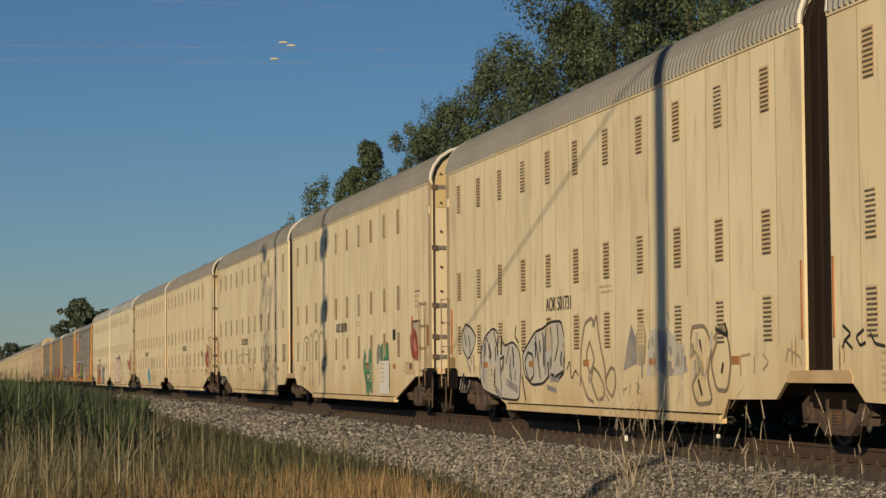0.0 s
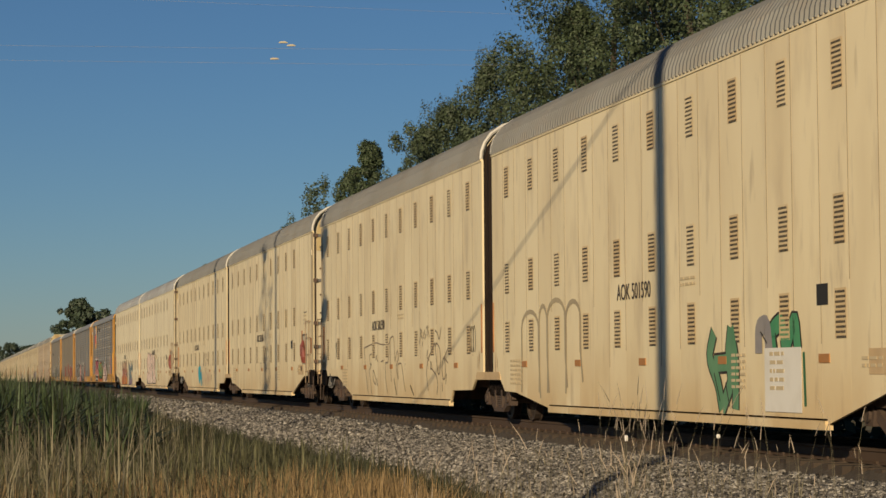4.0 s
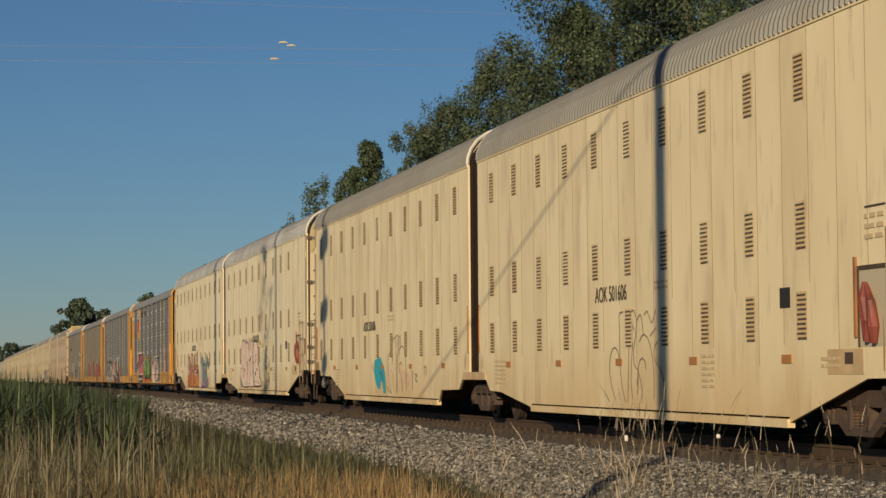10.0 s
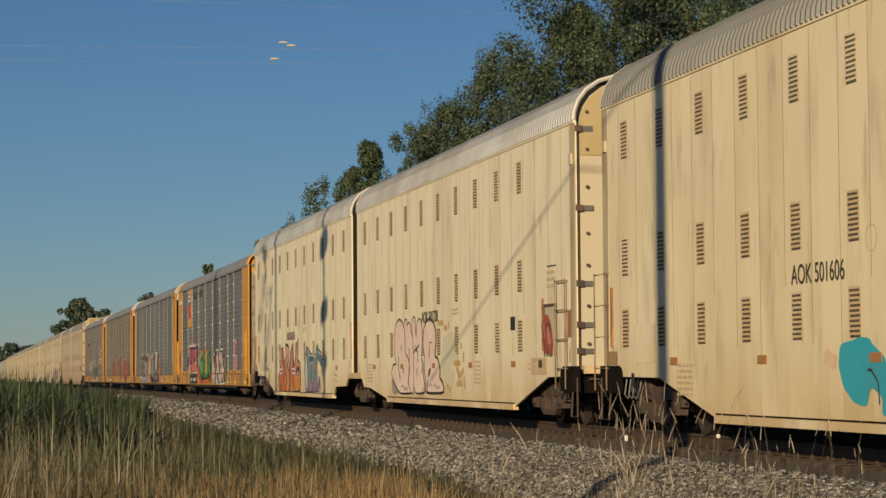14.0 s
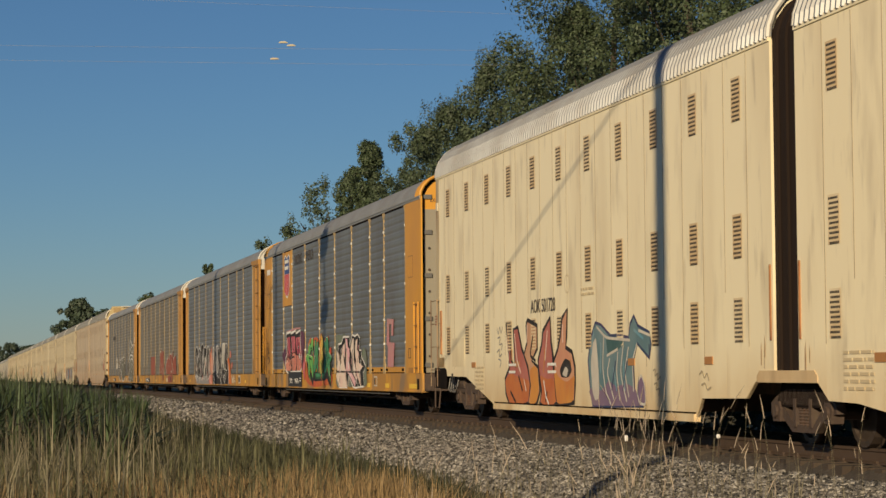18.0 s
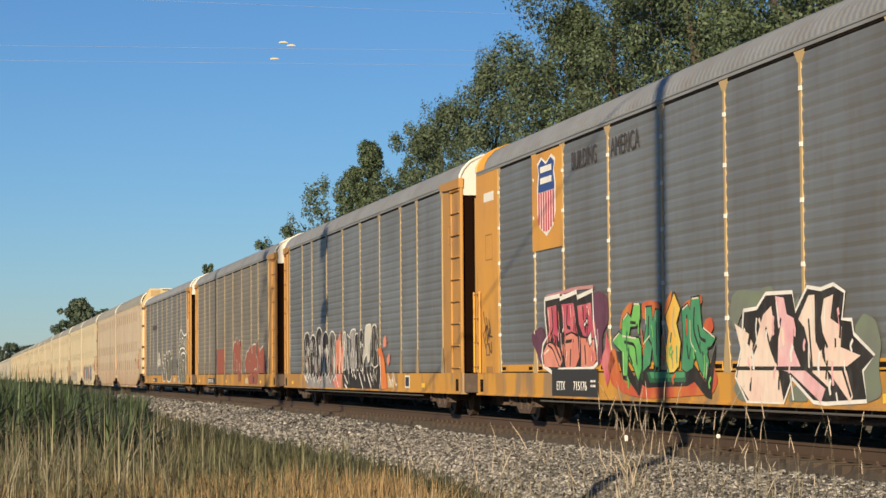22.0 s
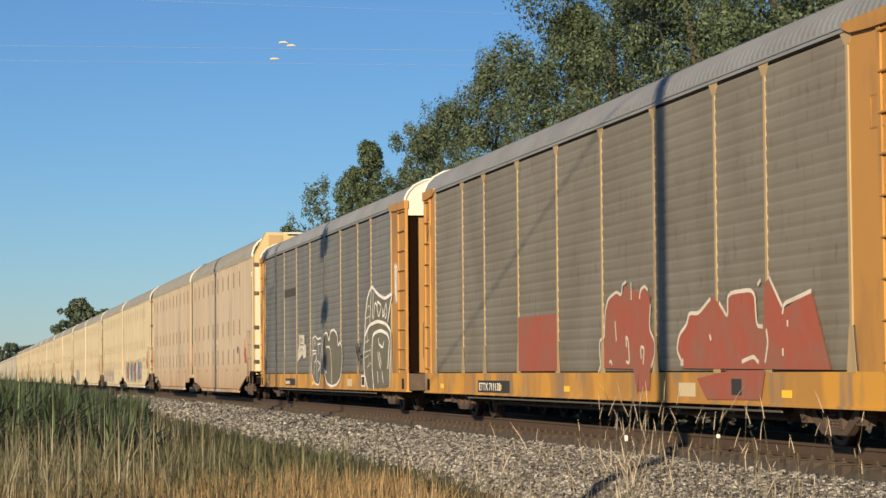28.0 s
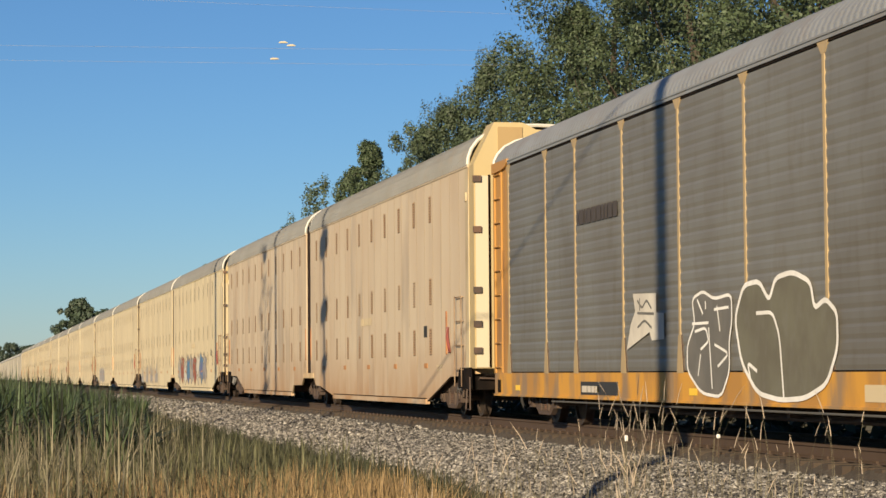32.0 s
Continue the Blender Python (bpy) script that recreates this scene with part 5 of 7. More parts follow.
def shield(car, far, near, z0, z1):
    mid, h = (far + near) / 2, (far - near) / 2

    def shape(k, zs):
        pts = []
        for f, g in ((1.0, 0.93), (0.86, 0.80), (1.0, 0.64), (1.0, 0.30), (0.75, 0.12), (0.0, 0.0)):
            pts.append((mid + h * f * k, z0 + (z1 - z0) * (0.5 + (g - 0.5) * zs)))
        pts = [(mid, z0 + (z1 - z0) * (0.5 + 0.42 * zs)), (mid + 0.55 * h * k, z0 + (z1 - z0) * (0.5 + 0.5 * zs))] + pts
        return pts + [(2 * mid - y, z) for y, z in pts[-2:0:-1]]
    bm = bmesh.new()
    bm.faces.new([bm.verts.new((OUT, y, z)) for y, z in shape(1.0, 1.0)])
    sh = part("shield", bm, P_WHITE, car, "red, white and blue shield")
    split = z0 + (z1 - z0) * 0.56
    top = [(y, z) for y, z in shape(0.88, 0.93) if z > split]
    top.sort(key=lambda p: (-1 if p[0] > mid else 1) * p[1] if p[0] != mid else 0)
    bm = bmesh.new()
    right = sorted([p for p in top if p[0] < mid], key=lambda p: -p[1])
    left = sorted([p for p in top if p[0] > mid], key=lambda p: p[1])
    crown = [p for p in top if p[0] == mid]
    ring = [(mid + 0.88 * h, split)] + left + crown + right + [(mid - 0.88 * h, split)]
    bm.faces.new([bm.verts.new((OUT - 0.004, y, z)) for y, z in ring])
    part("shield_top", bm, M_NAVY, sh)
    for row in (0.70, 0.84):
        z = z0 + (z1 - z0) * row
        part("white_bar", boxed(OUT - 0.012, OUT - 0.008, mid - 0.6 * h, mid + 0.6 * h, z - 0.06, z + 0.05), P_WHITE, sh)
    for k in range(7):
        f = -0.78 + 0.26 * k
        low = z0 + (z1 - z0) * (0.06 + 0.16 * abs(f) ** 2)
        part("red_stripe", boxed(OUT - 0.010, OUT - 0.006, mid + h * f - 0.045, mid + h * f + 0.045, low, split - 0.01), M_FLAGRED, sh)


shield(U, 8.8, 7.5, 3.66, 5.12)
letter(U, "BUILDING", 6.45, 4.70, 0.44, M_PRINT, 0.80, "dark lettering").location.x = OUT
letter(U, "AMERICA", 4.05, 4.70, 0.44, M_PRINT, 0.86, "dark lettering").location.x = OUT
plate(U, "number_panel", 7.85, 4.9, 0.79, 1.27, M_DULLPANEL, OUT - 0.006)
letter(U, "ETTX", 7.52, 0.91, 0.22, P_WHITE, 1.05, "white stencilled car initials").location.x = OUT - 0.013
letter(U, "715176", 6.42, 0.91, 0.22, P_WHITE, 1.3, "white stencilled car number").location.x = OUT - 0.013
bars(U, 5.32, 1.05, 2, 0.28, P_WHITE, 0.08, 71).location.x = OUT - 0.013
plate(U, "waybill_frame", -7.70, -8.12, 0.88, 1.14, P_CHALK, -W - 0.008)
plate(U, "waybill", -7.74, -8.08, 0.92, 1.10, M_SILL, -W - 0.013)
plate(U, "waybill_clip", -7.78, -7.90, 0.93, 1.09, M_DULLPANEL, -W - 0.016)
for far, near in ((-6.70, -7.14), (-9.27, -9.77), (-12.35, -13.25)):
    plate(U, "yellow_reflector", far, near, 0.85, 0.96, M_YELLOWTAG, -W - 0.006)
red_print = bars(U, 0, 0, 4, 0.36, M_LEVER, 0.062, 70)
red_print.matrix_basis = Matrix(((0, -1, 0, -1.15), (1, 0, 0, -HALF + 0.19), (0, 0, 1, 2.5), (0, 0, 0, 1)))
letter(U, "EXCESS", -12.1, 5.0, 0.13, M_PRINT, 1.0).matrix_basis = Matrix(((0.8, 0, 0, -1.25), (0, 0, -1, -HALF + 0.19), (0, 1, 0, 5.17), (0, 0, 0, 1)))
plate(U, "white_card", 13.13, 12.29, 4.64, 4.82, P_WHITE, -W - 0.012)
spread = (U, 13.28, 12.42, 1.60, 2.45)
strokes(spread, P_BLACK, 0.035, [[(5, 100), (30, 60), (12, 45), (45, 70), (25, 30)], [(35, 85), (52, 55), (40, 20), (70, 65), (60, 30)], [(60, 80), (80, 50), (55, 42), (95, 38)], [(50, 25), (75, 5), (90, 0), (85, 28)], [(0, 50), (30, 12)]], layer=1)
arches(V2, 8.6, 2.5, 0.95, 2.62, 5, 40)
plate(V3, "red_square", 4.25, 1.45, 1.24, 2.25, P_BRICK, OUT + 0.012, "square patch of faded red paint")
scrawl(V4, -12.35, -12.85, 2.9, 3.9, 5, P_WHITE, 93, 0.05, -W + 0.006)
bars(V4, 6.9, 3.72, 1, 2.4, M_PRINT, 0.55, 55).location.x = OUT
plate(V3, "number_panel", 7.7, 5.0, 0.82, 1.06, M_DULLPANEL, -W - 0.004)
letter(V3, "ETTX 711132", 7.6, 0.86, 0.22, P_WHITE, 1.5, "white stencilled car number").location.x = -W - 0.012
plate(V4, "number_panel", 6.8, 4.6, 0.84, 1.06, M_DULLPANEL, -W - 0.004)
bars(V4, 6.7, 0.88, 1, 0.9, M_GREY, 0.24, 56).location.x = -W - 0.012
for car in (V2, V3, V4):
    plate(car, "builder_mark", -5.4, -6.15, 0.86, 1.06, M_FAINT, -W - 0.004)
    plate(car, "waybill_frame", -7.65, -8.2, 0.86, 1.16, P_WHITE, -W - 0.008)
    plate(car, "waybill", -7.72, -8.13, 0.90, 1.12, M_DULLPANEL, -W - 0.013)
    for y in (-9.6, 1.0, 6.0, 11.4):
        plate(car, "yellow_reflector", y, y - 0.35, 0.88, 0.98, M_YELLOWTAG, -W - 0.004)
    plate(car, "warning_label", -12.3, -12.55, 2.75, 2.95, M_YELLOWTAG, -W + 0.095)
    bars(car, -12.2, 3.5, 5, 0.35, M_FAINT, 0.09, 57).location.x = -W + 0.095
def drips(spread, mats, count, seed, layer=5, width=0.04, tall=22):
    """Loose upright strokes and runs of paint over a piece, one mesh for each paint."""
    r = random.Random(seed)
    runs = [bmesh.new() for _ in mats]
    for k in range(count):
        u, v, h = r.uniform(3, 97), r.uniform(5, 90 - tall), r.uniform(0.4, 1.0) * tall
        pts = laid(spread, [(u, v), (u + r.uniform(-1.5, 1.5), v + h * 0.5), (u + r.uniform(-2, 2), v + h)], False, False)
        ribbon(runs[k % len(mats)], pts, width * r.uniform(0.6, 1.4), -W - 0.0165 - 0.0014 * layer - 0.00007 * k)
    for bm, mat in zip(runs, mats):
        tagged(part("overspray", bm, mat, spread[0]), kind="stuff")


# graffiti, piece by piece
# grey and black letters
spread = (A, 20.06, 10.91, 0.69, 2.24)
blob(spread, P_SILVER, [(4, 100), (0, 86), (1, 66), (6, 51), (11, 61), (15, 80), (10, 94)], P_BLACK, 0.05, layer=0)
blob(spread, P_SILVER, [(19, 57), (23, 80), (32, 92), (40, 74), (42, 67), (49, 72), (54, 63), (56, 45), (55, 20), (54, 0), (41, 1), (30, 6), (21, 12), (18, 34)], P_BLACK, 0.045, layer=0)
blob(spread, P_SILVER, [(57, 55), (62, 68), (68, 82), (74, 85), (80, 92), (88, 92), (90, 74), (89, 53), (90, 34), (85, 25), (79, 31), (74, 21), (65, 19), (59, 31)], P_BLACK, 0.05, layer=1)
strokes(spread, P_BLACK, 0.05, [[(25, 80), (29, 57), (30, 31)], [(32, 88), (36, 60)], [(40, 73), (37, 49), (42, 56), (38, 31), (39, 12)], [(46, 66), (43, 45)], [(52, 91), (51, 79), (54, 70)], [(32, 23), (35, 8)], [(3, 86), (5, 70)], [(7, 84), (9, 70)], [(20, 69), (20, 46), (23, 19)]], layer=3)
strokes(spread, P_BLACK, 0.055, [[(62, 58), (59, 45), (63, 22), (67, 31), (66, 55), (62, 58)], [(68, 78), (70, 51), (72, 27)], [(74, 81), (75, 54)], [(80, 86), (81, 63), (80, 37)], [(85, 89), (86, 66), (83, 47)], [(80, 32), (84, 29), (89, 35)], [(57, 31), (58, 17), (60, 0)]], layer=3)
strokes(spread, P_SLATE, 0.14, [[(23, 72), (22, 31)], [(43, 23), (53, 13)], [(32, 16), (39, 5)], [(75, 77), (76, 31)], [(79, 29), (86, 27)]], layer=2)
strokes(spread, P_SLATE, 0.09, [[(5, 54), (9, 35)], [(12, 58), (13, 35)], [(8, 70), (10, 46)], [(77, 17), (84, 13)]], layer=2)
strokes(spread, P_BLACK, 0.03, [[(92, 37), (94, 48), (95, 25), (98, 37), (100, 30)]], layer=3)
drips((A, 18.3, 15.0, 0.75, 2.15), [P_BLACK, P_SLATE, P_BLACK, P_WHITE], 26, 301, 4, 0.06, 30)
drips((A, 14.9, 11.6, 0.95, 2.25), [P_BLACK, P_SLATE, P_SILVER], 20, 302, 4, 0.06, 34)
# brown outlined letters
spread = (A, 10.80, 7.32, 0.72, 2.19)
strokes(spread, P_GREYLINE, 0.06, [[(0, 18), (2, 63), (9, 90), (22, 96), (24, 84), (30, 100), (33, 74), (43, 39), (44, 24)], [(17, 69), (11, 53), (17, 31), (26, 48), (17, 69)], [(23, 40), (19, 24), (30, 2), (40, 5), (42, 18), (33, 32), (23, 40)], [(53, 39), (44, 27), (46, 15), (55, 6), (61, 21), (59, 37), (53, 39)], [(0, 31), (12, 5), (23, 0)]], layer=2)
strokes(spread, P_SLATE, 0.12, [[(15, 31), (17, 22)], [(24, 94), (24, 89)]], layer=1)
strokes(spread, P_LOOP, 0.03, [[(72, 18), (73, 8)], [(72, 14), (78, 17)], [(84, 22), (82, 10)], [(93, 22), (99, 19), (93, 14), (100, 10)]], layer=1)
# worn grey letters
spread = (A, 8.26, 0.56, 0.75, 2.10)
blob(spread, P_SLATE, [(6, 90), (3, 67), (0, 36), (6, 42), (10, 44), (9, 73)], layer=0, sharp=True)
blob(spread, P_LOOP, [(11, 94), (9, 76), (11, 41), (15, 44), (16, 75), (15, 87)], layer=1, sharp=True)
blob(spread, P_SILVER, [(19, 81), (17, 53), (16, 31), (21, 30), (23, 36), (31, 30), (40, 33), (40, 63), (35, 68), (30, 84), (26, 78), (23, 84)], layer=0, sharp=True)
strokes(spread, P_SLATE, 0.07, [[(20, 74), (21, 53), (19, 34)], [(24, 80), (25, 53), (27, 33)], [(29, 79), (29, 52)], [(32, 61), (33, 33)], [(37, 64), (35, 40)], [(13, 53), (13, 28)]], layer=2)
strokes(spread, P_LOOP, 0.05, [[(5, 63), (4, 47)], [(30, 100), (31, 91)], [(27, 73), (26, 37)], [(39, 60), (38, 37)]], layer=3)
strokes(spread, P_GREYLINE, 0.06, [[(45, 82), (43, 63), (51, 44), (44, 21), (47, 0), (56, 3), (53, 31), (56, 62), (52, 83), (45, 82)], [(59, 68), (55, 45), (58, 16), (64, 15), (66, 41), (65, 67), (61, 83), (57, 68)]], layer=3)
strokes(spread, P_BLACK, 0.06, [[(58, 79), (65, 70), (63, 84)], [(62, 44), (61, 33)], [(49, 69), (50, 56)], [(48, 27), (50, 10)]], layer=4)
strokes(spread, P_LOOP, 0.035, [[(71, 51), (71, 30)], [(71, 50), (76, 52)], [(78, 50), (78, 32)], [(82, 52), (85, 44), (82, 36)], [(94, 56), (93, 44)], [(94, 56), (99, 49), (100, 41)]], layer=2)
drips((A, 7.1, 3.9, 1.05, 1.95), [P_SLATE, P_LOOP, P_SILVER, M_CREAM], 44, 303, 4, 0.08, 30)
# short black tag
spread = (A, -0.76, -2.02, 1.48, 1.76)
strokes(spread, P_BLACK, 0.04, [[(2, 100), (22, 64), (6, 36), (0, 4)], [(6, 39), (25, 0)], [(52, 79), (33, 50), (43, 11), (56, 25)], [(67, 64), (77, 18), (100, 7)]], layer=2)
# thin dark tag
spread = (B, 14.27, 7.61, 0.64, 2.13)
strokes(spread, P_GREYLINE, 0.035, [[(0, 83), (18, 89), (27, 91), (37, 87), (54, 86), (56, 97), (63, 100), (65, 58)], [(0, 83), (3, 48), (9, 3)], [(17, 72), (12, 70), (13, 54), (17, 55), (11, 43), (15, 21), (17, 0)], [(20, 44), (20, 27), (25, 18), (26, 27), (22, 42), (20, 44)], [(31, 58), (26, 66), (29, 70), (25, 61)], [(37, 58), (42, 60)]], layer=1)
strokes(spread, P_GREYLINE, 0.035, [[(46, 56), (52, 56), (54, 85)], [(46, 56), (46, 30), (50, 5)], [(56, 97), (56, 58), (58, 24)], [(65, 58), (70, 77), (73, 65), (67, 49), (72, 25), (70, 53), (78, 55), (82, 25), (85, 9)]], layer=1)
strokes(spread, P_BLACK, 0.04, [[(63, 30), (68, 3)], [(94, 19), (100, 4)], [(28, 30), (29, 17)]], layer=1)
# faded grey writing
spread = (B, 6.91, 3.74, 0.74, 2.27)
strokes(spread, P_LOOP, 0.06, [[(3, 99), (4, 85), (0, 75)], [(3, 97), (10, 94), (4, 89), (12, 83)], [(14, 92), (16, 82)], [(21, 95), (17, 91), (24, 86), (19, 82)], [(25, 98), (33, 100)], [(29, 97), (28, 85)], [(32, 95), (36, 84)], [(12, 78), (11, 71)]], layer=1)
strokes(spread, P_GREYLINE, 0.04, [[(56, 93), (63, 90), (70, 78), (77, 97)], [(56, 69), (60, 75), (71, 68), (75, 50), (71, 30), (66, 29), (61, 46), (56, 69)], [(83, 52), (78, 37), (82, 21), (89, 24), (91, 41), (87, 51), (83, 52)], [(85, 52), (100, 67)], [(85, 54), (99, 45)], [(56, 75), (30, 51), (25, 31), (31, 5)], [(40, 48), (39, 37), (45, 37), (42, 48)]], layer=1)
strokes(spread, P_GREYLINE, 0.04, [[(45, 37), (59, 28), (65, 15), (61, 0)], [(78, 17), (80, 5)], [(93, 30), (91, 15)], [(29, 65), (27, 54), (35, 50)]], layer=1)
# green letters beside the placard
spread = (B, -13.32, -17.20, 0.68, 1.97)
zig = [[(12, 84), (6, 58), (16, 30), (20, 2)], [(20, 2), (30, 30), (27, 60), (30, 88)], [(30, 88), (35, 50), (34, 2)], [(12, 50), (32, 52)], [(72, 60), (70, 82), (80, 92), (83, 62)], [(83, 62), (92, 96), (94, 62)]]
strokes(spread, P_BLACK, 0.30, zig, 0)
strokes(spread, P_GREEN, 0.23, zig[:4], 1)
strokes(spread, P_JADE, 0.23, zig[4:], 1)
strokes(spread, P_SLATE, 0.26, [[(58, 60), (58, 86), (66, 90), (68, 62)]], 2)
strokes(spread, P_BLACK, 0.03, [[(12, 40), (18, 10)], [(24, 30), (28, 5)], [(60, 82), (66, 70)], [(74, 80), (76, 65)]], 3)
strokes(spread, P_DKGREEN, 0.08, [[(99, 60), (100, 8)]], 0)
# thin loops
spread = (C, -9.85, -12.80, 0.70, 2.20)
strokes(spread, P_GREYLINE, 0.026, [[(12, 5), (5, 19), (1, 35), (2, 50), (7, 59), (12, 61), (17, 57), (20, 49), (22, 33), (25, 17), (31, 3)], [(28, 98), (20, 97), (21, 75), (21, 49)], [(38, 61), (37, 37), (35, 3)], [(45, 65), (42, 42), (41, 24), (44, 6)], [(41, 96), (45, 99), (49, 97), (53, 88), (51, 74), (46, 56), (47, 42), (55, 35), (59, 24), (61, 15), (60, 7)], [(53, 88), (57, 93), (60, 93), (62, 87), (64, 73)], [(57, 66), (62, 72), (66, 73), (72, 69), (77, 59), (81, 42), (82, 24), (81, 7)], [(66, 93), (71, 97), (74, 92), (79, 83), (82, 89), (86, 97)], [(76, 71), (82, 76), (86, 79)], [(89, 65), (84, 61), (82, 54), (84, 45), (92, 38), (97, 29), (99, 15), (98, 5)], [(52, 21), (54, 35), (57, 46), (62, 49), (67, 45), (68, 37)], [(45, 83), (48, 78)]], layer=1)
# cyan plume
spread = (C, 11.97, 9.92, 0.71, 1.62)
blob(spread, P_CYAN, [(23, 84), (26, 92), (45, 96), (54, 100), (68, 97), (71, 90), (88, 74), (98, 44), (100, 0), (83, 0), (84, 23), (68, 37), (62, 10), (43, 15), (28, 35), (21, 62)], layer=1)
strokes(spread, P_BLACK, 0.03, [[(67, 60), (79, 42), (80, 14)], [(64, 57), (71, 57)]], layer=3)
strokes(spread, P_PINKFAINT, 0.16, [[(0, 75), (18, 68)], [(3, 81), (14, 64)]], layer=0)
# thin outlined letters over faded pink
spread = (C, 9.80, 4.87, 0.71, 2.15)
strokes(spread, P_PINKFAINT, 0.07, [[(9, 35), (12, 41), (18, 35), (14, 26)], [(18, 31), (20, 5)], [(15, 23), (18, 8)], [(41, 40), (43, 11)], [(44, 38), (47, 24)], [(49, 38), (50, 16), (54, 35)], [(55, 35), (57, 14)], [(61, 40), (66, 35), (62, 26), (67, 13)], [(10, 31), (13, 13)], [(35, 43), (43, 35)], [(45, 21), (54, 16)]], layer=0)
strokes(spread, P_GREYLINE, 0.03, [[(16, 49), (16, 92), (26, 96), (29, 100), (32, 95), (30, 60), (31, 46), (39, 31), (42, 3)], [(26, 96), (26, 51), (26, 1)], [(33, 63), (34, 95), (37, 98), (38, 80)], [(33, 63), (35, 75), (41, 81), (47, 76), (51, 55), (52, 7)], [(28, 67), (29, 26), (30, 3)], [(12, 1), (7, 17), (5, 46), (4, 62), (12, 72), (17, 56)]], layer=2)
strokes(spread, P_GREYLINE, 0.03, [[(34, 48), (38, 54), (41, 48)], [(28, 88), (30, 82)], [(0, 12), (12, 0)], [(68, 40), (67, 8)]], layer=2)
strokes(spread, P_LOOP, 0.05, [[(72, 33), (80, 32), (73, 26), (80, 20)], [(75, 33), (75, 20)], [(94, 44), (100, 45)], [(96, 41), (95, 31)], [(100, 42), (99, 31)]], layer=1)
# pale pink bubble letters
spread = (D, -5.32, -11.55, 0.70, 2.54)
blob(spread, P_SLATE, [(0, 21), (7, 16), (16, 1), (2, 0)], layer=0)
blob(spread, P_ROSE, [(17, 99), (10, 93), (6, 73), (7, 51), (11, 40), (4, 39), (0, 28), (5, 16), (17, 1), (41, 2), (37, 12), (34, 16), (38, 34), (35, 47), (29, 54), (28, 83), (23, 95)], P_BLACK, 0.05, layer=1)
blob(spread, P_ROSE, [(29, 98), (26, 91), (29, 77), (29, 54), (35, 47), (38, 34), (34, 16), (38, 9), (39, 2), (45, 2), (45, 53), (44, 75), (41, 79), (40, 89), (36, 94), (33, 88), (32, 97)], P_BLACK, 0.04, layer=2)
blob(spread, P_ROSE, [(45, 100), (42, 92), (42, 80), (45, 71), (45, 2), (67, 3), (64, 21), (62, 32), (60, 46), (62, 78), (60, 93), (56, 97), (52, 91), (50, 71), (49, 88), (48, 98)], P_BLACK, 0.04, layer=3)
blob(spread, P_ROSE, [(75, 95), (69, 91), (64, 82), (63, 58), (66, 50), (65, 36), (68, 14), (68, 3), (100, 4), (97, 17), (92, 22), (93, 32), (89, 46), (84, 48), (86, 63), (86, 79), (82, 90)], P_BLACK, 0.06, layer=4)
blob(spread, P_SLATE, [(61, 48), (64, 39), (66, 48), (67, 35), (62, 29), (60, 26)], layer=6)
blob(spread, P_BLACK, [(77, 35), (73, 31), (72, 21), (75, 26), (77, 31)], layer=6)
strokes(spread, P_BLACK, 0.05, [[(75, 66), (76, 60), (74, 48)], [(71, 21), (71, 3)], [(46, 53), (49, 58), (53, 55), (54, 42)], [(50, 64), (50, 57), (56, 63)], [(21, 64), (21, 57)], [(16, 49), (15, 36), (19, 19)], [(25, 35), (25, 28)], [(51, 33), (52, 23)], [(37, 60), (37, 36), (35, 14)]], layer=6)
strokes(spread, P_BLACK, 0.018, [[(21, 9), (25, 13), (27, 5), (30, 11), (32, 5), (35, 10)], [(74, 15), (75, 11), (77, 15), (80, 11)], [(82, 13), (84, 13)], [(85, 15), (86, 7), (87, 13), (89, 8), (92, 13), (93, 8)], [(75, 66), (80, 65)]], layer=7)
# pale overspray
spread = (D, -10.87, -13.57, 0.84, 2.32)
blob(spread, P_MINT, [(19, 76), (40, 84), (63, 85), (65, 56), (80, 49), (75, 41), (44, 37), (60, 26), (56, 2), (33, 12), (18, 26), (14, 51)], layer=0)
strokes(spread, P_OCHRE, 0.12, [[(0, 100), (22, 100)], [(25, 93), (35, 90)], [(60, 39), (84, 39)], [(41, 99), (43, 91)], [(70, 33), (84, 20), (96, 30)], [(71, 9), (91, 11)], [(33, 7), (49, 0)], [(87, 68), (88, 59)], [(96, 55), (96, 40)], [(77, 26), (79, 13)], [(98, 20), (100, 3)]], layer=1)
# red and orange letters
spread = (D, 15.81, 9.96, 0.67, 2.36)
blob(spread, P_BRICKROSE, [(14, 88), (17, 86), (21, 46), (26, 38), (24, 81), (30, 83), (35, 59), (41, 45), (46, 24), (44, -2), (18, -4), (13, 9), (12, 25), (18, 37), (17, 60)], P_BLACK, 0.085, layer=0, sharp=True)
blob(spread, P_EMBER, [(12, 24), (20, 32), (31, 27), (45, 24), (43, -1), (19, -4), (14, 9)], layer=1)
blob(spread, P_BUFF, [(41, 85), (43, 90), (55, 83), (55, 58), (48, 45), (56, 38), (58, 12), (54, -1), (43, -3), (46, 18), (43, 38), (38, 52), (42, 65)], P_BLACK, 0.085, layer=1, sharp=True)
blob(spread, P_TAWNY, [(45, 35), (51, 40), (55, 37), (57, 12), (53, -1), (44, -2), (47, 18)], layer=2)
blob(spread, P_BRICKROSE, [(62, 76), (71, 90), (72, 64), (75, 44), (77, 19), (80, -1), (57, -2), (60, 12), (57, 32), (56, 45), (61, 64)], P_BLACK, 0.085, layer=2, sharp=True)
blob(spread, P_EMBER, [(58, 30), (67, 25), (75, 27), (78, -1), (59, -2), (61, 12)], layer=3)
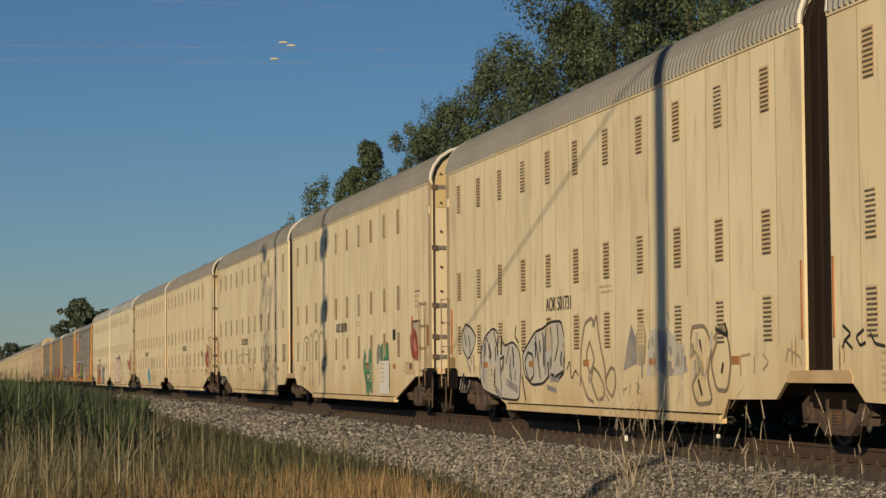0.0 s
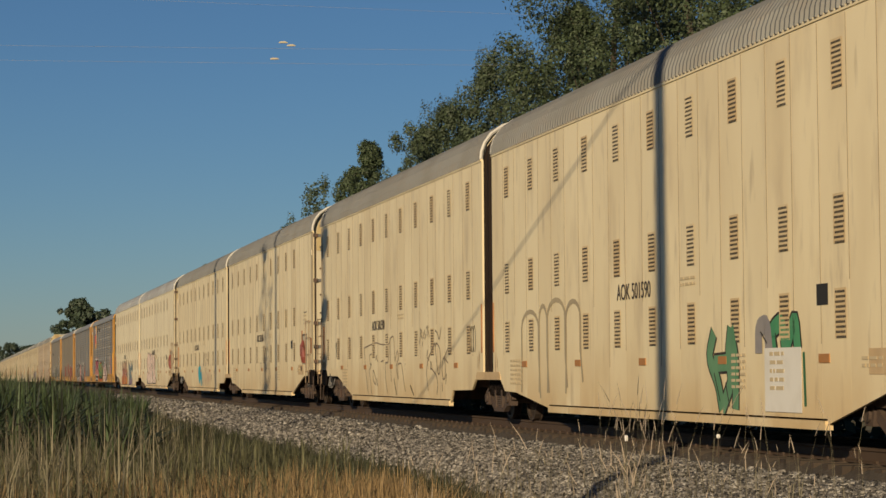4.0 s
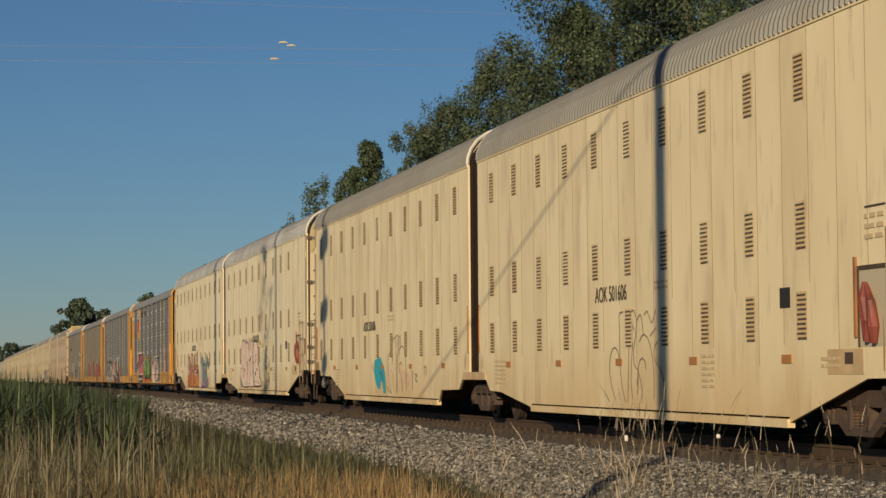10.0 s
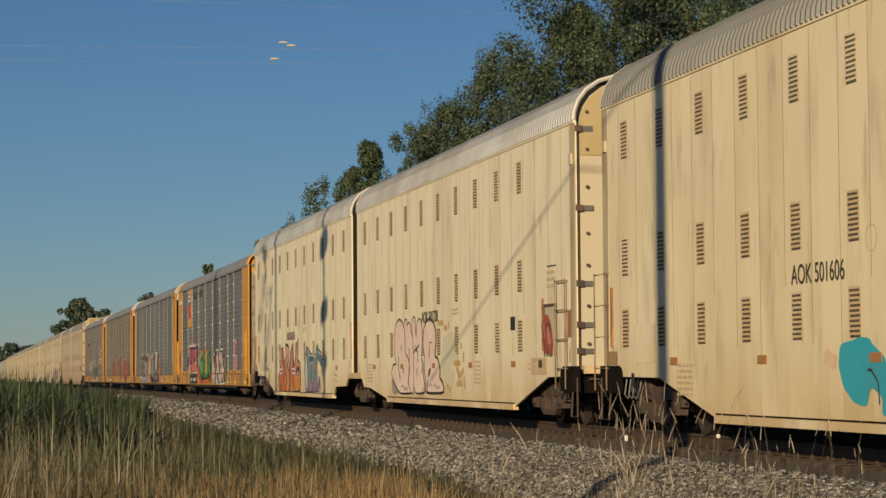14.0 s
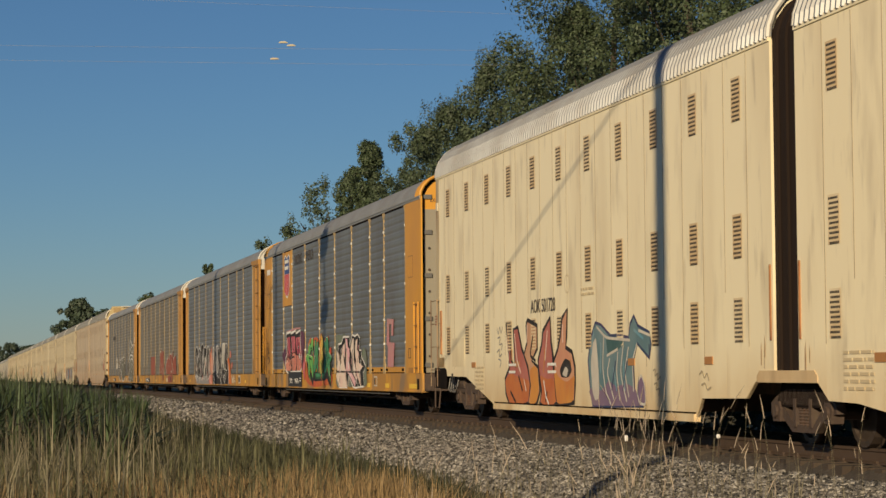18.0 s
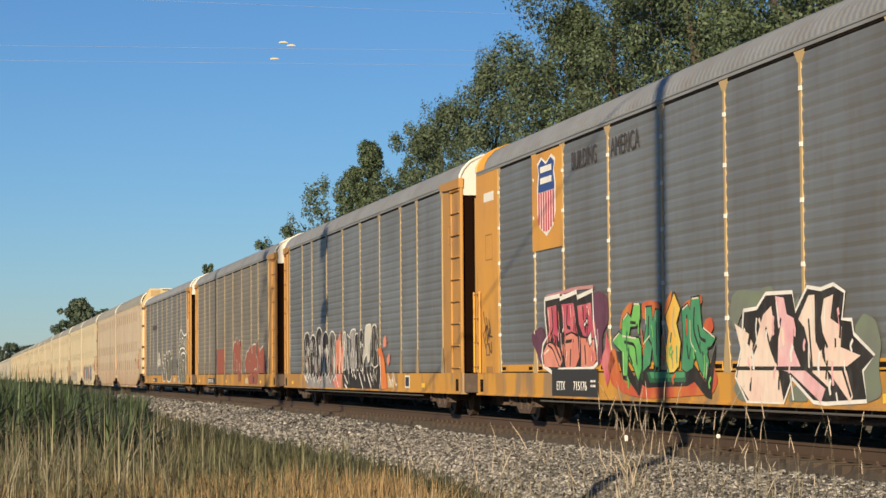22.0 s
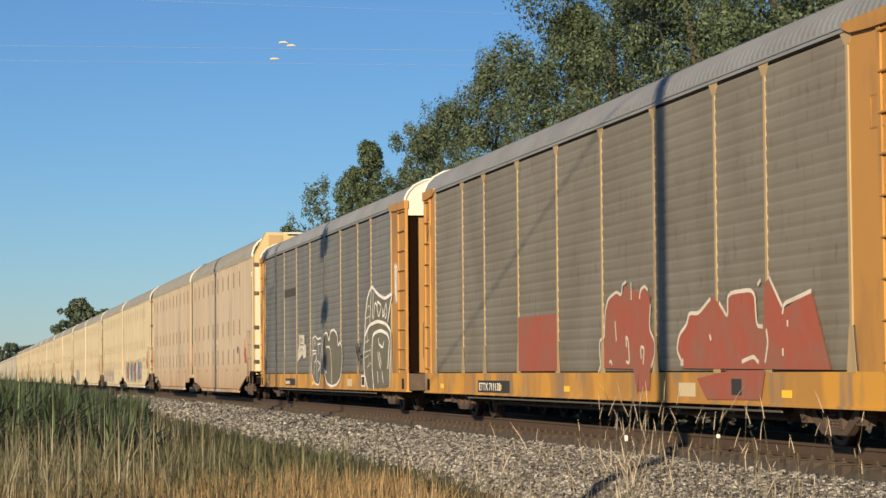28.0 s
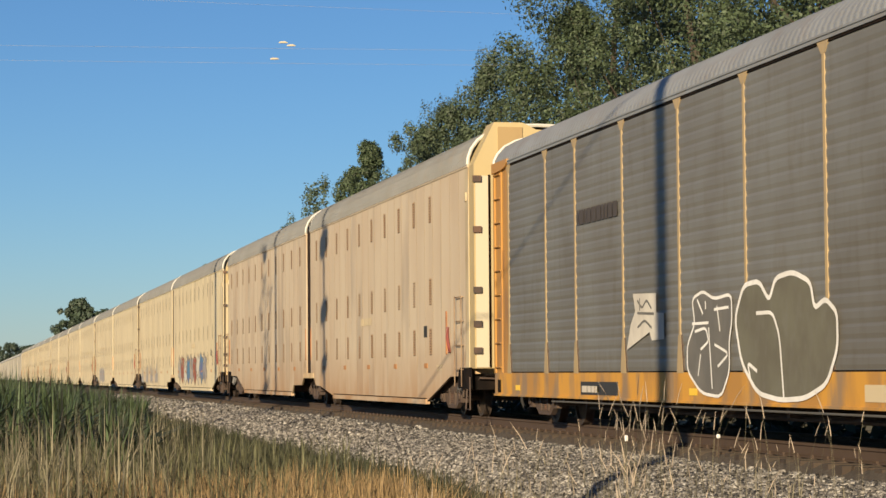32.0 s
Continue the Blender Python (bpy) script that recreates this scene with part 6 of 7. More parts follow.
blob(spread, P_SALMON, [(85, 88), (91, 97), (90, 69), (89, 58), (96, 53), (99, 38), (99, 20), (98, 2), (78, -1), (77, 12), (75, 44), (80, 57), (83, 70)], P_BLACK, 0.085, layer=3, sharp=True)
blob(spread, P_TAWNY, [(75, 38), (81, 27), (90, 22), (99, 30), (98, 18), (97, 2), (79, -1), (77, 12)], layer=4)
strokes(spread, P_ROSE, 0.05, [[(26, 76), (29, 46), (34, 32)], [(15, 73), (18, 46)], [(43, 84), (42, 65)], [(68, 77), (65, 45)], [(86, 82), (86, 63)], [(38, 25), (41, 12)]], layer=6)
strokes(spread, P_BLACK, 0.06, [[(50, 72), (46, 51), (53, 45)], [(31, 29), (36, 12)], [(67, 12), (65, 1)], [(73, 63), (75, 32)], [(20, 11), (27, -1)]], layer=6)
strokes(spread, P_TAWNY, 0.05, [[(65, 58), (63, 32)], [(92, 13), (93, 7)], [(22, 59), (22, 46)]], layer=6)
blob(spread, P_BLACK, [(82, 35), (88, 47), (94, 44), (96, 34), (92, 27), (84, 27)], layer=6)
blob(spread, P_CHALK, [(85, 30), (89, 39), (92, 35), (90, 27)], layer=7)
strokes(spread, P_WHITE, 0.05, [[(18, 41), (28, 41)], [(18, 33), (27, 33)], [(68, 38), (68, 41), (78, 41), (78, 38)], [(68, 33), (78, 33)], [(63, 24), (66, 6), (69, -1)]], layer=7, sharp=True)
strokes(spread, P_SLATE, 0.028, [[(1, 84), (3, 76), (5, 86), (7, 77), (9, 85)], [(2, 72), (6, 74), (4, 64), (9, 66), (7, 58)], [(1, 56), (5, 60), (4, 50), (8, 54)], [(3, 48), (7, 46), (5, 38)]], layer=1)
# blue and purple letters
spread = (D, 9.28, 5.09, 0.71, 2.17)
blob(spread, P_TEAL, [(13, 91), (21, 88), (34, 75), (44, 75), (58, 72), (60, 86), (65, 95), (70, 84), (84, 76), (86, 64), (84, 49), (69, 65), (64, 47), (65, 14), (76, -1), (8, -4), (5, 13), (2, 48), (6, 73)], P_NAVY, 0.05, layer=0, sharp=True)
blob(spread, P_LILAC, [(3, 13), (10, 20), (20, 14), (31, 25), (42, 19), (54, 23), (65, 18), (75, -1), (9, -3)], layer=1, sharp=True)
blob(spread, P_DKTEAL, [(28, 71), (42, 71), (52, 70), (46, 60), (30, 55)], layer=2, sharp=True)
blob(spread, P_CHALK, [(9, 67), (14, 75), (17, 41), (18, 6), (12, 2), (8, 13), (6, 45)], layer=2)
blob(spread, P_LILAC, [(70, 26), (74, 32), (78, 21), (79, 0), (71, 2), (68, 14)], P_CHALK, 0.04, layer=2)
strokes(spread, P_CHALK, 0.045, [[(15, 86), (28, 73), (44, 71), (60, 69)], [(25, 75), (23, 40), (27, 13), (34, -1)], [(29, 53), (44, 60)], [(44, 57), (42, 34), (46, 4)], [(51, 62), (47, 34), (55, 3)], [(58, 62), (53, 34), (58, 8)], [(69, 65), (63, 47), (64, 14)], [(33, 50), (29, 34), (38, 5)], [(71, 79), (85, 73)]], layer=3)
strokes(spread, P_STEEL, 0.05, [[(11, 83), (7, 55)], [(65, 80), (77, 70)], [(38, 40), (42, 14)], [(51, 47), (53, 14)], [(21, 68), (20, 34)]], layer=3)
strokes(spread, P_NAVY, 0.035, [[(60, 86), (65, 95), (70, 85)], [(56, 47), (50, 14)], [(41, 47), (35, 14)], [(84, 64), (84, 51)]], layer=4)
strokes(spread, P_LOOP, 0.026, [[(88, 36), (91, 38), (90, 30), (94, 34), (93, 26), (97, 30)], [(89, 22), (93, 24), (91, 16), (96, 18), (94, 10)], [(140, 32), (143, 36), (145, 28), (148, 34), (150, 26)], [(142, 22), (146, 24), (148, 17), (152, 20)]], layer=1)
# red letters with a white rim
spread = (U, 9.13, 4.15, 1.19, 2.62)
blob(spread, P_VIOLET, [(-4, 52), (11, 61), (18, 46), (82, 97), (97, 89), (98, 59), (90, 45), (90, 15), (83, 7), (11, 8), (3, 29), (-3, 40)], layer=0)
strokes(spread, P_DUSK, 0.06, [[(18, 97), (37, 99), (59, 102), (80, 101)]], layer=0)
blob(spread, P_BLACK, [(16, 94), (37, 96), (37, 92), (59, 98), (60, 91), (79, 97), (80, 58), (84, 29), (84, 12), (78, 6), (35, 5), (29, -1), (21, 5), (13, 10), (11, 23), (13, 37), (19, 46), (16, 76)], P_WHITE, 0.075, layer=1, sharp=True)
blob(spread, P_CRIMSON, [(19, 83), (32, 85), (33, 59), (35, 45), (27, 50), (24, 43), (18, 38), (22, 54)], layer=2, sharp=True)
blob(spread, P_CRIMSON, [(39, 85), (55, 85), (57, 71), (60, 47), (52, 51), (43, 48), (41, 66)], layer=2, sharp=True)
blob(spread, P_CRIMSON, [(60, 81), (77, 83), (79, 58), (81, 41), (67, 45), (62, 59)], layer=2, sharp=True)
blob(spread, P_CORAL, [(19, 37), (27, 40), (36, 31), (40, 16), (36, 8), (15, 9), (13, 26)], layer=2, sharp=True)
blob(spread, P_CORAL, [(43, 45), (52, 49), (60, 44), (62, 20), (57, 8), (44, 8), (42, 31)], layer=2, sharp=True)
blob(spread, P_CORAL, [(63, 43), (80, 39), (83, 17), (79, 9), (64, 8), (64, 29)], layer=2, sharp=True)
strokes(spread, P_BLACK, 0.06, [[(26, 83), (28, 55), (20, 42), (29, 38), (38, 17)], [(47, 83), (46, 57), (51, 55)], [(44, 39), (55, 40)], [(51, 30), (50, 9)], [(67, 80), (68, 63)], [(69, 34), (70, 11)]], layer=3)
strokes(spread, P_BLACK, 0.035, [[(20, 36), (27, 31), (36, 8)], [(58, 71), (64, 38), (64, 10)], [(42, 73), (43, 35), (45, 16)]], layer=3)
strokes(spread, P_ROSE, 0.035, [[(21, 80), (23, 59)], [(41, 82), (42, 66)], [(51, 83), (52, 68)], [(72, 80), (75, 69)], [(15, 25), (22, 31)], [(45, 16), (46, 27)], [(77, 15), (79, 26)]], layer=4)
blob(spread, P_WHITE, [(68, 59), (73, 66), (73, 58), (69, 55)], P_BLACK, 0.03, layer=4, sharp=True)
blob(spread, P_WHITE, [(73, 42), (77, 50), (78, 36), (75, 32)], P_BLACK, 0.03, layer=4, sharp=True)
blob(spread, P_WHITE, [(36, 8), (34, 1), (40, 1)], layer=4, sharp=True)
blob(spread, P_CRIMSON, [(87, 15), (93, 28), (95, 48), (99, 29), (105, 15), (100, 3), (95, -15), (91, 4)], layer=0, sharp=True)
drips((U, 8.4, 4.6, 1.3, 2.45), [P_PINK, P_CRIMSON, P_BLACK, P_CORAL], 24, 307, 5, 0.05, 30)
# green letters over orange flames
spread = (U, 3.72, -1.12, 0.85, 2.44)
blob(spread, P_FLAME, [(-13, 27), (-10, 44), (-4, 48), (3, 14), (16, 8), (29, 14), (71, 11), (83, 19), (95, 30), (99, 15), (94, 3), (71, 1), (32, -3), (8, 1), (-8, 9)], layer=0)
for haze in [[(1, 64), (4, 82), (12, 91), (17, 92), (12, 74)], [(27, 73), (26, 90), (35, 92), (46, 88), (45, 76)], [(67, 82), (71, 87), (85, 93), (86, 84), (79, 79)], [(85, 59), (89, 70), (94, 71), (96, 62), (93, 56)], [(48, 80), (53, 92), (58, 100), (56, 87), (51, 74)]]:
    blob(spread, P_FLAME, haze, layer=0)
blob(spread, P_BLACK, [(-2, 44), (4, 43), (17, 19), (30, 27), (71, 23), (78, 30), (88, 14), (98, 49), (96, 26), (93, -1), (88, 1), (78, 14), (71, 10), (31, 8), (26, 11), (23, -1), (12, 14), (5, 16)], layer=1, sharp=True)
blob(spread, P_DKGREEN, [(31, 23), (70, 24), (70, 14), (34, 13)], layer=2, sharp=True)
blob(spread, P_JADE, [(34, 23), (69, 23), (69, 18), (36, 17)], layer=3, sharp=True)
blob(spread, P_LIME, [(11, 82), (15, 77), (18, 91), (25, 89), (25, 74), (20, 67), (14, 67), (12, 58), (23, 57), (26, 47), (26, 27), (22, 13), (17, 27), (11, 37), (10, 19), (5, 19), (4, 43), (-2, 48), (-7, 55), (1, 64), (4, 61), (5, 75)], P_BLACK, 0.03, layer=3, sharp=True)
strokes(spread, P_BLACK, 0.05, [[(14, 72), (20, 71)], [(7, 53), (19, 50), (21, 30)], [(11, 43), (16, 31)]], layer=4)
strokes(spread, P_MINT, 0.03, [[(6, 75), (11, 81)], [(18, 90), (24, 89)], [(5, 59), (20, 56)], [(-6, 55), (1, 62)], [(6, 43), (6, 21)]], layer=5)
blob(spread, P_JADE, [(31, 86), (37, 86), (38, 72), (41, 83), (46, 82), (45, 30), (40, 26), (37, 47), (35, 30), (27, 23), (28, 52), (31, 67)], P_BLACK, 0.03, layer=4, sharp=True)
strokes(spread, P_BLACK, 0.05, [[(34, 77), (33, 56), (37, 49)], [(42, 70), (42, 39)]], layer=5)
strokes(spread, P_MINT, 0.025, [[(31, 85), (31, 69)], [(28, 50), (35, 58)], [(41, 81), (41, 72)]], layer=6)
blob(spread, P_LEMON, [(60, 97), (66, 81), (62, 68), (66, 50), (64, 28), (59, 22), (52, 22), (51, 44), (54, 61), (51, 75), (55, 84)], P_BLACK, 0.03, layer=5, sharp=True)
strokes(spread, P_OCHRE, 0.06, [[(60, 83), (58, 67), (61, 55)], [(57, 47), (58, 26)]], layer=6)
strokes(spread, P_JADE, 0.05, [[(62, 47), (62, 31)]], layer=6)
blob(spread, P_JADE, [(67, 81), (73, 85), (75, 79), (76, 90), (84, 91), (85, 71), (86, 63), (90, 58), (98, 53), (94, 45), (89, 43), (92, 32), (89, 14), (83, 25), (79, 40), (77, 26), (71, 22), (66, 26), (68, 50)], P_BLACK, 0.03, layer=4, sharp=True)
strokes(spread, P_BLACK, 0.05, [[(72, 75), (71, 54), (73, 35)], [(79, 81), (78, 60), (84, 41)], [(82, 65), (84, 53), (89, 50)], [(86, 41), (88, 26)]], layer=5)
strokes(spread, P_MINT, 0.025, [[(68, 80), (73, 84)], [(77, 89), (83, 89)], [(87, 62), (97, 53)], [(75, 70), (75, 50), (80, 41)], [(90, 31), (89, 18)]], layer=6)
drips((U, 3.6, -1.0, 0.9, 2.3), [P_LIME, P_DKGREEN, P_JADE, P_FLAME], 26, 309, 7, 0.05, 24)
# pink letters with black shade
spread = (U, -1.69, -6.71, 0.81, 2.32)
for patch in ([(0, 96), (6, 100), (20, 97), (30, 101), (34, 90), (20, 84), (8, 80), (2, 62), (-2, 78)], [(84, 60), (90, 72), (97, 66), (100, 48), (98, 30), (100, 8), (90, 2), (88, 28)], [(4, 22), (0, 12), (4, 2), (12, 0), (10, 20)], [(46, 82), (50, 92), (48, 66)], [(40, 2), (46, 18), (56, 2)]):
    blob(spread, P_SAGE, patch, layer=0)
blob(spread, P_BLACK, [(9, 81), (19, 82), (26, 94), (45, 93), (47, 77), (55, 96), (64, 93), (72, 96), (79, 89), (77, 68), (83, 67), (84, 56), (96, 39), (89, 27), (91, 4), (66, 1), (58, 2), (44, 21), (38, 1), (11, 0), (2, 22), (7, 48)], P_WHITE, 0.05, layer=1, sharp=True)
blob(spread, P_ROSE, [(2, 70), (13, 60), (17, 48), (24, 76), (30, 83), (32, 64), (28, 50), (34, 31), (38, 1), (13, 1), (3, 20), (7, 45)], layer=2, sharp=True)
blob(spread, P_PINK, [(33, 91), (39, 89), (41, 75), (46, 71), (45, 47), (50, 31), (66, 13), (63, 2), (43, 26), (34, 29), (35, 62)], layer=2, sharp=True)
blob(spread, P_ROSE, [(49, 70), (56, 89), (60, 89), (60, 52), (67, 31), (69, 13), (58, 26), (55, 52), (53, 63)], layer=3, sharp=True)
blob(spread, P_ROSE, [(66, 85), (72, 88), (70, 69), (77, 62), (76, 46), (88, 39), (79, 30), (83, 7), (81, 3), (67, 29), (64, 70)], layer=3, sharp=True)
strokes(spread, P_BLACK, 0.05, [[(26, 65), (29, 48), (33, 35)], [(37, 72), (35, 57), (31, 48)], [(49, 47), (50, 34)], [(56, 70), (57, 47), (58, 29)], [(64, 59), (68, 46)], [(73, 53), (73, 46)], [(77, 29), (82, 7)], [(15, 39), (19, 50)], [(3, 30), (82, 29)]], layer=5)
strokes(spread, P_WHITE, 0.045, [[(43, 24), (45, 3)], [(73, 10), (74, 1)], [(26, 54), (27, 63)], [(34, 86), (36, 64)], [(67, 83), (66, 62)], [(6, 66), (10, 50)], [(58, 85), (59, 61)]], layer=6)
drips((U, -1.9, -6.2, 0.85, 2.2), [P_ROSE, P_PINK, P_BLACK, P_WHITE], 34, 308, 7, 0.06, 24)
# pale pink figure
spread = (U, -9.52, -10.57, 1.36, 2.57)
blob(spread, P_DUSK, [(7, 100), (90, 97), (84, 64), (58, 64), (59, 87), (36, 88), (34, 51), (100, 49), (85, 0), (10, 1), (17, 42), (0, 47)], layer=0, sharp=True)
# dark shade below the white letters
spread = (V2, 8.62, -6.67, 0.75, 2.45)
blob(spread, P_SLATE, [(0, 27), (47, 26), (45, 3), (4, 0)], layer=0, sharp=True)
blob(spread, P_BLACK, [(47, 34), (85, 39), (86, 4), (48, 4)], layer=0, sharp=True)
blob(spread, P_CORAL, [(36, 26), (47, 26), (46, 3), (39, 2)], layer=1, sharp=True)
blob(spread, P_ORANGE, [(83, 64), (86, 66), (89, 46), (90, 27), (92, 5), (86, 4), (85, 39)], layer=0, sharp=True)
blob(spread, P_CORAL, [(90, 84), (88, 77), (88, 65), (91, 66), (91, 78)], layer=0)
blob(spread, P_CORAL, [(93, 56), (91, 48), (92, 36), (94, 46), (94, 55)], layer=0)
blob(spread, P_CORAL, [(40, 82), (43, 84), (45, 100), (47, 42), (40, 40), (39, 52)], layer=0, sharp=True)
strokes(spread, P_WHITE, 0.07, [[(49, 26), (53, 11)], [(60, 26), (62, 19)], [(65, 28), (69, 3)], [(73, 28), (77, 5)], [(80, 29), (81, 19)], [(85, 53), (86, 28), (85, 4)], [(76, 28), (78, 15)], [(70, 25), (71, 15)], [(57, 31), (59, 22)], [(50, 9), (53, 2)]], layer=5)
strokes(spread, P_WHITE, 0.05, [[(1, 24), (5, 11)], [(11, 25), (14, 12)], [(20, 24), (20, 9)], [(40, 25), (43, 4)]], layer=5)
strokes(spread, P_WHITE, 0.045, [[(92, 28), (94, 14), (93, 24), (95, 10)], [(96, 28), (96, 14), (97, 23)], [(97, 27), (99, 9), (100, 12)]], layer=2)
# broad grey letters
spread = (V2, 1.38, -4.23, 1.27, 2.49)
blob(spread, P_SLATE, [(3, 89), (10, 89), (13, 67), (10, 4), (1, 2), (4, 48), (0, 69)], P_WHITE, 0.04, layer=2)
blob(spread, P_SLATE, [(22, 86), (31, 94), (40, 91), (37, 65), (39, 3), (26, 2), (22, 47)], P_WHITE, 0.04, layer=2)
blob(spread, P_BLACK, [(37, 81), (45, 84), (46, 60), (48, 3), (40, 2), (37, 45)], P_WHITE, 0.03, layer=3)
blob(spread, P_BLACK, [(52, 89), (56, 92), (60, 80), (57, 64), (51, 61), (50, 76)], P_WHITE, 0.03, layer=3)
blob(spread, P_BLACK, [(50, 57), (59, 60), (62, 2), (51, 0)], P_WHITE, 0.03, layer=3)
blob(spread, P_SILVER, [(67, 98), (79, 100), (83, 90), (78, 59), (77, 24), (72, 17), (69, 39), (59, 14), (65, 54), (64, 75)], P_WHITE, 0.04, layer=4)
blob(spread, P_BLACK, [(85, 95), (91, 98), (96, 91), (98, 74), (100, 63), (96, 47), (99, 12), (89, 7), (81, 16), (81, 48), (83, 76)], P_WHITE, 0.04, layer=5)
strokes(spread, P_WHITE, 0.035, [[(88, 89), (89, 71)], [(93, 92), (95, 75)], [(94, 43), (98, 45)], [(53, 62), (55, 29)], [(30, 84), (29, 57)], [(52, 52), (60, 58)], [(16, 83), (23, 74)]], layer=6)
drips((V2, 1.3, -4.2, 0.82, 2.45), [P_WHITE, P_SLATE, P_BLACK, P_SILVER, P_SLATE], 60, 304, 8, 0.06, 26)
drips((V2, 8.5, 2.6, 0.82, 2.1), [P_SLATE, P_SILVER, P_CORAL, P_BLACK], 40, 305, 8, 0.05, 24)
drips((V2, 2.9, 1.2, 1.1, 2.6), [P_CORAL, P_ORANGE, P_PINKFAINT], 16, 306, 2, 0.16, 40)
# faded red patch with drips
spread = (V3, -1.22, -4.33, 0.92, 2.64)
blob(spread, P_BRICK, [(19, 85), (33, 91), (45, 87), (49, 97), (61, 93), (74, 89), (84, 92), (92, 84), (92, 54), (99, 45), (99, 34), (92, 21), (90, 1), (68, 0), (63, 20), (11, 21), (11, 48), (14, 73)], layer=0, sharp=True)
strokes(spread, P_CHALK, 0.05, [[(12, 51), (14, 74), (19, 85), (24, 88), (35, 92), (44, 88), (46, 98), (53, 100)], [(61, 99), (61, 83)], [(75, 83), (77, 91), (84, 94), (89, 90)], [(32, 65), (34, 46)], [(52, 40), (51, 50), (55, 47), (57, 25), (51, 27)], [(77, 29), (76, 40), (82, 39), (80, 24)], [(21, 26), (24, 28), (26, 24)]], layer=2)
strokes(spread, P_CHALK, 0.05, [[(93, 77), (91, 55), (99, 45), (100, 34), (93, 21)], [(8, 49), (3, 47), (3, 33), (5, 24), (0, 17)]], layer=2)
# faded red crown
spread = (V3, -5.37, -11.30, 0.83, 2.45)
blob(spread, P_BRICK, [(5, 29), (0, 43), (2, 57), (8, 66), (10, 76), (17, 75), (23, 83), (27, 89), (31, 83), (36, 73), (38, 89), (56, 90), (57, 62), (61, 62), (62, 95), (66, 99), (73, 72), (82, 80), (90, 85), (100, 25), (4, 27)], layer=0, sharp=True)
blob(spread, P_BRICK, [(15, 18), (39, 25), (62, 25), (59, 1), (22, 0)], layer=0, sharp=True)
strokes(spread, P_CHALK, 0.055, [[(5, 30), (0, 43), (2, 57), (8, 66), (10, 76), (17, 75), (23, 83), (26, 87)], [(32, 83), (38, 69), (38, 90), (56, 91), (57, 61), (61, 60)], [(58, 94), (60, 98)], [(63, 58), (64, 47), (62, 31)], [(65, 100), (73, 75)], [(73, 69), (74, 77), (82, 81), (90, 85)], [(25, 56), (26, 51)], [(76, 64), (76, 59)], [(73, 42), (73, 36)]], layer=2)
strokes(spread, P_CHALK, 0.055, [[(5, 35), (3, 30)], [(47, 32), (52, 35), (55, 36), (58, 31)]], layer=2)
# white figure
spread = (V4, 4.05, -8.01, 0.85, 2.47)
blob(spread, P_CHALK, [(3, 98), (13, 96), (13, 78), (16, 77), (16, 53), (11, 52), (10, 60), (0, 44), (2, 69), (4, 81)], layer=0, sharp=True)
strokes(spread, P_SOOT, 0.04, [[(5, 91), (7, 83), (9, 91), (11, 82)], [(5, 79), (12, 77)], [(5, 65), (8, 72), (11, 64)], [(6, 93), (6, 81)]], layer=2)
blob(spread, P_SOOT, [(27, 87), (31, 93), (35, 85), (41, 88), (41, 64), (40, 49), (40, 23), (37, 1), (30, 4), (25, 23), (25, 46), (28, 65)], P_WHITE, 0.045, layer=0)
strokes(spread, P_WHITE, 0.04, [[(29, 86), (31, 73)], [(35, 76), (40, 77)], [(36, 79), (37, 57)], [(28, 58), (32, 61), (33, 49), (30, 42)], [(35, 46), (40, 38), (36, 27)], [(30, 38), (29, 19)], [(33, 61), (34, 8)], [(27, 65), (33, 65)], [(32, 84), (32, 77)]], layer=2)
blob(spread, P_SMOKE, [(50, 96), (45, 94), (42, 67), (44, 30), (49, 5), (56, 0), (63, 2), (69, 13), (72, 40), (72, 66), (69, 77), (66, 70), (65, 91), (60, 100), (55, 97), (53, 79)], P_WHITE, 0.065, layer=1)
strokes(spread, P_WHITE, 0.05, [[(49, 70), (54, 70), (56, 51), (57, 2)], [(49, 23), (46, 30), (47, 15)]], layer=3)
strokes(spread, P_BLACK, 0.05, [[(90, 69), (93, 53)], [(93, 72), (93, 35)], [(97, 73), (94, 56)], [(95, 65), (96, 31)], [(100, 52), (96, 49)], [(91, 59), (94, 44)], [(97, 59), (97, 38)]], layer=1)
# crowned face in white lines
spread = (V4, -8.08, -12.19, 0.81, 3.47)
blob(spread, P_SMOKE, [(13, 0), (2, 15), (0, 33), (5, 54), (7, 72), (15, 90), (30, 100), (50, 91), (74, 85), (100, 89), (91, 77), (85, 62), (95, 55), (95, 41), (90, 20), (90, 2)], layer=0)
strokes(spread, P_WHITE, 0.085, [[(13, 0), (2, 15), (0, 33), (5, 54), (7, 72), (15, 90), (30, 100), (50, 91), (74, 85), (100, 89), (91, 77), (84, 63)], [(3, 51), (20, 62), (49, 65), (76, 62), (93, 55), (95, 41), (90, 20), (90, 2)], [(35, 0), (30, 20), (30, 38), (33, 53), (60, 56), (82, 52), (89, 46), (86, 31), (83, 19)]], layer=2)
strokes(spread, P_WHITE, 0.055, [[(30, 100), (26, 83), (23, 62)], [(50, 84), (64, 79), (54, 68), (48, 78), (50, 84)], [(68, 76), (67, 68), (72, 70), (68, 76)], [(79, 81), (73, 73), (77, 66), (82, 72), (79, 81)], [(36, 94), (32, 68)], [(36, 67), (41, 84), (48, 80)], [(52, 49), (54, 43), (67, 39), (71, 45)], [(50, 36), (54, 26), (59, 20)], [(55, 35), (62, 23)]], layer=3)
strokes(spread, P_WHITE, 0.055, [[(48, 17), (51, 6)], [(64, 17), (68, 6)]], layer=3)
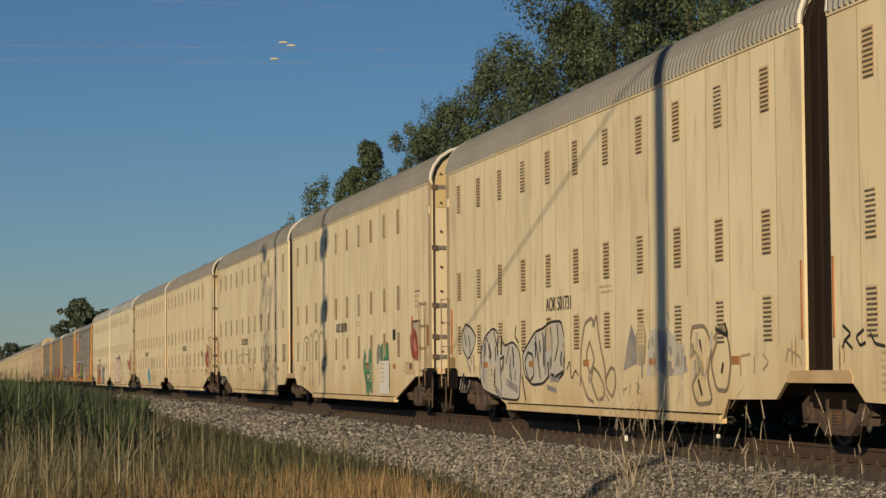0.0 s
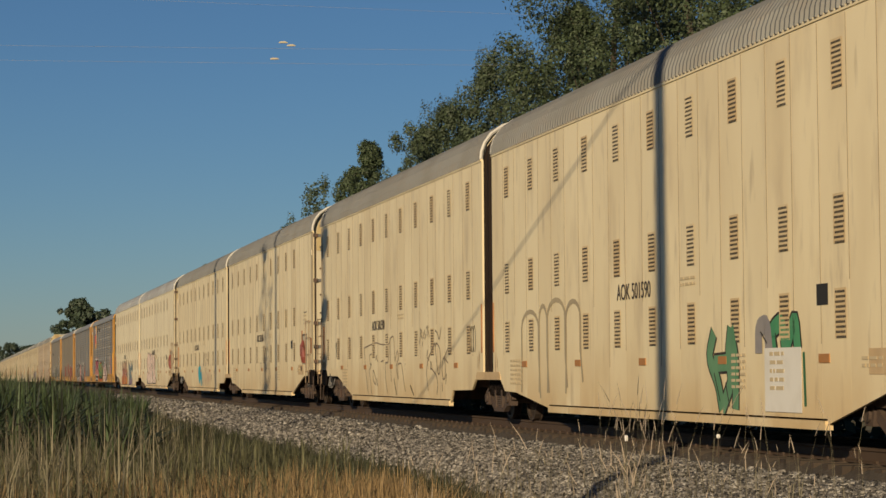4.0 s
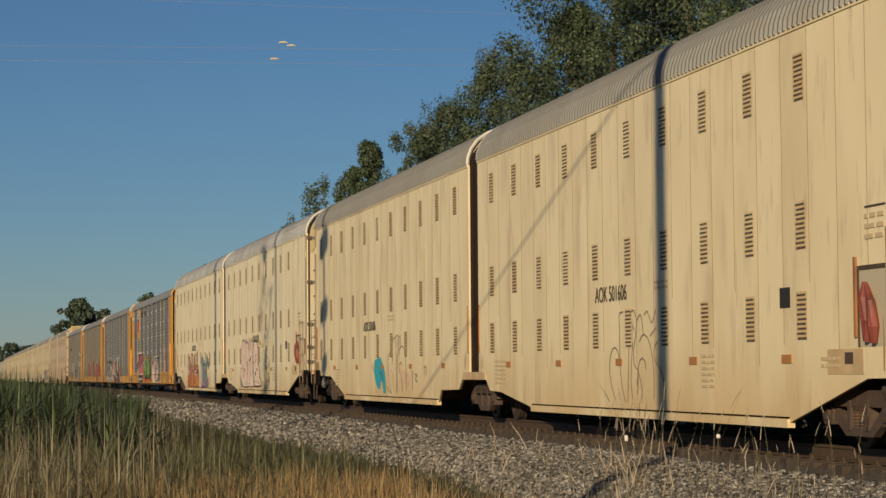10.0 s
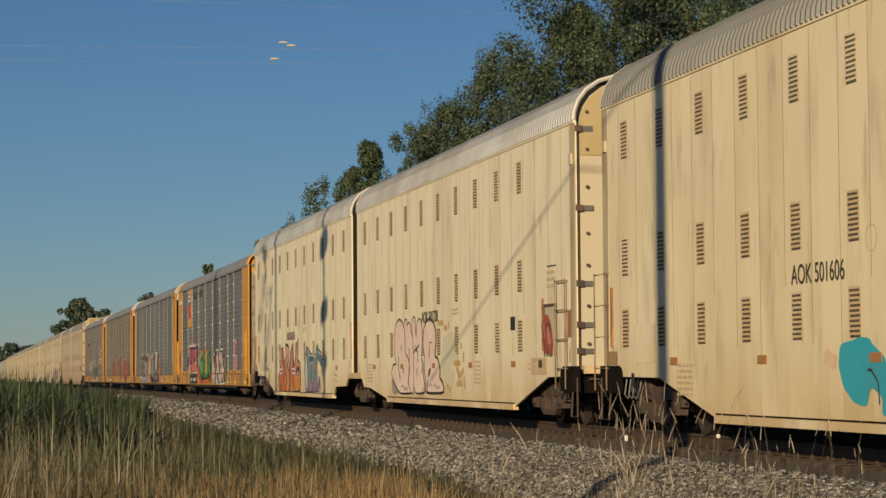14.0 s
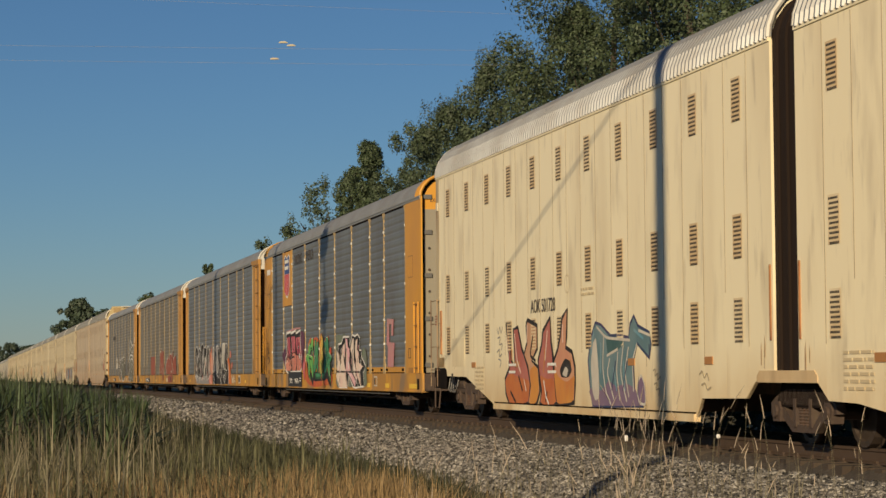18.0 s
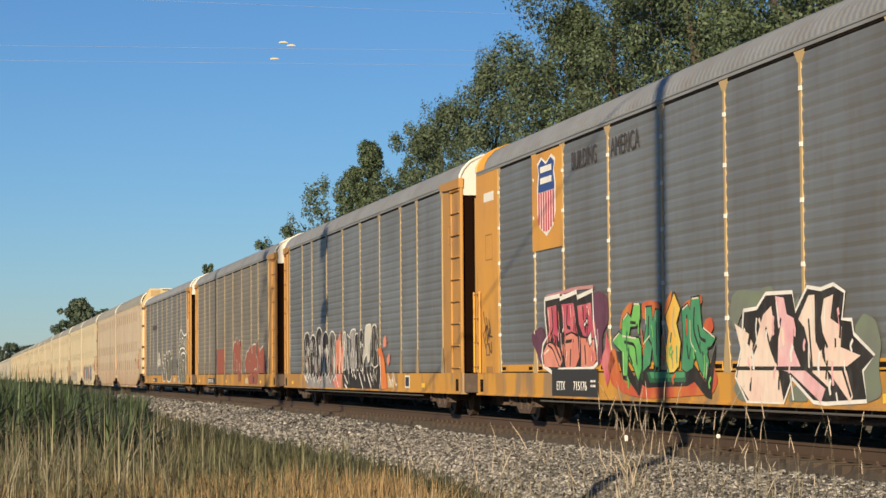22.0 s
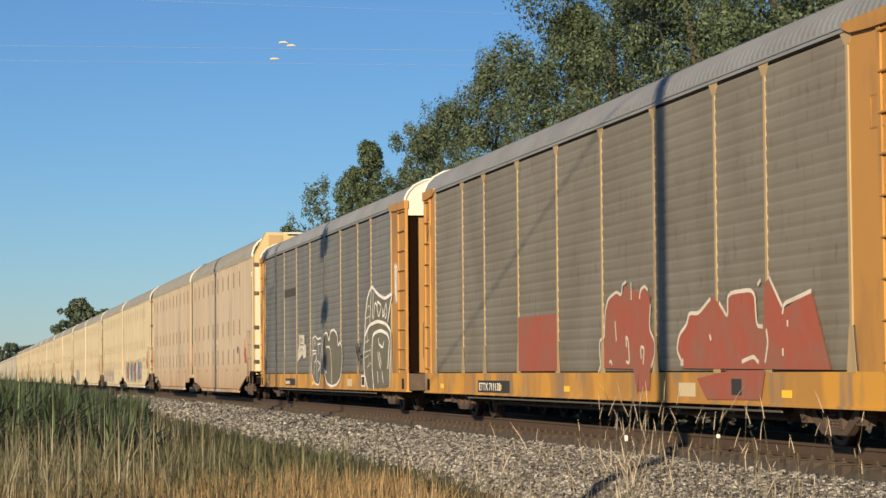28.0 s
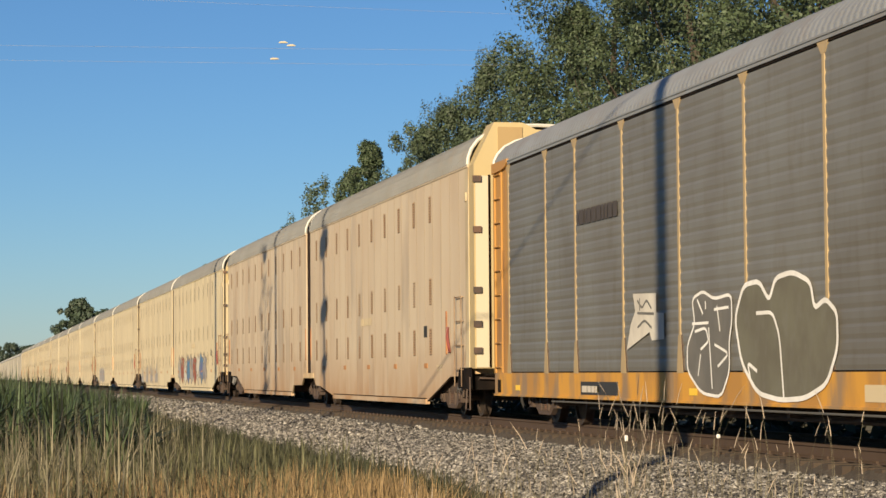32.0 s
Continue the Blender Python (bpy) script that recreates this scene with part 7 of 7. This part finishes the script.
strokes(spread, P_CHALK, 0.03, [[(9, 69), (24, 71)], [(9, 63), (9, 51)], [(16, 81), (26, 80)], [(5, 45), (20, 48)], [(14, 57), (15, 45)], [(4, 36), (27, 38)], [(18, 35), (19, 24)], [(5, 30), (17, 33)], [(23, 44), (24, 32)], [(27, 26), (13, 21)], [(13, 87), (18, 77)]], layer=3)
# fittings on the yellow ends of the shield car
bm = bmesh.new()
tube(bm, (0, 0, -0.03), (0, 0, 0.03), 0.07, 8)
clamp = None
for y in sorted([-p for p in POSTS] + list(POSTS)):
    for z in (1.95, 2.55, 3.35, 4.05, 4.75):
        if clamp is None:
            clamp = part("post_clamp", bm, M_WHITE, U, "small pale clamp on a post", at=(-W + 0.045, y, z))
        else:
            again(clamp, (-W + 0.045, y, z))


def hatch(car, far, near, z0, z1, mat, x):
    bm = bmesh.new()
    for a, b, c, d in ((far, near, z1 - 0.02, z1), (far, near, z0, z0 + 0.02), (far, far - 0.02, z0 + 0.02, z1 - 0.02), (near + 0.02, near, z0 + 0.02, z1 - 0.02)):
        box(bm, x - 0.006, x, min(a, b), max(a, b), c, d)
    part("hatch_frame", bm, mat, car)


for near, far in ((-12.87, -12.3), (12.4, 13.0)):
    hatch(U, far, near, 3.46, 3.98, M_YELLOW_WORN, -W - 0.0105)
    hatch(U, far, near + 0.30, 1.56, 1.80, M_RUST, -W - 0.0105)
    plate(U, "corner_bracket", far, near, 1.22, 1.34, M_YELLOW_WORN, -W - 0.011)
for car in (A, B, C, D):
    plate(car, "route_board", 21.27, 20.78, 1.34, 1.55, M_OCHRE_DARK, -W - 0.024, "ochre route board")
    plate(car, "repair_patch", 19.9, 18.7, 1.35, 1.95, M_CREAM, -W - 0.012, "square welded repair patch")
bm = bmesh.new()
ribbon(bm, [(12.62 + 0.19 * math.cos(math.pi * a / 10), 4.42 + 0.30 * math.sin(math.pi * a / 10)) for a in range(21)], 0.05, -W + 0.004)
ribbon(bm, [(12.74, 4.30), (12.60, 4.55), (12.52, 4.32)], 0.045, -W + 0.0036)
part("round_emblem", bm, M_PRINT, V3, "faded dark ring emblem")
for car in (V2, V3, V4):
    hatch(car, -12.55, -12.95, 4.0, 4.4, M_YELLOW_WORN, -W + 0.011)
    plate(car, "stencil_panel", 12.6, 12.25, 3.2, 3.6, M_YELLOW_WORN, -W + 0.011)
# faded cars behind
for k, (car, s) in enumerate([(c, s) for c, s in train if s in LATER]):
    if k == 1:
        graffiti(car, -3.0, -16.0, 0.75, 2.2, 9, [P_SLATE, P_BRICK, P_SILVER, P_BLUE], P_GREYLINE, 60, "wild", 0.06)
        graffiti(car, 20.0, 9.0, 0.7, 1.9, 7, [P_SLATE, P_FAINT], None, 64, "spike")
    if k == 2:
        graffiti(car, 16.0, 10.0, 0.7, 1.9, 4, [P_SLATE], None, 61, "bubble")
    bars(car, -9.3, 2.45, 1, 1.6, M_FAINT, 0.42, 62)
    bars(car, -19.0, 1.35, 2, 0.6, M_FAINT, seed=63)
    plate(car, "square_vent", -17.62, -17.98, 2.02, 2.28, M_BLACK)
    bm = bmesh.new()
    pipe(bm, [(-W - 0.04, -20.3, 2.2), (-W - 0.06, -20.35, 2.0), (-W - 0.04, -20.5, 1.65)], 0.035, 6)
    part("red_lever", bm, M_LEVER, car, "dull red handbrake lever")
    for ob in car.children_recursive:
        for slot in ob.material_slots:
            if slot.material == M_DOOR:
                slot.link = "OBJECT"
                slot.material = M_BEIGE
            elif k and slot.material == M_CREAM_OLD:
                slot.link = "OBJECT"
                slot.material = M_CREAM_PALE
    if k:
        continue
    bm = bmesh.new()
    e = -UNIT[-1]
    prism(bm, [(-1.5, 1.3), (-1.5, 5.52), (-1.06, 6.40), (-0.45, 6.40), (1.5, 5.45), (1.5, 1.3)], "y", e - 0.48, e + 0.20)
    part("gable_end", bm, M_GABLE, car, "yellowish angular end wall")
    part("door_strip", boxed(-1.47, -1.20, e - 0.50, e - 0.482, 1.32, 5.28), M_DOOR, car, "pale hinge strip of the end door")
    for z in (5.15, 4.1, 2.85, 2.15, 1.6):
        part("hinge", boxed(-1.53, -1.36, e - 0.56, e - 0.50, z, z + 0.13), M_DARK, car)
    for x in (-1.17, -1.02):
        part("door_seam", boxed(x - 0.03, x + 0.01, e - 0.512, e - 0.482, 1.32, 5.3), M_GAP, car)
    # Darker plate: the end's shaded face is put into its colour.
    part("gable_door", boxed(-0.98, -0.46, e - 0.51, e - 0.48, 1.4, 6.3), M_OCHRE_DARK, car, "ochre end door, darkened as the shaded face of the end")

# ---- plants ----
def blades(name, spots, mat, label, category):
    """Grass: each blade is a bent tapering strip. spots: (x, y, height, width, lean, turn)."""
    verts, faces = [], []
    for x, y, h, w, lean, turn in spots:
        z = ground_level(x, y) if x < 7.4 else bed_level(x)
        cx, cy = math.cos(turn), math.sin(turn)
        i = len(verts)
        for f, ww in ((0, 1.0), (0.5, 0.8)):
            b = lean * f * f * h
            verts += [(x + cx * b - cy * w * ww, y + cy * b + cx * w * ww, z - 0.05 + f * h), (x + cx * b + cy * w * ww, y + cy * b - cx * w * ww, z - 0.05 + f * h)]
        verts.append((x + cx * lean * h, y + cy * lean * h, z + h * (1 - 0.3 * lean)))
        faces += [(i, i + 1, i + 3, i + 2), (i + 2, i + 3, i + 4)]
    return tagged(link(name, raw_mesh(name, verts, faces, mat)), label, category, kind="stuff")


rnd = random.Random(5)


def spot(y0, y1, a0, a1, hlo, hhi, w, lean=0.35):
    """A blade between two distances and two bearings (tangents to the track's line)."""
    y = y0 + (y1 - y0) * rnd.random()
    x = y * (a0 + (a1 - a0) * rnd.random())
    return [x, y, rnd.uniform(hlo, hhi), w * rnd.uniform(0.6, 1.3), lean * rnd.random(), rnd.uniform(0, 6.28)]


def dry(n):
    out = []
    while len(out) < n:
        p = spot(12, 31, -0.02, 0.44, 0.28, 0.72, 0.0085, 0.8)
        edge = 5.7 + 1.2 * noise.noise(Vector((0, p[1] * 0.35, 0)))
        tuft = noise.noise(Vector((p[0] * 2.2, p[1] * 1.1, 1)))
        if p[0] > edge or rnd.random() > 0.75 + 0.6 * tuft:
            continue
        p[2] *= 0.92 + 0.35 * tuft
        out.append(p)
    return out


blades("dry_grass", dry(40000), M_DRYGRASS, "tall tawny dry grass in the field", "grass")
reeds = []
while len(reeds) < 6500:
    p = spot(38, 95, -0.004, 0.076, 1.15, 2.45, 0.034, 1.2)
    q = p[0] / p[1]
    tuft = noise.noise(Vector((p[0] * 1.3, p[1] * 0.4, 7)))
    if rnd.random() > 0.6 + 1.5 * tuft:
        continue
    p[2] *= (0.9 - 0.36 * max(0, q - 0.025) / 0.05) * (0.95 + 0.3 * tuft)
    reeds.append(p)
blades("reeds", reeds, M_GREENGRASS, "stand of tall green reeds beside the track", "reeds")
blades("pale_reeds", [p for p in (spot(24, 62, -0.004, 0.15, 0.5, 1.55, 0.010, 0.6) for _ in range(4500)) if rnd.random() < 1.05 - p[0] / p[1] / 0.11], M_PALEREED, "pale dry stalks among the reeds", "grass")
blades("olive_grass", [p for p in (spot(24, 45, -0.004, 0.19, 0.4, 0.9, 0.012, 0.9) for _ in range(10000)) if rnd.random() < 1.1 - p[0] / p[1] / 0.17], M_OLIVE, "olive grass mixed into the dry field", "grass")
blades("weeds", [p for p in (spot(30, 110, 0.05, 0.24, 0.15, 0.5, 0.014, 0.8) for _ in range(50000)) if 3.5 < p[0] < 7.1 + 0.6 * noise.noise(Vector((0, p[1] * 0.25, 4)))], M_WEED, "low green weeds at the foot of the ballast", "weeds")

field = []
while len(field) < 26000:
    x, y = rnd.uniform(-28, 6.6), rnd.uniform(-25, 75)
    if y > 12 and x > -0.01 * y or x * x + y * y < 4:
        continue
    tuft = noise.noise(Vector((x * 0.7, y * 0.5, 2)))
    if rnd.random() < 0.6 + tuft:
        field.append((x, y, rnd.uniform(0.2, 0.55) * (1 + 0.4 * tuft), rnd.uniform(0.008, 0.02), 0.8 * rnd.random(), rnd.uniform(0, 6.28)))
blades("field_grass", field, M_DRYGRASS, "rough dry grass over the open field", "grass")


def stalks(n):
    bm = bmesh.new()
    bm2 = []
    sv, sf, hv, hf = [], [], [], []
    for _ in range(n):
        y = rnd.uniform(19, 31)
        x = y * (rnd.gauss(0.303, 0.010) if rnd.random() < 0.3 else rnd.uniform(0.19, 0.42))
        if x > 10.3:
            continue
        h = rnd.uniform(0.35, 1.0) if rnd.random() < 0.8 else rnd.uniform(0.9, 1.35)
        z = ground_level(x, y) if x < 7.5 else bed_level(x)
        dx, dy = rnd.gauss(0.02, 0.12) * h, rnd.uniform(-0.1, 0.1) * h
        for vs, fs, f0, f1, w in ((sv, sf, 0, 1, 0.0016), (hv, hf, 0.80, 1.02, 0.0042)):
            for ax, ay in ((1, 0), (0, 1)):
                i = len(vs)
                for f, k in ((f0, 1.0), ((f0 + f1) / 2, 1.2), (f1, 0.3)):
                    vs += [(x + dx * f ** 3 - ax * w * k, y + dy * f * f - ay * w * k, z + h * f), (x + dx * f ** 3 + ax * w * k, y + dy * f * f + ay * w * k, z + h * f)]
                fs += [(i, i + 1, i + 3, i + 2), (i + 2, i + 3, i + 5, i + 4)]
    tall = tagged(link("tall_grass", raw_mesh("tall_grass", sv, sf, M_PALEREED)), "tall thin grass stalks with pale seed heads", "grass", kind="stuff")
    link("seed_head", raw_mesh("seed_head", hv, hf, M_SEED), tall)["kind"] = "stuff"


stalks(240)
blades("sparse_grass", [p for p in (spot(20, 34, 0.12, 0.42, 0.2, 0.6, 0.005, 0.8) for _ in range(3500)) if 6.2 < p[0] < 9.2 and rnd.random() < 1.2 - (p[0] - 6.2) / 2.8], M_PALEREED, "thin dry grass growing through the ballast", "grass")


# ---- trees ----
def tree(x, y, height, spread, seed, leaves=9000, leaf=0.10, mat=None, low=0.12, label="broad leafy green tree behind the track", clumps=160, ragged=0.25, reach=1.0):
    """Trunk, limbs and a crown of many small leaves in uneven clumps."""
    r = random.Random(seed)
    t = thing("tree", label, "tree", "trees along the railway")
    t.location = (x, y, LOW)
    segs = 6
    pts = [Vector((r.uniform(-0.15, 0.15) * k, r.uniform(-0.15, 0.15) * k, height * 0.85 * k / segs)) for k in range(segs + 1)]
    bm = bmesh.new()
    pipe(bm, pts, [height * 0.016 * (1 - 0.85 * k / segs) for k in range(segs + 1)], 8)
    part("trunk", bm, M_BARK, t)
    centres = []
    for c in range(clumps):
        f = low + (1 - low) * r.random() ** 0.8
        a = r.uniform(0, 2 * math.pi)
        lobes = 1 + ragged * math.sin(3 * a + seed + 7 * f) + 0.5 * ragged * math.sin(11 * f + 2 * a)
        wide = spread * math.sqrt(max(0.02, 1 - (max(0.0, f - 0.40) / 0.61) ** 1.7)) * lobes * (r.random() ** 0.45)
        if f < 0.4:
            wide *= 0.65 + 0.35 * f / 0.4
        p = Vector((wide * math.cos(a), wide * math.sin(a), f * height))
        if c % 19 == 0:
            base = pts[min(segs, int(max(0.1, f - 0.25) / 0.85 * segs))]
            mid = base.lerp(p, 0.5) + Vector((0, 0, 0.3))
            bm = bmesh.new()
            pipe(bm, [base, mid, p], [height * 0.003, height * 0.002, height * 0.0008], 5)
            part("limb", bm, M_BARK, t)
        centres.append((*p, r.uniform(0.5, 1.2) * (0.25 + 0.16 * spread)))
    g = np.random.default_rng(seed)
    centres = np.array(centres)
    pick = centres[g.integers(0, len(centres), leaves)]
    d = g.normal(size=(leaves, 3)) * (1, 1, 0.75)
    d /= np.linalg.norm(d, axis=1)[:, None]
    q = pick[:, :3] + d * (pick[:, 3] * g.random(leaves) ** 0.45)[:, None]
    # leaves face outwards from their clump
    # some clumps reach outwards as ragged sprays
    way = pick[:, :3] - (0, 0, 0.45 * height)
    way /= np.linalg.norm(way, axis=1)[:, None]
    spray = np.where((pick[:, 3] * 7919 % 1) < 0.45, 1.0, 0.15) * pick[:, 3] * g.random(leaves) ** 2
    thin = 1 - 0.6 * spray / (spray.max() + 0.01)
    q = pick[:, :3] + (q - pick[:, :3]) * thin[:, None] + way * (reach * spray)[:, None]
    face = d + 0.38 * g.normal(size=(leaves, 3)) + (0, 0, 0.35)
    u = np.cross(face, g.normal(size=(leaves, 3)))
    u /= np.linalg.norm(u, axis=1)[:, None]
    v = np.cross(face, u)
    v /= np.linalg.norm(v, axis=1)[:, None]
    k = (leaf * g.uniform(0.6, 1.4, leaves))[:, None]
    verts = np.stack([q - u * k, q + v * k * 0.5, q + u * k, q - v * k * 0.5], 1).reshape(-1, 3)
    link("crown", swift_mesh("crown", verts, np.arange(4 * leaves).reshape(-1, 4), mat or M_LEAF), t)
    return t


TREES = [  # x, y, height, spread, leaves, pale
    (27, 62, 20, 6.0, 26000, 0), (29, 72, 22, 6.2, 30000, 0), (28, 83, 23, 5.8, 34000, 0), (28.3, 94, 23.4, 5.5, 40000, 0), (34, 88, 24, 7, 26000, 0), (35, 104, 22, 5.2, 22000, 0),
    (28.4, 103, 18.5, 3.3, 24000, 1), (27.1, 112, 17.6, 3.6, 20000, 1), (26.3, 121, 15.9, 3.4, 18000, 1), (26.4, 130, 16.0, 2.7, 17000, 1), (27, 138, 14.2, 2.4, 10000, 1),
    (26.1, 146, 16.4, 1.9, 17000, 0), (25.9, 152, 15.2, 2.2, 13000, 0), (26, 166, 15.8, 2.2, 2000, 1), (26.4, 174, 15.6, 2.2, 2200, 1), (26, 184, 13.4, 2.0, 2400, 1),
    (26, 203, 13.4, 2.0, 3000, 1), (26, 214, 12.0, 2.4, 3000, 1), (26, 249, 13.4, 1.8, 2500, 0), (26, 285, 11.6, 3.0, 2200, 0), (26, 340, 13.0, 2.8, 2200, 0),
    (25.6, 560, 19.4, 6.6, 14000, 0), (33, 590, 17.0, 7.5, 11000, 0), (24, 1500, 21, 13, 9000, 0), (38, 1560, 20, 14, 9000, 0),
]
for k, (x, y, h, sp, n, pale) in enumerate(TREES):
    far = max(1.0, y / 120)
    tree(x, y, h - LOW, sp, 40 + k, int(n * (1.8 if pale else 2.0)) if y < 400 else int(n * 1.25), (0.078 if y < 400 else 0.105) * min(far, 6), M_LEAF_FAR if y > 400 else (M_LEAF_PALE if pale else M_LEAF), clumps=260 if n > 20000 else (150 if n > 8000 else 70), ragged=0.35 if pale else 0.22, reach=0.0 if y > 400 else (1.5 if pale else 0.9))


def brush():
    """Low scrub added on the far side, to block sky light under the cars."""
    g = np.random.default_rng(77)
    n = 26000
    y = g.uniform(5, 170, n)
    hump = 0.6 + 0.4 * np.sin(y * 0.9) * np.sin(y * 0.37 + 1)
    x = 18.5 + 2.2 * g.random(n) + 0.6 * np.sin(y * 0.5)
    z = LOW + g.random(n) ** 0.8 * (1.4 + 1.6 * hump)
    q = np.stack([x, y, z], 1)
    u = g.normal(size=(n, 3))
    u /= np.linalg.norm(u, axis=1)[:, None]
    v = np.cross(u, g.normal(size=(n, 3)))
    v /= np.linalg.norm(v, axis=1)[:, None]
    k = g.uniform(0.10, 0.24, n)[:, None]
    verts = np.stack([q - u * k, q + v * k * 0.6, q + u * k, q - v * k * 0.6], 1).reshape(-1, 3)
    tagged(link("brush", swift_mesh("brush", verts, np.arange(4 * n).reshape(-1, 4), M_BRUSH)), "added scrub on the far side that darkens the gaps under the train", "scrub", kind="stuff")


brush()
bm = boxed(-0.024, 0.024, -0.024, 0.024, -0.045, 0.045)
bmesh.ops.bevel(bm, geom=bm.edges[:], offset=0.012, segments=1, affect="EDGES")
stake = thing("marker_stake", "thin stake with a white cap in the ballast", "marker")
stake.location = (9.5, 31.6, 0.23)
part("cap", bm, P_WHITE, stake)
bm = bmesh.new()
tube(bm, (0, 0, -0.06), (0, 0, -0.58), 0.008, 6)
part("stem", bm, M_PALEREED, stake)
bm = boxed(-0.026, 0.026, -0.026, 0.026, -0.03, 0.03)
bmesh.ops.bevel(bm, geom=bm.edges[:], offset=0.012, segments=1, affect="EDGES")
stub = thing("marker_stake", "short stake with a white cap beside the rail", "marker")
stub.location = (10.3, 29.76, 0.30)
part("cap", bm, P_WHITE, stub)
bm = bmesh.new()
tube(bm, (0, 0, -0.04), (0, 0, -0.34), 0.008, 6)
part("stem", bm, M_RUST, stub)


# ---- power line far across the track ----
RIGHT = (math.cos(YAW), -math.sin(YAW))


def across(u, z):
    """A point on the power line: u metres to the right of the camera's axis, 110 m out."""
    return Vector((110 * math.sin(YAW) + u * RIGHT[0], 110 * math.cos(YAW) + u * RIGHT[1], z))


for z_mid, slope in ((17.35, -0.016), (16.6, -0.016), (19.3, -0.045)):
    bm = bmesh.new()
    pipe(bm, [across(u, z_mid + slope * u + 0.00009 * u * u) for u in range(-120, 161, 8)], 0.0055, 5)
    tagged(link("power_line", mesh_of("power_line", bm, M_WIRE)), "thin overhead wire high above the railway", "wire", "overhead wires")
for u, z in ((-7.55, 17.62), (-7.95, 17.78), (-8.4, 16.95)):
    bm = bmesh.new()
    pipe(bm, [across(u - 0.22, z), across(u - 0.1, z + 0.02), across(u + 0.1, z + 0.02), across(u + 0.22, z)], [0.025, 0.055, 0.055, 0.025], 8)
    tagged(link("wire_clamp", mesh_of("wire_clamp", bm, M_DOOR)), "pale sunlit clamp on the overhead wire", "wire clamp", "wire clamps")


# ---- poles beside the camera; their shadows fall on the train ----
def behind(s, k):
    """The place k metres sunward of the point s on the train's side."""
    return FACE - 0.507 * k, s - 0.862 * k


def pole(s, k, height, label, thick=0.16):
    x, y = behind(s, k)
    p = thing("utility_pole", label, "utility pole", "utility poles along the railway")
    p.location = (x, y, LOW)
    bm = bmesh.new()
    tube(bm, (0, 0, -0.3), (0, 0, height - LOW), thick, 12, thick * 0.78)
    part("shaft", bm, M_POLE, p)
    return p


near_pole = pole(31.65, 20.5, 13.6, "tall weathered wooden utility pole in the field")
pole(64.1, 30, 16.5, "weathered wooden utility pole with boxes", 0.09)
pole(74.6, 32, 17, "weathered wooden utility pole", 0.11)
pole(93.3, 36, 18, "weathered wooden utility pole")
bm = bmesh.new()
x0, y0 = behind(31.65, 20.5)
for k in range(12):
    a, b = k / 12, (k + 1) / 12
    za = 11.66 - 0.301 * 36 * a
    zb = 11.66 - 0.301 * 36 * b
    tube(bm, (x0, y0 + 36 * a, za), (x0, y0 + 36 * b, zb), 0.024, 6)
tagged(link("service_wire", mesh_of("service_wire", bm, M_WIRE)), "slanting cable from the top of the utility pole", "cable")

# boxes on the second pole, and a young sparse tree whose twigs shade the cars
x2, y2 = behind(64.1, 30)
run = 30 * math.tan(SUN_UP)
boxes = [o for o in scene.objects if o.get("label", "") == "weathered wooden utility pole with boxes"][0]
for z, s in ((5.0 + run, 0.34), (3.0 + run, 0.30), (1.45 + run, 0.24)):
    bm = boxed(-s, s, -s * 0.8, s * 0.8, -s, s)
    bmesh.ops.bevel(bm, geom=bm.edges[:], offset=0.08, segments=2, affect="EDGES")
    part("box", bm, M_DARK, boxes, at=(0, 0, z - LOW))
x3, y3 = behind(77.5, 33)
tree(x3, y3, 14.5 - LOW, 1.0, 90, 900, 0.07, M_LEAF, 0.45, "young sparse tree in the field", 22, 0.5)



# ---- motion of the train ----
def motions():
    times = [0.5 * k for k in range(65)]

    def stand(y):
        """Where a car stands when its middle is y metres along the track, turned along the curve."""
        (dx, dz), (ax, az), (bx, bz) = bend(y), bend(y - 10), bend(y + 10)
        return Matrix.Translation((CENTRE + dx, y, dz)) @ Euler(((bz - az) / 20, 0, (ax - bx) / 20)).to_matrix().to_4x4()
    for car, s in train:
        walk(car, [(t, stand(s - gone(t))) for t in times])
    spins = {}
    for ob in list(scene.objects):
        if ob.name.split(".")[0] != "wheelset":
            continue
        d = 1 if ob.location.y > 0 else -1
        if d not in spins:
            rows, t = [], 0.0
            while t < SECONDS + 0.001:
                rows.append((t, Matrix.Translation((0, d * AXLE, WHEEL_R)) @ Matrix.Rotation(gone(t) / WHEEL_R, 4, "X")))
                t += 1 / 15
            walk(ob, rows)
            spins[d] = ob
        else:
            keyed = spins[d].animation_data
            ob.rotation_mode = "QUATERNION"
            own = ob.animation_data_create()
            own.action, own.action_slot = keyed.action, keyed.action_slot


motions()
